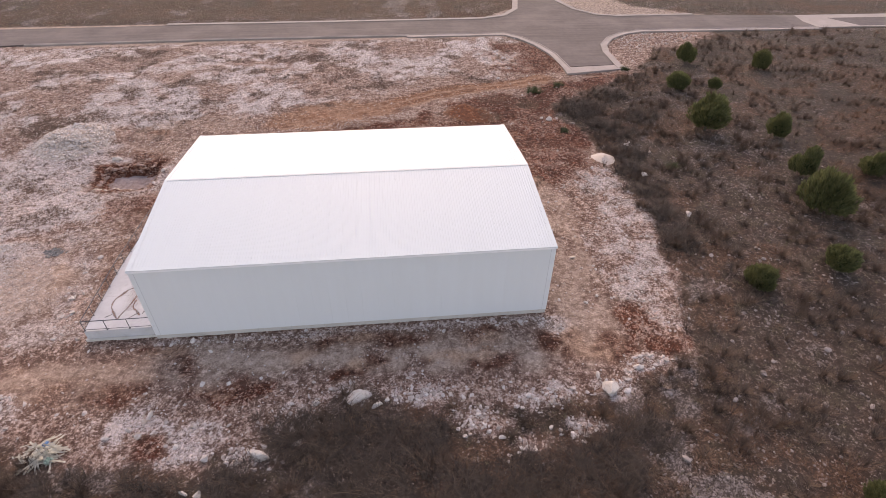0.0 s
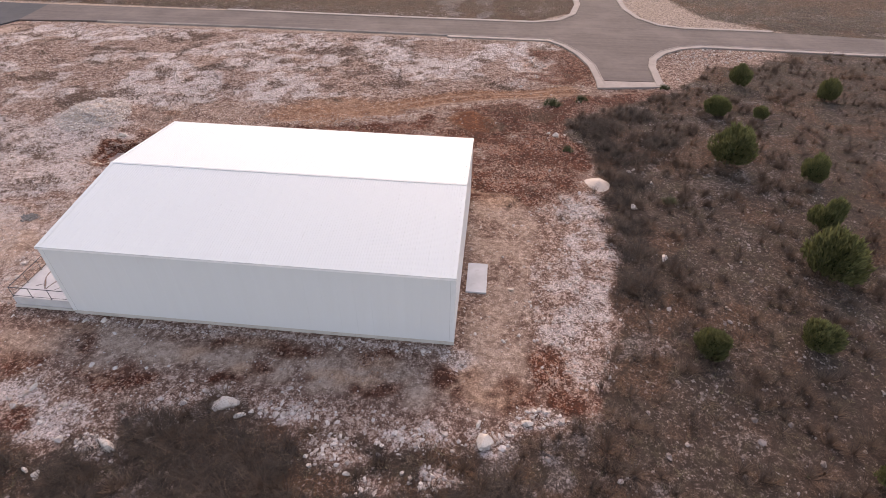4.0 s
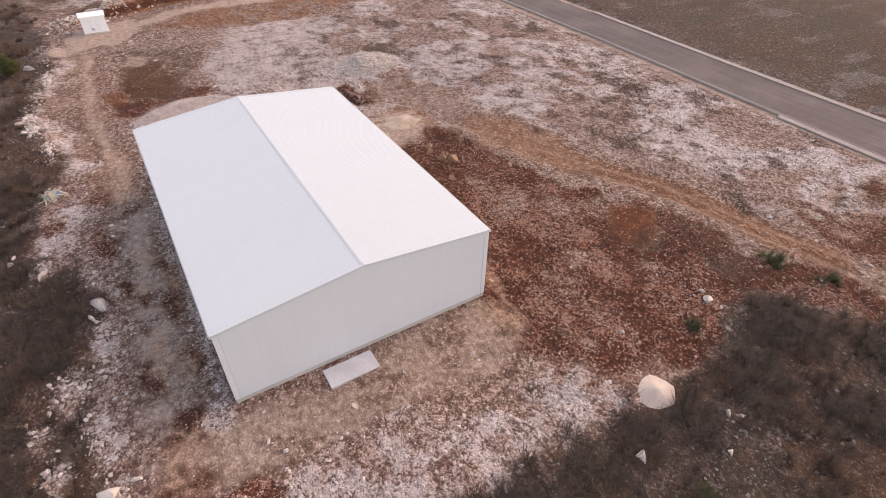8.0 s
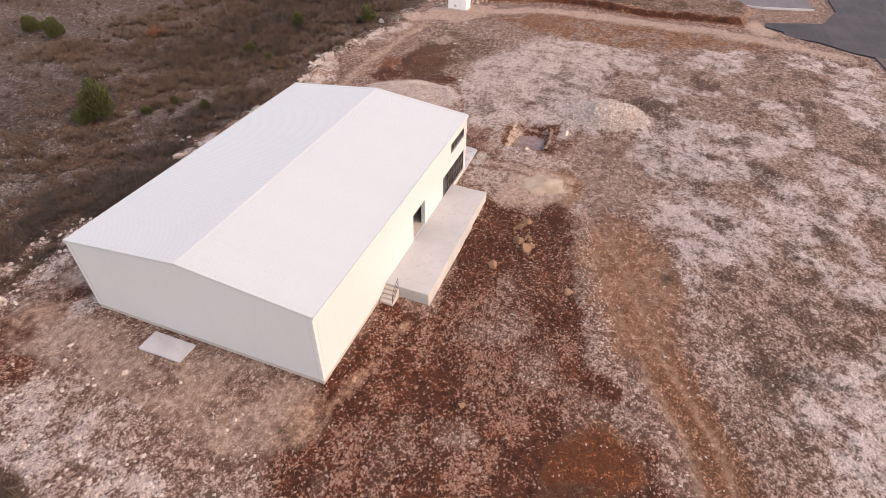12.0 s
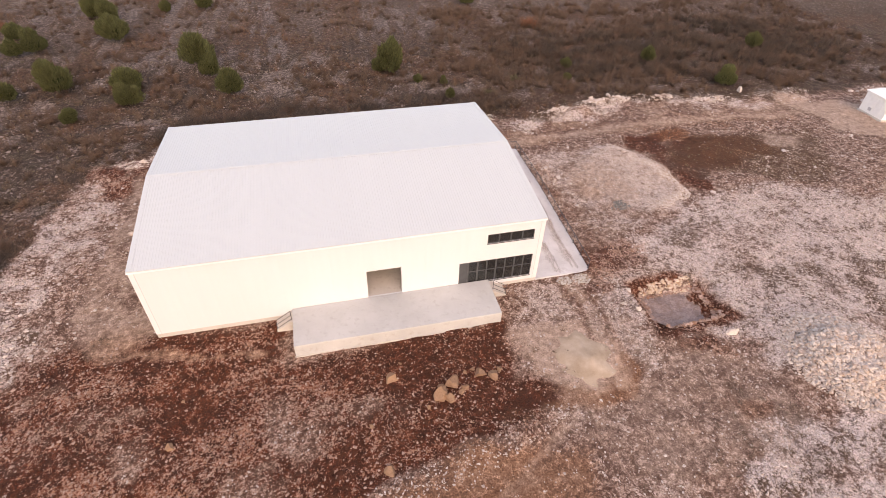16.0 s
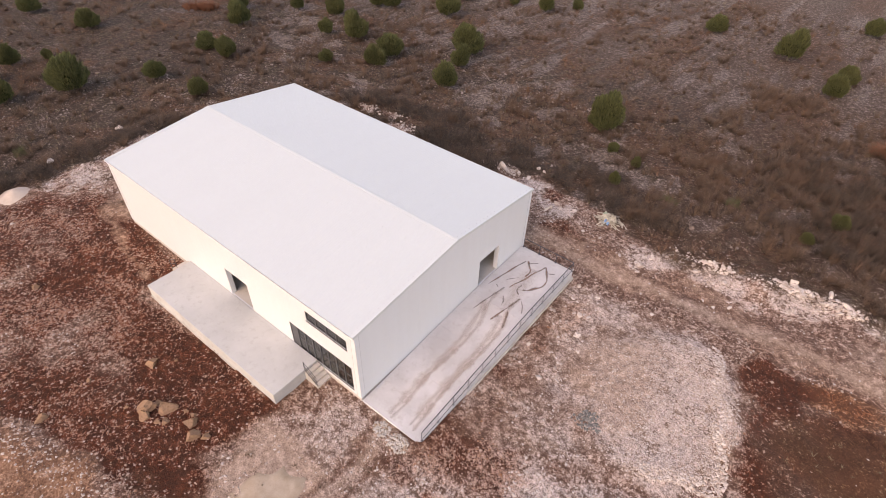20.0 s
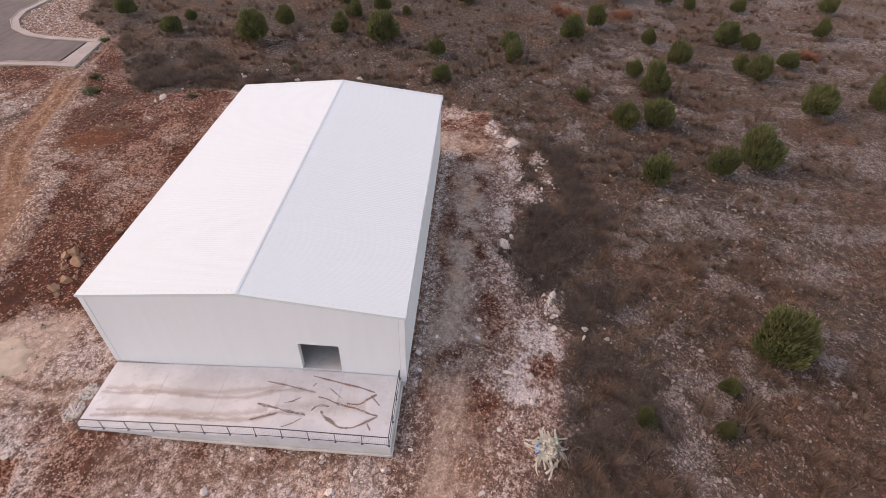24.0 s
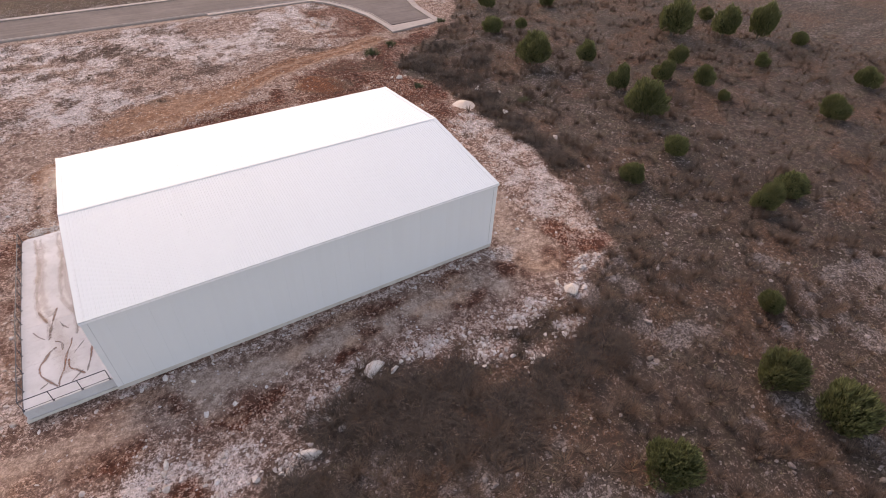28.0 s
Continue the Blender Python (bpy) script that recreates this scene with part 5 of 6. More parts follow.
def rubble(name, x, y, size, sink, mat, seed, z=None, coarse=True):
    """Many broken stones in one mesh, lying on the ground."""
    g = np.random.default_rng(seed)
    k = len(x)
    sv, sf = (ICO_V, ICO_F) if coarse else (OCT_V, OCT_F)
    m = len(sv)
    v = sv[None] * (0.72 + 0.5 * g.random((k, m, 1))) + g.normal(0, 0.12, (k, m, 3))
    v = v * (np.stack([0.75 + 0.6 * g.random(k), 0.6 + 0.5 * g.random(k), 0.4 + 0.4 * g.random(k)], -1)[:, None] * (size / 2)[:, None, None])
    a, b = g.random(k) * 6.283, (g.random(k) - 0.5) * 0.9
    ca, sa, cb, sb = np.cos(a), np.sin(a), np.cos(b), np.sin(b)
    vx, vy, vz = v[..., 0], v[..., 1] * cb[:, None] - v[..., 2] * sb[:, None], v[..., 1] * sb[:, None] + v[..., 2] * cb[:, None]
    zz = (height(x, y) if z is None else z) + size * (0.22 - sink)
    out = np.stack([vx * ca[:, None] - vy * sa[:, None] + x[:, None], vx * sa[:, None] + vy * ca[:, None] + y[:, None], vz + zz[:, None]], -1)
    faces = sf[None] + (np.arange(k) * m)[:, None, None]
    return new(name, raw_mesh(name, out.reshape(-1, 3), faces.reshape(-1, 3), mat))


def clear_of_things(x, y):
    """Where loose stones and plants can lie: off the hall, platform, slab, pad and roads."""
    ok = ~((x > -22.7) & (x < X1 + 0.1) & (y > Y0 - 0.15) & (y < Y1 + 0.1))
    ok &= ~((x > PX0 - 1.4) & (x < PX1 + 1.4) & (y > Y1) & (y < PY + 0.2))
    ok &= ~((x > 11.4) & (x < 13.3) & (y > 34) & (y < 37.8))
    ok &= ~((y > 97.3) & (y < 109.5)) & ~((x > 26.5) & (x < 38.5) & (y > 77.5) & (y < 170)) & ~((x < -72) & (y > 80) & (y < 109))
    ok &= ~((x < -97) & (y > 40)) & ~((x > -74) & (x < -69.5) & (y > 26) & (y < 30.6))
    return ok & (np.hypot(x - 24.4, y - 52.6) > 1.7)


g = np.random.default_rng(11)
cand = 350000
x, y = g.uniform(-66, 46, cand), g.uniform(-4, 97, cand)
R, W, S, D, O, G, P, U, T = soils(x, y)
pat = step(fbm(x + 5, y - 8, 0.35), 0.3, 0.62)
want = (0.16 - 0.07 * step(-y, -29, -27) + 0.72 * W * (0.3 + 0.7 * pat) + R * (0.06 + 0.62 * stony_share(x, y)) + 0.03 * O) * (1 - 0.75 * np.clip(O, 0, 1)) * (1 - 0.65 * D) * (1 - 0.6 * np.clip(T, 0, 1)) * (1 - 0.6 * S) * (1 - 0.5 * G)
want = want * (1 - 0.35 * S) + 0.34 * S * P
want = want * (1 - 0.6 * step(y, 62, 92))
want = want + 0.5 * along(x, y, [(-14, 60), (-5, 62.5), (4, 65.5)], 1.0, 0.6)
want = want * (1 - 0.75 * np.maximum(R, O) * (x < -37) * (y < 42))
keep = (g.random(cand) < want) & clear_of_things(x, y)
x, y, W, R, S = x[keep], y[keep], W[keep], R[keep], S[keep]
size = np.minimum(0.08 * np.exp(0.58 * g.standard_normal(len(x))) * (1 + 0.5 * W), 0.55) + 0.025
size = np.where((x > 16) & (y > 23) & (y < 52), np.minimum(size * 1.1, 0.3), size)
size = np.where((y > 40) & (x < 15), np.minimum(size, 0.15 + 0.08 * g.random(len(x))), size)
patch = np.hypot((x + 32.6) / 6.0, (y - 35.3) / 7.4) < 1
size = np.where(patch, 0.07 + 0.08 * g.random(len(x)) ** 2, size)
dirty = (R > 0.3) & (W < 0.5) & (g.random(len(x)) < 0.985)
size = np.where(dirty, np.minimum(size, 0.2 + 0.12 * g.random(len(x))), size)
big = size > 0.24
wild = S > 0.45
few, red_few, wild_few, big = ~big & ~dirty & ~wild, dirty & ~wild, wild & (size < 0.4), big & ~wild & ~dirty
tagged(rubble("weathered_stones", x[wild_few], y[wild_few], size[wild_few], 0.14, M_grey, 15, coarse=False), "grey weathered stones between the bushes", "stones", kind="stuff")
tagged(rubble("stained_stones", x[red_few], y[red_few], size[red_few], 0.12, M_dirty, 14, coarse=False), "earth-stained small stones in the red soil", "stones", kind="stuff")
tagged(rubble("loose_stones", x[few], y[few], size[few], 0.12, M_stone, 3, coarse=False), "scattered pale broken limestone on the earth", "stones", kind="stuff")
tagged(rubble("larger_stones", x[big], y[big], size[big], 0.10, M_stone, 13), "fist-sized and larger pale stones among the rubble", "stones", kind="stuff")

# weathered field stones near the walk's southern and eastern side
k = 60000
x, y = g.uniform(-32, 48, k), g.uniform(-8, 76, k)
lay_s = soils(x, y)
ok = (g.random(k) < lay_s[2] * (0.16 + 0.6 * lay_s[6]) * (0.3 + 0.9 * step(fbm(x + 44, y + 2, 0.5, 3), 0.38, 0.6))) & clear_of_things(x, y) & ((y < 24) | (x > 23))
x, y = x[ok], y[ok]
tagged(rubble("field_stones", x, y, np.minimum(0.09 * np.exp(0.6 * g.standard_normal(len(x))) + 0.03, 0.5), 0.10, M_grey, 18), "grey angular field stones lying in the scrub", "stones", kind="stuff")

# broken stones in the clearings of the brush
spots = np.array([q for q in SOUTH_RUBBLE if q[2] * q[3] < 3])
pick = g.choice(len(spots), 1500, p=spots[:, 2] * spots[:, 3] / (spots[:, 2] * spots[:, 3]).sum())
x, y = spots[pick, 0] + spots[pick, 2] * g.normal(0, 0.5, 1500), spots[pick, 1] + spots[pick, 3] * g.normal(0, 0.5, 1500)
size = 0.06 + 0.36 * g.random(1500) ** 5
CLEARING = (x, y, size)

# stones that lie singly: a few shapes, shared
M_spoil_one = stone_mat("spoil_block", (0.33, 0.27, 0.245), (0.57, 0.515, 0.49), (0.39, 0.30, 0.255), True)
M_white_one = stone_mat("limestone_block", (0.35, 0.285, 0.258), (0.60, 0.55, 0.535), (0.42, 0.34, 0.30), True)
gs = np.random.default_rng(123)


def stone_shapes(mat):
    """Eight angular stones, about one metre long each."""
    out = []
    for _ in range(8):
        v = ICO_V * (0.72 + 0.5 * gs.random((len(ICO_V), 1))) + gs.normal(0, 0.12, (len(ICO_V), 3))
        v = v * np.array([0.75 + 0.5 * gs.random(), 0.6 + 0.4 * gs.random(), 0.45 + 0.3 * gs.random()]) / 2
        out.append(raw_mesh("stone", v, ICO_F, mat))
    return out


SPOIL_STONES, WHITE_STONES = stone_shapes(M_spoil_one), stone_shapes(M_white_one)


def stone_pile(name, label, category, x, y, size, shapes, sink=0.05, kind=""):
    """A heap whose larger stones are parts of their own."""
    cx, cy = float(x.mean()), float(y.mean())
    pile = thing(name, label, category, kind=kind, at=(cx, cy, float(height(cx, cy))))
    z = height(x, y) + size * (0.22 - sink)
    for i in range(len(x)):
        ob = new("stone", shapes[i % 8])
        ob.parent = pile
        ob.location = (x[i] - cx, y[i] - cy, z[i] - pile.location.z)
        ob.rotation_euler = (gs.uniform(-0.5, 0.5), gs.uniform(-0.5, 0.5), gs.uniform(0, 6.283))
        ob.scale = (size[i],) * 3
    return pile


def split_big(size, count):
    """Which stones are the largest: they are built one by one."""
    big = np.zeros(len(size), bool)
    big[np.argsort(-size)[:count]] = True
    return big


x, y, size = CLEARING
big = split_big(size, 180)
stone_pile("clearing_rubble", "white broken blocks in the gaps of the brush", "stones", x[big], y[big], size[big], WHITE_STONES, 0.08)
tagged(rubble("clearing_stones", x[~big], y[~big], size[~big], 0.08, M_stone, 16), "white broken stones heaped in gaps of the brush", "stones", kind="stuff")
# coarse spoil heap and banks
k = 5200
t, a = g.random(k) ** 0.6, g.random(k) * 6.283
x, y = -36.3 + 4.2 * t * np.cos(a), 60.4 + 4.4 * t * np.sin(a)
size = 0.12 + 0.42 * g.random(k) ** 2.2 * (1.1 - 0.6 * t)
big = split_big(size, 300)
stone_pile("spoil_heap", "heap of coarse pale quarry blocks on the rubble", "stone heap", x[big], y[big], size[big], SPOIL_STONES)
tagged(rubble("spoil_heap_stones", x[~big], y[~big], size[~big], 0.05, M_spoil, 4), "smaller pale quarry stones of the heap", "stones", kind="stuff")
k = 1500
s = g.random(k)
x, y = np.interp(s, [0, 0.45, 1], [-76, -83, -89.5]) + g.normal(0, 1.7, k), np.interp(s, [0, 0.45, 1], [23, 33, 48]) + g.normal(0, 1.6, k)
tagged(rubble("bank_stones", x, y, 0.18 + 0.5 * g.random(k) ** 3, 0.05, M_stone, 5), "bank of piled rock spoil beside the track", "stones", kind="stuff")
k = 3400
s = g.random(k)
x = np.interp(s, [0, 0.4, 0.75, 1], [-28, -41, -57, -66]) + g.normal(0, 1.6, k)
y = np.interp(s, [0, 0.4, 0.75, 1], [20.6, 18.0, 21.6, 20.5]) + g.normal(0, 0.75, k)
heaped = many(x, y, [(-37.2, 18.3, 1.6, 0.9), (-40.4, 18.3, 1.8, 0.8), (-46, 19.2, 1.6, 0.7), (-31.5, 19.8, 1.4, 0.6), (-53, 20.6, 2.0, 0.8)], 0.4)
ok = g.random(k) < 0.25 + 0.5 * step(fbm(x, y, 0.45, 3), 0.42, 0.6) + heaped
x, y, heaped = x[ok], y[ok], heaped[ok]
size = 0.06 + (0.2 + 0.34 * heaped) * g.random(len(x)) ** (5 - 2.2 * heaped)
big = split_big(size, 220)
stone_pile("stone_row", "row of white boulders pushed to the edge of the scrub", "stone row", x[big], y[big], size[big], WHITE_STONES, 0.1)
tagged(rubble("row_stones", x[~big], y[~big], size[~big], 0.1, M_stone, 6), "smaller pale stones of the row at the scrub", "stones", kind="stuff")
k = 4200
t, a = np.sqrt(g.random(k)), g.random(k) * 6.283
x, y = -33.0 + 4.4 * t * np.cos(a), 35.3 + 5.9 * t * np.sin(a)
ok = g.random(k) < 0.2 + 0.8 * step(-x, 29.5, 33.5)
tagged(rubble("spread_gravel", x[ok], y[ok], 0.07 + 0.10 * g.random(int(ok.sum())) ** 2, 0.08, M_stone, 17, coarse=False), "white gravel spread over the ground", "gravel", kind="stuff")
k = 1500
a = g.uniform(1.7, 4.5, k)
rr = (1 - 0.18 * g.random(k) ** 1.6) * (0.9 + 0.16 * np.sin(3.1 * a) + 0.08 * np.sin(7.3 * a + 1))
x, y = -32.6 + 5.2 * rr * np.cos(a), 35.3 + 6.6 * rr * np.sin(a)
tagged(rubble("gravel_edge_stones", x, y, 0.10 + 0.16 * g.random(k) ** 2, 0.05, M_stone, 7), "coarser white stones at the rim of the spread gravel", "stones", kind="stuff")
k = 520
x, y = g.uniform(39, 56, k), g.uniform(86, 98, k)
ok = (y < 97.3) & (y > 86 + (x - 40) * 0.55) & (x > 40.3 - (y - 93) * 0.2)
tagged(rubble("corner_stones", x[ok], y[ok], 0.12 + 0.3 * g.random(int(ok.sum())) ** 2, 0.05, M_stone, 8), "reddish rubble in the corner of the crossing", "stones", kind="stuff")


# single boulders
def boulder(sx, sy, sz, mat, seed, cut=13, lump=0.14):
    bm = bmesh.new()
    bmesh.ops.create_icosphere(bm, subdivisions=3, radius=0.62)
    off = Vector((seed * 3.7, seed * 1.9, seed))
    rr = random.Random(seed)
    cuts = [(Vector((rr.gauss(0, 1), rr.gauss(0, 1), rr.gauss(0.3, 1))).normalized(), rr.uniform(0.22, 0.40)) for _ in range(cut)]
    for v in bm.verts:
        p = v.co.copy()
        v.co *= 1 + 0.45 * noise.noise(p * 2.2 + off) + lump * noise.noise(p * 6 + off)
        # broken faces
        for q, far_cut in cuts:
            d = v.co.dot(q) - far_cut
            if d > 0:
                v.co -= q * d
        v.co *= 1 + 0.10 * noise.noise(v.co * 7 + off)
        v.co.x, v.co.y, v.co.z = v.co.x * sx, v.co.y * sy, v.co.z * sz
    return mesh_of(bm, "boulder", mat)


PALE = [boulder(1.0, 0.75, 0.6, M_boulder, i) for i in range(4)]
OCHRE = [boulder(1.0, 0.8, 0.7, M_ochre, 9 + i, 11, 0.3) for i in range(3)]
ROCKS = [(-3.0, 22.0, 1.7), (13.5, 20.9, 1.6), (-8.9, 18.4, 1.2), (28.4, 40.3, 0.9), (27.2, 48.2, 1.0), (-1.8, 21.3, 0.7), (-7.1, 20.0, 0.7), (-5.7, 21.7, 0.6), (-16.1, 21.8, 0.6),
         (5.8, 18.2, 0.5), (-1.2, 21.6, 0.5), (27.9, 55.5, 0.6), (28.5, 56.0, 0.5), (29.8, 53.0, 0.5), (-30.1, 56.2, 1.0), (-24.6, 50.6, 0.55), (-24.2, 52.8, 0.7), (-58.6, 18.4, 1.5),
         (-23.4, 51.9, 0.5), (-36.8, 17.6, 0.9), (-39.5, 17.3, 0.8), (-6.6, 19.0, 0.8), (-11.8, 16.2, 0.7), (-12.6, 16.4, 0.5), (-18.3, 15.6, 0.45), (20.5, 62.9, 1.1), (19.6, 63.4, 0.5), (21.6, 63.3, 0.45), (-30.7, 19.8, 0.7), (13.2, 22.3, 0.6), (16.2, 22.6, 0.8)]
DUG = [(-4.5, 54.8, 1.1), (-7.4, 56.9, 1.3), (-8.5, 56.0, 1.4), (-10.6, 55.6, 1.1), (-11.5, 55.9, 1.0), (-3.5, 61.3, 1.0), (9.2, 56.8, 0.7), (-8.1, 57.3, 0.9), (-9.3, 56.6, 0.7), (8.9, 53.4, 0.4), (-8.9, 56.9, 0.5), (-7.7, 56.1, 0.6), (-10.2, 55.2, 0.5), (-12.1, 55.5, 0.6), (-6.6, 57.6, 0.4), (-9.6, 55.4, 0.4), (-2.8, 58.2, 0.4), (-5.4, 53.6, 0.35)]
for i, (x, y, s) in enumerate(ROCKS + [(a, b, c * 1.05) for a, b, c in DUG]):
    dug = i >= len(ROCKS)
    ob = new("boulder", (OCHRE if dug else PALE)[(i * 2) % 3])
    ob.matrix_world = pose(x, y, float(height(x, y)) + (0.08 if dug else 0.14) * s, 0, 0, (i * 77) % 360) @ Matrix.Diagonal((s, s, s, 1))
    tagged(ob, "ochre rock dug out of the red earth" if dug else "pale limestone boulder at the edge of the scrub", "boulder", "dug-out rocks" if dug else "limestone boulders")

# heaps of sand
def sand_heap(name, x, y, wide, tall, mat, label, ragged=0.07):
    """A smooth cone of sand with a rounded top and an uneven foot."""
    bm = bmesh.new()
    rings = [(0, 0.85), (0.12, 0.8), (0.5, 0.56), (0.95, 0.22), (1.3, 0.06), (1.5, -0.02), (1.8, -0.35)]
    rows = []
    for r, z in rings:
        rows.append([bm.verts.new((r * math.cos(a) * wide * (1 + ragged * noise.noise((math.cos(a) * 2, math.sin(a) * 2, 1 + x))), r * math.sin(a) * wide * (1 + ragged * noise.noise((math.cos(a) * 2.5, math.sin(a) * 2.5, 4 + x))),
                                   (z + ragged * noise.noise((r * math.cos(a) * 2, r * math.sin(a) * 2, 5)) * min(1, r)) * tall)) for a in [i * math.tau / 40 for i in range(40)]])
    for p, q in zip(rows, rows[1:]):
        for i in range(40):
            bm.faces.new((p[i], q[i], q[(i + 1) % 40], p[(i + 1) % 40]))
    bmesh.ops.remove_doubles(bm, verts=bm.verts, dist=0.001)
    bmesh.ops.recalc_face_normals(bm, faces=bm.faces)
    for f in bm.faces:
        f.smooth = True
    ob = part(name, bm, mat)
    ob.location = (x, y, float(height(x, y)) - 0.02)
    return tagged(ob, label, "sand heap")


M_loam = paint("ochre_sand", (0.30, 0.215, 0.145), (0.46, 0.355, 0.27), 0.95, 0.9, bump=0.5)
sand_heap("sand_mound", 24.35, 52.75, 1.06, 0.72, M_sand, "smooth cone of pale sand at the edge of the scrub")
sand_heap("sand_mound", -18.3, 56.4, 1.5, 0.5, M_loam, "low spread heap of ochre sand on the dusty ground", 0.25)

# ---- plants ----


def blades(name, x, y, count, length, width, lean, mat, seed, wide=0.25):
    """Tufts of thin tapering stems, fanned from their roots, in one mesh. All inputs one per tuft."""
    g = np.random.default_rng(seed)
    k = len(x)
    n_all = k * count
    root = np.repeat(np.stack([x, y, height(x, y) - 0.03], -1), count, 0)
    L = np.repeat(length, count) * (0.55 + 0.6 * g.random(n_all))
    w = np.repeat(width, count)
    a = g.random(n_all) * 6.283
    tilt = lean * np.sqrt(g.random(n_all))
    d = np.stack([np.cos(a) * np.sin(tilt), np.sin(a) * np.sin(tilt), np.cos(tilt)], -1)
    root[:, :2] += d[:, :2] * (np.repeat(length, count) * wide * g.random(n_all))[:, None]
    s = np.stack([-np.sin(a), np.cos(a), 0 * a], -1) * w[:, None]
    tip = root + d * L[:, None] + g.normal(0, 0.08, (n_all, 3)) * L[:, None]
    v = np.stack([root - s, root + s, tip], 1).reshape(-1, 3)
    f = np.arange(n_all * 3).reshape(-1, 3)
    return new(name, raw_mesh(name, v, f, mat))


def scatter(k, box, test, seed):
    g = np.random.default_rng(seed)
    x, y = g.uniform(box[0], box[1], k), g.uniform(box[2], box[3], k)
    keep = (g.random(k) < test(x, y)) & clear_of_things(x, y)
    return x[keep], y[keep], g


def in_scrub(x, y):
    S = soils(x, y)[2]
    return S * np.maximum(0.75 * step(fbm(x + 3, y, 0.33, 3), 0.48, 0.64), 0.8 * step(fbm(x + 3, y, 0.15), 0.5, 0.64)) * (1 - 0.6 * soils(x, y)[6])


x, y, g = scatter(17000, (-95, 92, -62, 97), in_scrub, 21)
tagged(blades("dry_shrubs", x, y, 60, 0.5 + 0.8 * g.random(len(x)) ** 1.5, 0.009 + 0.006 * g.random(len(x)), 1.25, M_twig, 22, 0.45),
       "leafless grey-brown scrub bushes", "scrub", kind="stuff")
x, y, g = scatter(9000, (-95, 92, -62, 97), lambda x, y: soils(x, y)[7], 31)
tagged(blades("russet_shrubs", x, y, 44, 0.5 + 0.6 * g.random(len(x)), 0.010 + 0.007 * g.random(len(x)), 1.2, M_rust, 32, 0.6),
       "russet leafless low bushes", "scrub", kind="stuff")
x, y, g = scatter(25000, (-100, 92, -62, 140), lambda x, y: np.maximum(0.55 * soils(x, y)[2], 0.4 * soils(x, y)[5]), 41)
tagged(blades("dry_grass", x, y, 9, 0.22 + 0.25 * g.random(len(x)), 0.018 + 0 * x, 0.95, M_straw, 42), "tufts of dry yellow-brown grass", "grass", kind="stuff")
x, y, g = scatter(17000, (-95, 90, -60, 97), lambda x, y: soils(x, y)[2] * np.maximum(0.55 * step(fbm(x + 60, y - 20, 0.36, 3), 0.52, 0.62), 0.95 * blob(x, y, -52, 4, 26, 14, 0.35)), 36)
tagged(blades("tall_shrubs", x, y, 85, 0.8 + 0.7 * g.random(len(x)), 0.011 + 0.006 * g.random(len(x)), 1.1, M_bush, 37, 0.5),
       "tall leafless brown bushes", "scrub", kind="stuff")
# fuller low bushes near the site
x, y, g = scatter(5200, (-34, 46, -6, 80), lambda x, y: soils(x, y)[2] * step(fbm(x + 33, y + 44, 0.4, 3), 0.5, 0.6) * (1 - 0.5 * soils(x, y)[6]), 46)
tagged(blades("low_bushes", x, y, 75, 0.55 + 0.6 * g.random(len(x)), 0.012 + 0.007 * g.random(len(x)), 0.8, M_bush, 47, 1.0),
       "soft brown leafless bushes around the site", "scrub", kind="stuff")
# sparse dark tufts on the open rubble
x, y, g = scatter(34000, (-74, 24, 40, 97), lambda x, y: np.maximum(1.1 * soils(x, y)[8], 0.10 * soils(x, y)[1]) * (y > 40) * (1 - soils(x, y)[2]), 51)
tagged(blades("ground_tufts", x, y, 12, 0.16 + 0.2 * g.random(len(x)), 0.026 + 0 * x, 1.3, M_twig, 52), "dark low tufts among the white rubble", "weeds", kind="stuff")
# tall brush thickets along the edge
THICK = [(-4.5, 18.6, 2.8), (-1, 18.3, 2.6), (1.2, 17.6, 2.0), (-2, 16.2, 3.0), (3.5, 15.2, 2.2), (-6.6, 19.5, 1.4), (25.5, 36, 2.2), (26.0, 41, 2.4), (26.3, 45, 2.0), (26, 49.5, 1.6), (26.6, 60.8, 2.3), (26, 64, 3.0), (24.2, 66, 2.0), (28, 58, 2.4),
         (27.5, 66.5, 2.6), (31, 70, 3.0), (-20.5, 16.5, 2.4), (-24.5, 16.8, 2.2), (28, 53, 2.0), (33, 62, 2.5), (-10, 16.8, 1.6), (9.5, 15.2, 2.0), (12.5, 15.6, 2.0), (6, 15, 2.4), (-8, 14, 2.2), (-15, 15.6, 2.2), (-18, 13, 2.2), (15, 18, 1.8), (2, 13.5, 2.2)]
g = np.random.default_rng(61)
x = np.concatenate([cx + r * g.normal(0, 0.45, int(14 * r)) for cx, cy, r in THICK])
y = np.concatenate([cy + r * g.normal(0, 0.4, int(14 * r)) for cx, cy, r in THICK])
tagged(blades("brush_thicket", x, y, 45, 0.5 + 0.6 * g.random(len(x)) ** 1.5, 0.014 + 0 * x, 1.15, M_brush, 62, 0.8), "dense tangled undergrowth of bare brown brush", "thicket", kind="stuff")


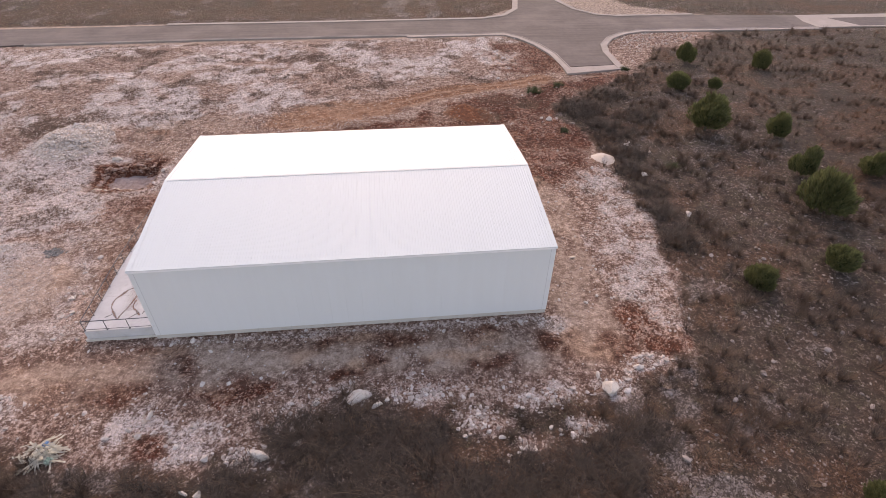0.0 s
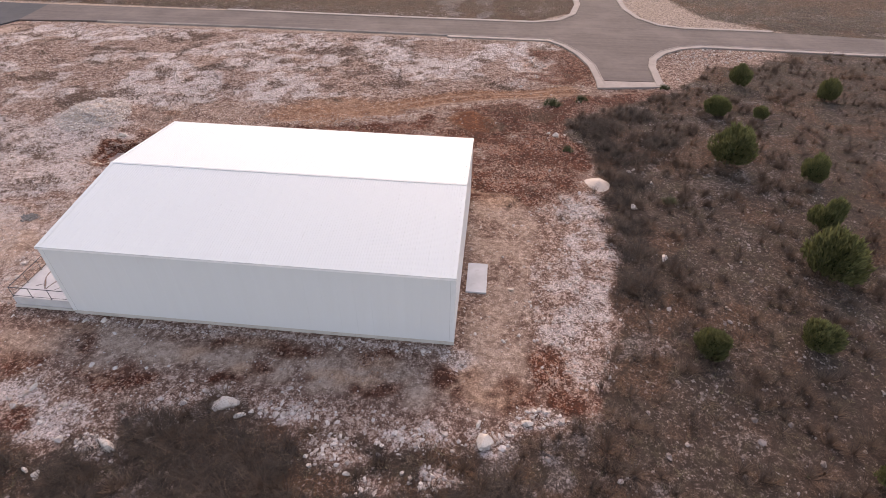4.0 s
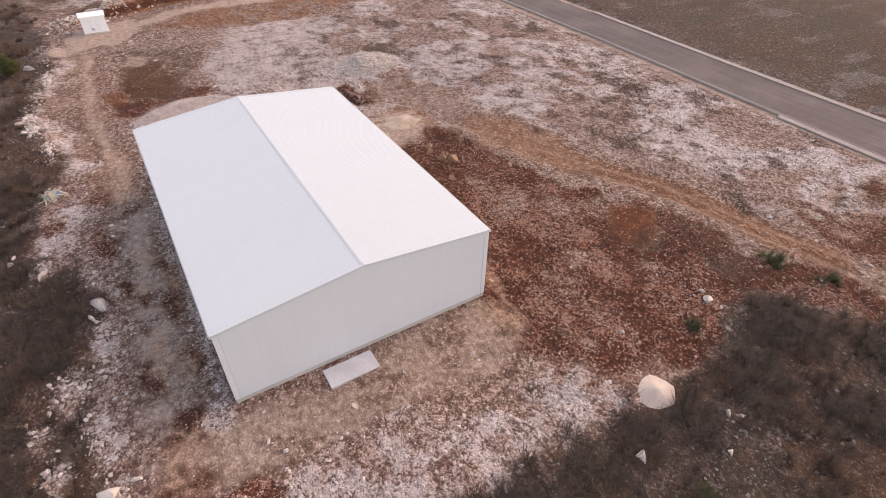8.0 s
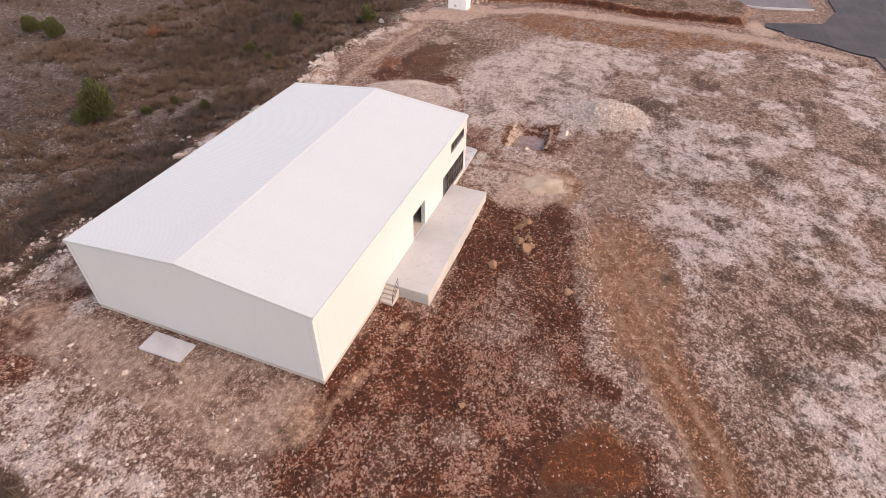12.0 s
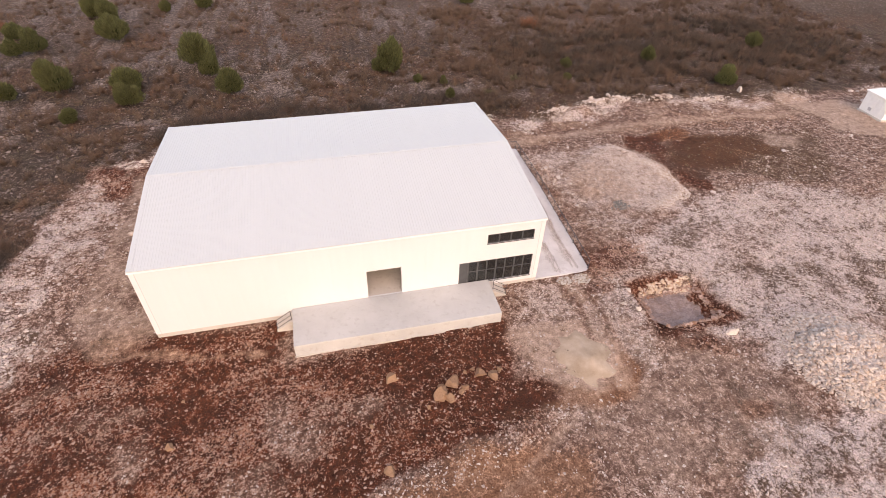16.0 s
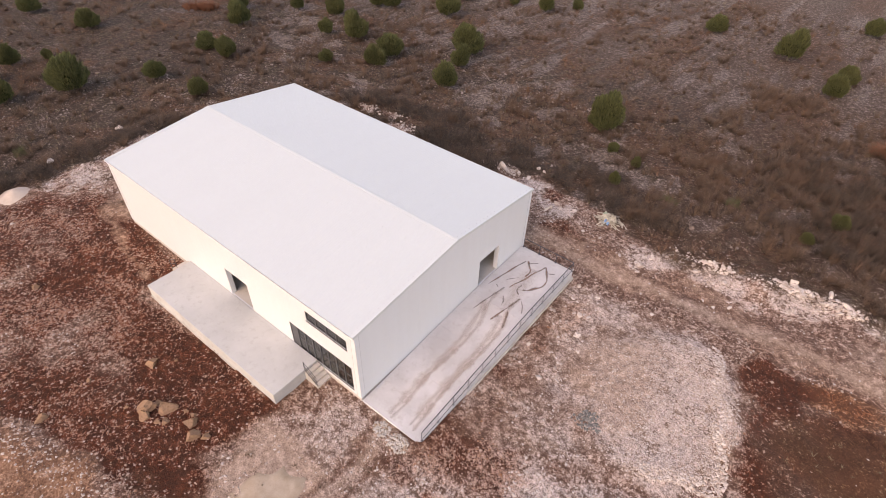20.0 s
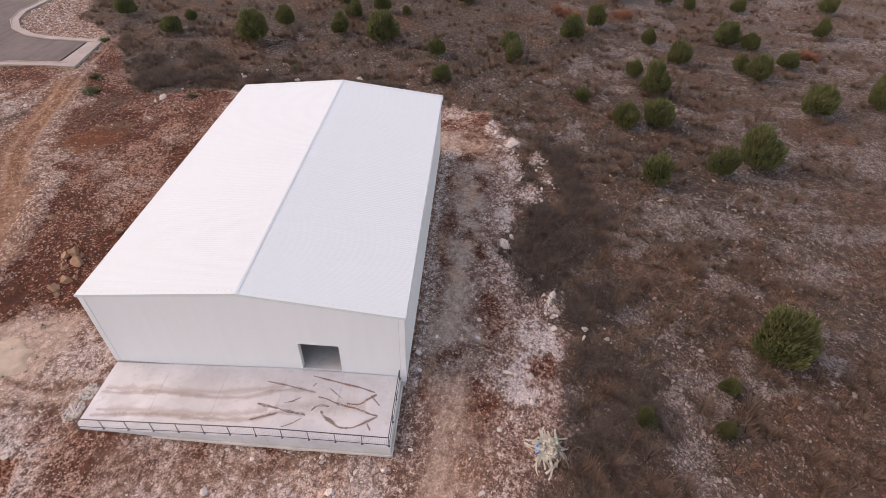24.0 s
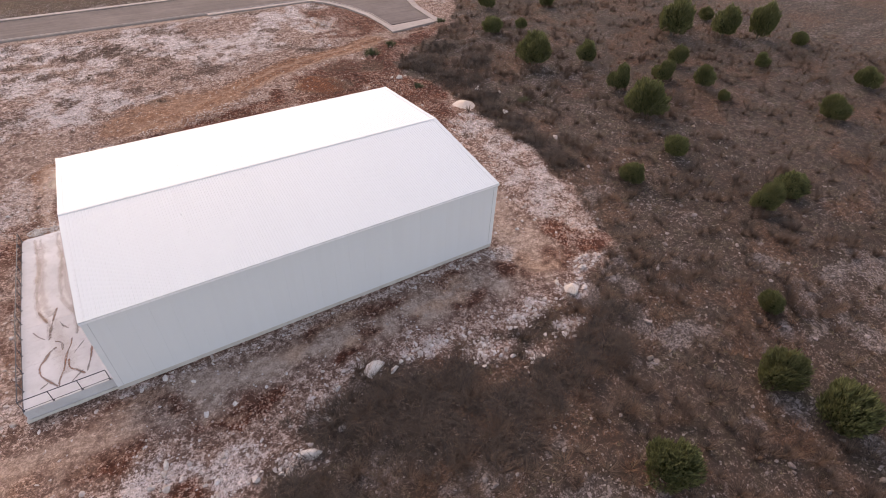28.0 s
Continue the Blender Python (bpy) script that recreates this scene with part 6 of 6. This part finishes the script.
def arching(name, x, y, count, length, width, mat, seed):
    """Long thin branches that rise from a root and bend over, many from each root, in one mesh."""
    g = np.random.default_rng(seed)
    k = len(x) * count
    root = np.repeat(np.stack([x, y, height(x, y) - 0.03], -1), count, 0)
    root[:, :2] += g.normal(0, 0.22, (k, 2))
    side_way = np.repeat(g.random(len(x)) * 6.283, count) + g.normal(0, 0.9, k)
    L = np.repeat(length, count) * (0.5 + 0.7 * g.random(k))
    rise, fall = 0.35 + 0.5 * g.random(k), 0.5 + 0.9 * g.random(k)
    out = np.stack([np.cos(side_way), np.sin(side_way), 0 * L], -1)
    across = np.stack([-np.sin(side_way), np.cos(side_way), 0 * L], -1) + g.normal(0, 0.25, (k, 3))
    rows = []
    for f in (0.0, 0.3, 0.55, 0.8, 1.0):
        p = root + out * (L * f * (0.45 + 0.4 * f))[:, None] + across * (0.10 * L * np.sin(f * 4 + rise * 9))[:, None]
        p[:, 2] += L * (1.5 * rise * f - fall * 0.75 * f * f)
        p[:, 2] = np.maximum(p[:, 2], root[:, 2] + 0.06)
        w = width * (1.0 - 0.75 * f)
        rows += [p - across * w, p + across * w]
    v = np.stack(rows, 1)
    m = v.shape[1]
    f = np.array([(2 * i, 2 * i + 1, 2 * i + 3, 2 * i + 2) for i in range(m // 2 - 1)])[None] + (np.arange(k) * m)[:, None, None]
    return new(name, raw_mesh(name, v.reshape(-1, 3), f.reshape(-1, 4), mat))


# long branches arching out of the thickets, dark ones and bleached ones
tagged(arching("brush_branches", x, y, 24, 1.0 + 0.9 * g.random(len(x)), 0.012, M_brush, 63), "long dark branches arching over the thicket", "branches", kind="stuff")
tagged(arching("bleached_branches", x[::3], y[::3], 5, 1.2 + 0.9 * g.random(len(x[::3])), 0.013, M_twig, 64), "long bleached branches arching out of the brush", "branches", kind="stuff")


# small leafy bushes, green and loose
for x, y, r in ((20.3, 71.5, 0.9), (21.6, 59.8, 0.5), (36.6, 79.2, 0.6), (24.5, 73.5, 0.7), (-24.5, 12.5, 0.6), (30.8, 49.5, 0.8), (-29.5, 8.5, 0.7)):
    g = np.random.default_rng(int(x * 9 + y + 700))
    xx, yy = x + g.normal(0, r * 0.5, 20), y + g.normal(0, r * 0.5, 20)
    tagged(blades("green_bush", xx, yy, 45, r * (0.6 + 0.5 * g.random(20)), 0.016 + 0 * xx, 1.0, M_green, int(x + 400)), "loose dull green bush among dry stems", "bush", "small green bushes")
# dense bushes on the western scrub
x, y, g = scatter(7000, (-95, -22, -24, 18), lambda x, y: soils(x, y)[2] * (0.06 + 0.75 * step(fbm(x + 7, y + 90, 0.32, 3), 0.46, 0.58)), 66)
tagged(blades("western_shrubs", x, y, 70, 0.8 + 0.7 * g.random(len(x)), 0.012 + 0.006 * g.random(len(x)), 0.95, M_bush, 67, 0.45), "dense leafless brown bushes of the western scrub", "scrub", kind="stuff")


# the darkest thickets of the western scrub
x, y, g = scatter(5200, (-90, -30, -16, 15), lambda x, y: soils(x, y)[2] * many(x, y, [(-52, 2, 20, 10), (-72, 0, 14, 12), (-44, 9, 8, 4)], 0.5) * (0.2 + 0.8 * step(fbm(x + 77, y, 0.3, 3), 0.42, 0.56)), 68)
tagged(blades("western_thicket", x, y, 64, 0.9 + 0.8 * g.random(len(x)), 0.012 + 0.005 * g.random(len(x)), 0.85, M_brush, 69, 0.45), "tall dark leafless thicket of the western scrub", "thicket", kind="stuff")


# bushes with dead red leaves
for x, y in ((59.9, 11.6), (60.4, 0.7), (76.1, 9.8), (58.2, 9.8), (-40, -14), (45, -24)):
    g = np.random.default_rng(int(x * 7 + y + 900))
    xx, yy = x + g.normal(0, 0.7, 26), y + g.normal(0, 0.7, 26)
    tagged(blades("dead_bush", xx, yy, 60, 1.1 + 0.7 * g.random(26), 0.012 + 0 * xx, 0.8, M_red_twig, int(x + 300)), "bush with rust-red dead leaves in the scrub", "bush", "dead red bushes")


# junipers
def juniper_meshes(seed, tall):
    """Crown and trunk for a bush one metre wide: upright sprays on a lumpy, gappy body."""
    g = np.random.default_rng(seed)
    k = 1800
    u = g.normal(0, 1, (k, 3))
    u /= np.linalg.norm(u, axis=1)[:, None]
    u[:, 2] = np.where(u[:, 2] < -0.45, -u[:, 2], u[:, 2])
    lobes = g.normal(0, 1, (11, 3))
    lobes[:, 2] = np.abs(lobes[:, 2]) * 0.8 + 0.1
    lobes /= np.linalg.norm(lobes, axis=1)[:, None]
    swell = 0.54 + 0.66 * np.clip((u @ lobes.T).max(1) - 0.70, 0, 1) / 0.30
    swell = np.where(u[:, 2] < 0.25, np.maximum(swell, 0.8), swell)
    r = swell * (0.58 + 0.42 * g.random(k) ** 0.6)
    r = r * np.where(u[:, 2] > 0, 1 - 0.18 * u[:, 2] * (1 - u[:, 2]), 1.0)
    c = u * r[:, None] * np.array([0.46, 0.46, 0.44 * tall]) + np.array([0, 0, 0.27 * tall])
    m = 5
    base = np.repeat(c, m, 0)
    d = np.repeat(u, m, 0) * np.array([0.6, 0.6, 0.3]) + np.array([0, 0, 0.95]) + g.normal(0, 0.26, (k * m, 3))
    d /= np.linalg.norm(d, axis=1)[:, None]
    L = (0.05 + 0.08 * g.random(k * m) ** 1.5 + 0.05 * (g.random(k * m) > 0.9))[:, None]
    side = np.cross(d, g.normal(0, 1, (k * m, 3)))
    side /= np.linalg.norm(side, axis=1)[:, None] + 1e-6
    w = 0.0125
    v = np.stack([base, base + d * L * 0.55 + side * w, base + d * L, base + d * L * 0.55 - side * w], 1).reshape(-1, 3)
    f = np.arange(k * m * 4).reshape(-1, 4)
    crown = raw_mesh("crown", v, f, M_leaf)
    # added dark core: stops the view through, its colour stands for inner shade
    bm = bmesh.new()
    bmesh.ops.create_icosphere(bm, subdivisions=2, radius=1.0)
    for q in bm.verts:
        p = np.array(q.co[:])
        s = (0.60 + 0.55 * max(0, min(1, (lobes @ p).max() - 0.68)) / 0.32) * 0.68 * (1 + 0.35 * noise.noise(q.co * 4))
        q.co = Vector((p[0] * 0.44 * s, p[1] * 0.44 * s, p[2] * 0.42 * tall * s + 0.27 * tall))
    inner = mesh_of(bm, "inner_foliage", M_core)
    bm = bmesh.new()
    bmesh.ops.create_cone(bm, cap_ends=True, segments=7, radius1=0.05, radius2=0.02, depth=0.4, matrix=Matrix.Translation((0, 0, 0.1)))
    for i in range(5):
        a = i * 1.26
        bar(bm, (0, 0, 0.08), (0.25 * math.cos(a), 0.25 * math.sin(a), 0.35 * tall), 0.014, 5)
    return crown, inner, mesh_of(bm, "trunk", M_bark)


KINDS = []
for i in range(5):
    crown, inner, trunk = juniper_meshes(70 + i, (0.85, 1.0, 1.2, 0.92, 1.1)[i])
    KINDS.append((crown, inner, trunk))
EAST = [(29.2, 29.6, 3.0), (36.9, 30.9, 3.0), (41.3, 39.4, 4.8), (43.9, 46.3, 3.2), (38.7, 57.6, 4.8), (41.2, 71.0, 3.3), (53.3, 37.2, 1.8), (54.7, 41.4, 2.9), (51.5, 45.5, 3.2), (46.6, 55.4, 3.1), (46.6, 70.5, 2.1), (47.4, 81.4, 3.2),
        (61.8, 27.8, 3.8), (57.5, 48.2, 3.0), (66.7, 57.0, 5.2), (57.7, 77.6, 3.4), (75.6, 30.9, 3.6), (68.5, 42.1, 2.4), (73.8, 52.6, 4.8), (78.6, 49.6, 4.6), (82.4, 44.9, 2.9), (78.3, 59.6, 2.8)]
NEAR = [(13.4, -5.0, 4.9), (11.4, -0.7, 3.1), (8.3, 6.9, 3.6), (21.0, 3.8, 4.2), (20.2, 7.7, 3.3), (29.5, 2.5, 4.3), (25.7, 11.9, 2.2), (34.8, 3.9, 2.4), (40.8, -3.6, 4.0), (37.1, 20.3, 3.0), (41.5, 20.5, 3.1), (47.2, -0.9, 2.8), (53.8, 6.5, 3.4),
        (47.2, 11.2, 4.0), (26.8, -17.0, 5.0), (36.9, -13.6, 3.9), (39.0, -12.0, 2.6), (-12.9, 3.2, 4.2), (-11.4, 2.2, 2.7), (-16.0, 7.3, 1.4), (-19.3, 8.6, 1.3), (-19.1, 13.5, 1.4), (-38.3, 6.0, 1.8), (-36.3, 10.9, 1.5)]
FAR = [(-72.0, 3.4, 2.8), (-57.5, 16.4, 2.8), (-51.7, 6.2, 2.8), (-32.2, -26.8, 3.2), (-32.7, -32.8, 3.2), (-24.3, -37.2, 5.0), (-11.8, -41.5, 3.6), (11.2, -35.6, 2.2), (14.8, -30.4, 3.1), (21.2, -29.8, 2.2), (23.6, -46.4, 3.2), (26.9, -38.9, 2.4),
       (29.4, -26.0, 3.5), (32.0, -28.2, 3.4), (41.3, -19.6, 3.5), (48.1, -16.5, 3.4), (49.6, -13.2, 4.0), (54.8, -29.9, 3.0), (67.5, -36.9, 3.6), (66.5, -21.0, 3.0), (66.2, -12.1, 2.7), (69.7, -8.4, 3.5), (70.7, 0.5, 5.2), (73.5, 2.7, 5.0), (75.2, -25.8, 2.8), (-33.0, -57.7, 3.4)]
for i, (x, y, s) in enumerate(EAST + NEAR + FAR):
    crown, inner, trunk = KINDS[(i * 3) % 5]
    b = thing("juniper_bush", "rounded dark green juniper bush in the dry scrub", "bush", "junipers in the scrub", at=(x, y, float(height(x, y)) - 0.05))
    b.rotation_euler = (0, 0, i * 2.4)
    b.scale = (s * (0.84 + 0.1 * (i % 3)), s * 0.9, s * (1.0 + 0.09 * (i % 4)))
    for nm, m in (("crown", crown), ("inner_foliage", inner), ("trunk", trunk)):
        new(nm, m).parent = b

# ---- things at the far edges ----
kiosk = thing("transformer_kiosk", "small white transformer kiosk on the dusty track", "kiosk", at=(-71.6, 28.3, 0))


def kpart(name, bm, mat, label=""):
    return part(name, bm, mat, kiosk, label)


KZ = float(height(-71.6, 28.3))
kpart("base", bx(-1.35, 1.35, -1.85, 1.85, KZ - 0.5, KZ + 0.25, bevel=0.02), M_conc2)
kpart("body", bx(-1.25, 1.25, -1.75, 1.75, KZ + 0.25, KZ + 2.6, bevel=0.02), M_white)
kpart("roof", bx(-1.42, 1.42, -1.92, 1.92, KZ + 2.6, KZ + 2.78, bevel=0.03), M_white, "flat overhanging white roof slab")
for y in (-0.9, 0.1):
    kpart("door", bx(1.251, 1.28, y, y + 0.85, KZ + 0.35, KZ + 2.3), M_trim)
kpart("vent", bx(1.281, 1.295, -0.6, -0.15, KZ + 0.6, KZ + 1.0), M_screw)

# grey yard beyond the western bank
slab_of("yard", [(-200, 40), (-112, 40), (-97.5, 46), (-97.2, 60), (-96.8, 82), (-99.5, 91.5), (-200, 91.5)], -0.25, 0.05, M_lot, "grey asphalt yard beyond the bank", "yard")
tagged(part("kerb", ribbon(bmesh.new(), [(-112, 40), (-97.5, 46), (-97.2, 60), (-96.8, 82), (-99.5, 91.5)], -0.02, -0.3, -0.2, 0.2), M_conc), "pale concrete kerb of the yard", "kerb", "", "structure")


def barrier(x, y, rz):
    b = part("concrete_barrier", prism([(-0.55, -0.3, 0), (-0.55, 0.3, 0), (-0.55, 0.22, 0.25), (-0.55, 0.12, 0.8), (-0.55, -0.12, 0.8), (-0.55, -0.22, 0.25)], 1.1, 0), M_conc)
    b.matrix_world = pose(x, y, 0.0, 0, 0, rz)
    return tagged(b, "short pale concrete barrier at the yard kerb", "barrier", "barriers at the yard")


for x, y in ((-96.2, 56.4), (-95.9, 66.9), (-95.3, 77.6)):
    barrier(x, y, 90)
shed = thing("panel_rack", "row of white corrugated panels stacked beside the yard", "panels", at=(-113, 84, 0.05))
for i in range(9):
    bm = bmesh.new()
    for j in range(6):
        block(bm, -0.06, 0.06, -0.9 + j * 0.3, -0.9 + j * 0.3 + 0.22, 0, 2.6)
    block(bm, -0.03, 0.03, -0.95, 0.9, 0.0, 2.55)
    bm.transform(pose(0, -8.8 + i * 2.2, 0, 0, -14, 0))
    part("panel", bm, M_white, shed)
part("rack_beam", bx(0.35, 0.5, -10, 10, 0, 0.25), M_steel, shed)

# torn sacks and straps thrown at the edge of the scrub
sack = thing("torn_sacks", "heap of shredded cream plastic straps with a blue sack", "rubbish", at=(-21.45, 19.6, float(height(-21.45, 19.6))))
M_sack = paint("cream_plastic", (0.68, 0.63, 0.53), (0.56, 0.50, 0.40), 0.6, 4.0, bump=0.4)
M_blue = paint("blue_plastic", (0.10, 0.24, 0.50), (0.17, 0.33, 0.55), 0.4, 4.0)
M_pale_green = paint("pale_green_plastic", (0.27, 0.36, 0.27), (0.36, 0.42, 0.33), 0.5, 4.0)
rr = random.Random(5)
for i in range(60):
    # a limp strap that leaves the middle of the heap
    bm = bmesh.new()
    away, L, w = rr.uniform(0, math.tau), rr.uniform(0.6, 1.5), rr.uniform(0.04, 0.10)
    lift, bend = rr.uniform(0.12, 0.5), rr.uniform(-0.7, 0.7)
    cx, cy = rr.gauss(0, 0.32), rr.gauss(0, 0.32)
    rows = []
    for j in range(7):
        f = j / 6
        a = away + bend * f
        p = Vector((cx + math.cos(a) * L * f, cy + math.sin(a) * L * f, 0.05 + lift * (1 - f) ** 1.3 + 0.06 * math.sin(f * 7 + i)))
        q = Vector((-math.sin(a), math.cos(a), rr.uniform(-0.4, 0.4))) * w * (1 - 0.3 * f)
        rows.append((bm.verts.new(p - q), bm.verts.new(p + q)))
    for (a0, a1), (b0, b1) in zip(rows, rows[1:]):
        bm.faces.new((a0, a1, b1, b0))
    bmesh.ops.solidify(bm, geom=list(bm.faces), thickness=0.008)
    part("strap", bm, M_sack, sack)
for i, (px, py, sc, mat, lab) in enumerate(((0.05, 0.55, 0.5, M_blue, "crumpled blue sack"), (0.6, -0.5, 0.36, M_pale_green, "pale green torn sack"), (-0.25, -0.1, 0.75, M_sack, ""), (0.3, 0.1, 0.6, M_sack, ""))):
    bm = bmesh.new()
    bmesh.ops.create_grid(bm, x_segments=12, y_segments=10, size=0.5)
    for v in bm.verts:
        p = v.co.copy()
        v.co.z = 0.36 + 0.34 * noise.noise((p.x * 4 + i * 5, p.y * 4, i)) - 0.9 * p.length_squared
        v.co.x += 0.2 * noise.noise((p.y * 4, i, 2))
    bm.transform(pose(px, py, 0.02, 0, 0, i * 50) @ Matrix.Diagonal((1.2 * sc, 0.9 * sc, 1, 1)))
    bmesh.ops.solidify(bm, geom=list(bm.faces), thickness=0.012)
    part("sack", bm, mat, sack, lab)

# grey rubble on the gravel, broken concrete at the foot of the ramp
g = np.random.default_rng(95)
k = 260
t, a = g.random(k) ** 0.6, g.random(k) * 6.283
x, y = -29.6 + 0.85 * t * np.cos(a) * (1 + 0.3 * np.sin(3 * a)), 39.6 + 0.72 * t * np.sin(a)
tagged(rubble("grey_rubble_pile", x, y, 0.08 + 0.16 * g.random(k) ** 2, 0.1, stone_mat("slate_grey_rubble", (0.10, 0.10, 0.105), (0.2, 0.2, 0.205), (0.3, 0.29, 0.28)), 96), "small pile of dark grey rubble on the gravel", "rubble pile", kind="stuff")
M_crumb = stone_mat("crumbled_concrete", (0.33, 0.305, 0.29), (0.50, 0.475, 0.46), (0.28, 0.2, 0.15))
for i, (cx, cy, rx, ry) in enumerate(((-21.35, 48.5, 0.8, 0.55), (-19.95, 48.4, 0.6, 0.45))):
    t, a = np.sqrt(g.random(150)), g.random(150) * 6.283
    x, y = cx + rx * t * np.cos(a), cy + ry * t * np.sin(a)
    ob = rubble("broken_concrete", x, y, 0.10 + 0.2 * g.random(150) ** 2, 0.14, M_crumb, 97 + i)
    tagged(ob, "low heap of spilt crumbled concrete at the ramp foot", "concrete heap", "spilt concrete")

# bottom of the dug pit: uneven trodden mud
n = Net("pit_mud")
m1, m2 = n.noise(1.6, 6, 0.7), n.noise(9.0, 5, 0.7)
mud = n.mix(n.span(m1, 0.36, 0.64), (0.215, 0.15, 0.132), (0.33, 0.255, 0.232))
mud = n.mix(n.math('MULTIPLY', n.span(m2, 0.5, 0.66), 0.6), mud, (0.38, 0.305, 0.27))
mud = n.mix(n.math('MULTIPLY', n.span(m2, 0.48, 0.36), 0.6), mud, (0.18, 0.125, 0.10))
n.bump(m2, 1.0, 0.06)
M_pit = n.done(mud, 0.95, spec=0.2)
bm = bmesh.new()
bmesh.ops.create_grid(bm, x_segments=34, y_segments=28, size=0.5)
for v in bm.verts:
    v.co.x, v.co.y = -28.3 + v.co.x * 6.2, 52.6 + v.co.y * 4.9
    v.co.z = -0.98 + 0.22 * noise.noise((v.co.x * 0.8, v.co.y * 0.8, 3)) + 0.08 * noise.noise((v.co.x * 3, v.co.y * 3, 1))
bmesh.ops.solidify(bm, geom=list(bm.faces), thickness=0.3)
tagged(part("pit_floor", bm, M_pit), "grey-brown muddy bottom of the square pit", "pit floor", kind="structure")
k = 240
g = np.random.default_rng(91)
x, y = g.uniform(-30.4, -26.0, k), g.uniform(49.95, 50.75, k)
ed = g.random(520)
side = g.integers(0, 4, 520)
q = [np.array(PIT[i]) for i in range(4)] + [np.array(PIT[0])]
pts = np.array([q[s] * (1 - f) + q[s + 1] * f for s, f in zip(side, ed)])
pts = np.array([-28.2, 52.7]) + (pts - np.array([-28.2, 52.6])) * (0.76 + 0.16 * g.random((520, 1)))
tagged(rubble("pit_rubble", pts[:, 0], pts[:, 1], 0.09 + 0.32 * g.random(520) ** 3, 0.0, M_dirty, 93, z=np.maximum(height(pts[:, 0], pts[:, 1]), -1.0)), "red earthy rubble fallen to the bottom of the pit", "stones", kind="stuff")
tagged(rubble("pit_stones", x, y, 0.12 + 0.3 * g.random(k) ** 2, 0.05, stone_mat("bared_rock", (0.46, 0.35, 0.27), (0.62, 0.54, 0.47), (0.48, 0.33, 0.23)), 92), "pale rock laid bare in the side of the pit", "stones", kind="stuff")
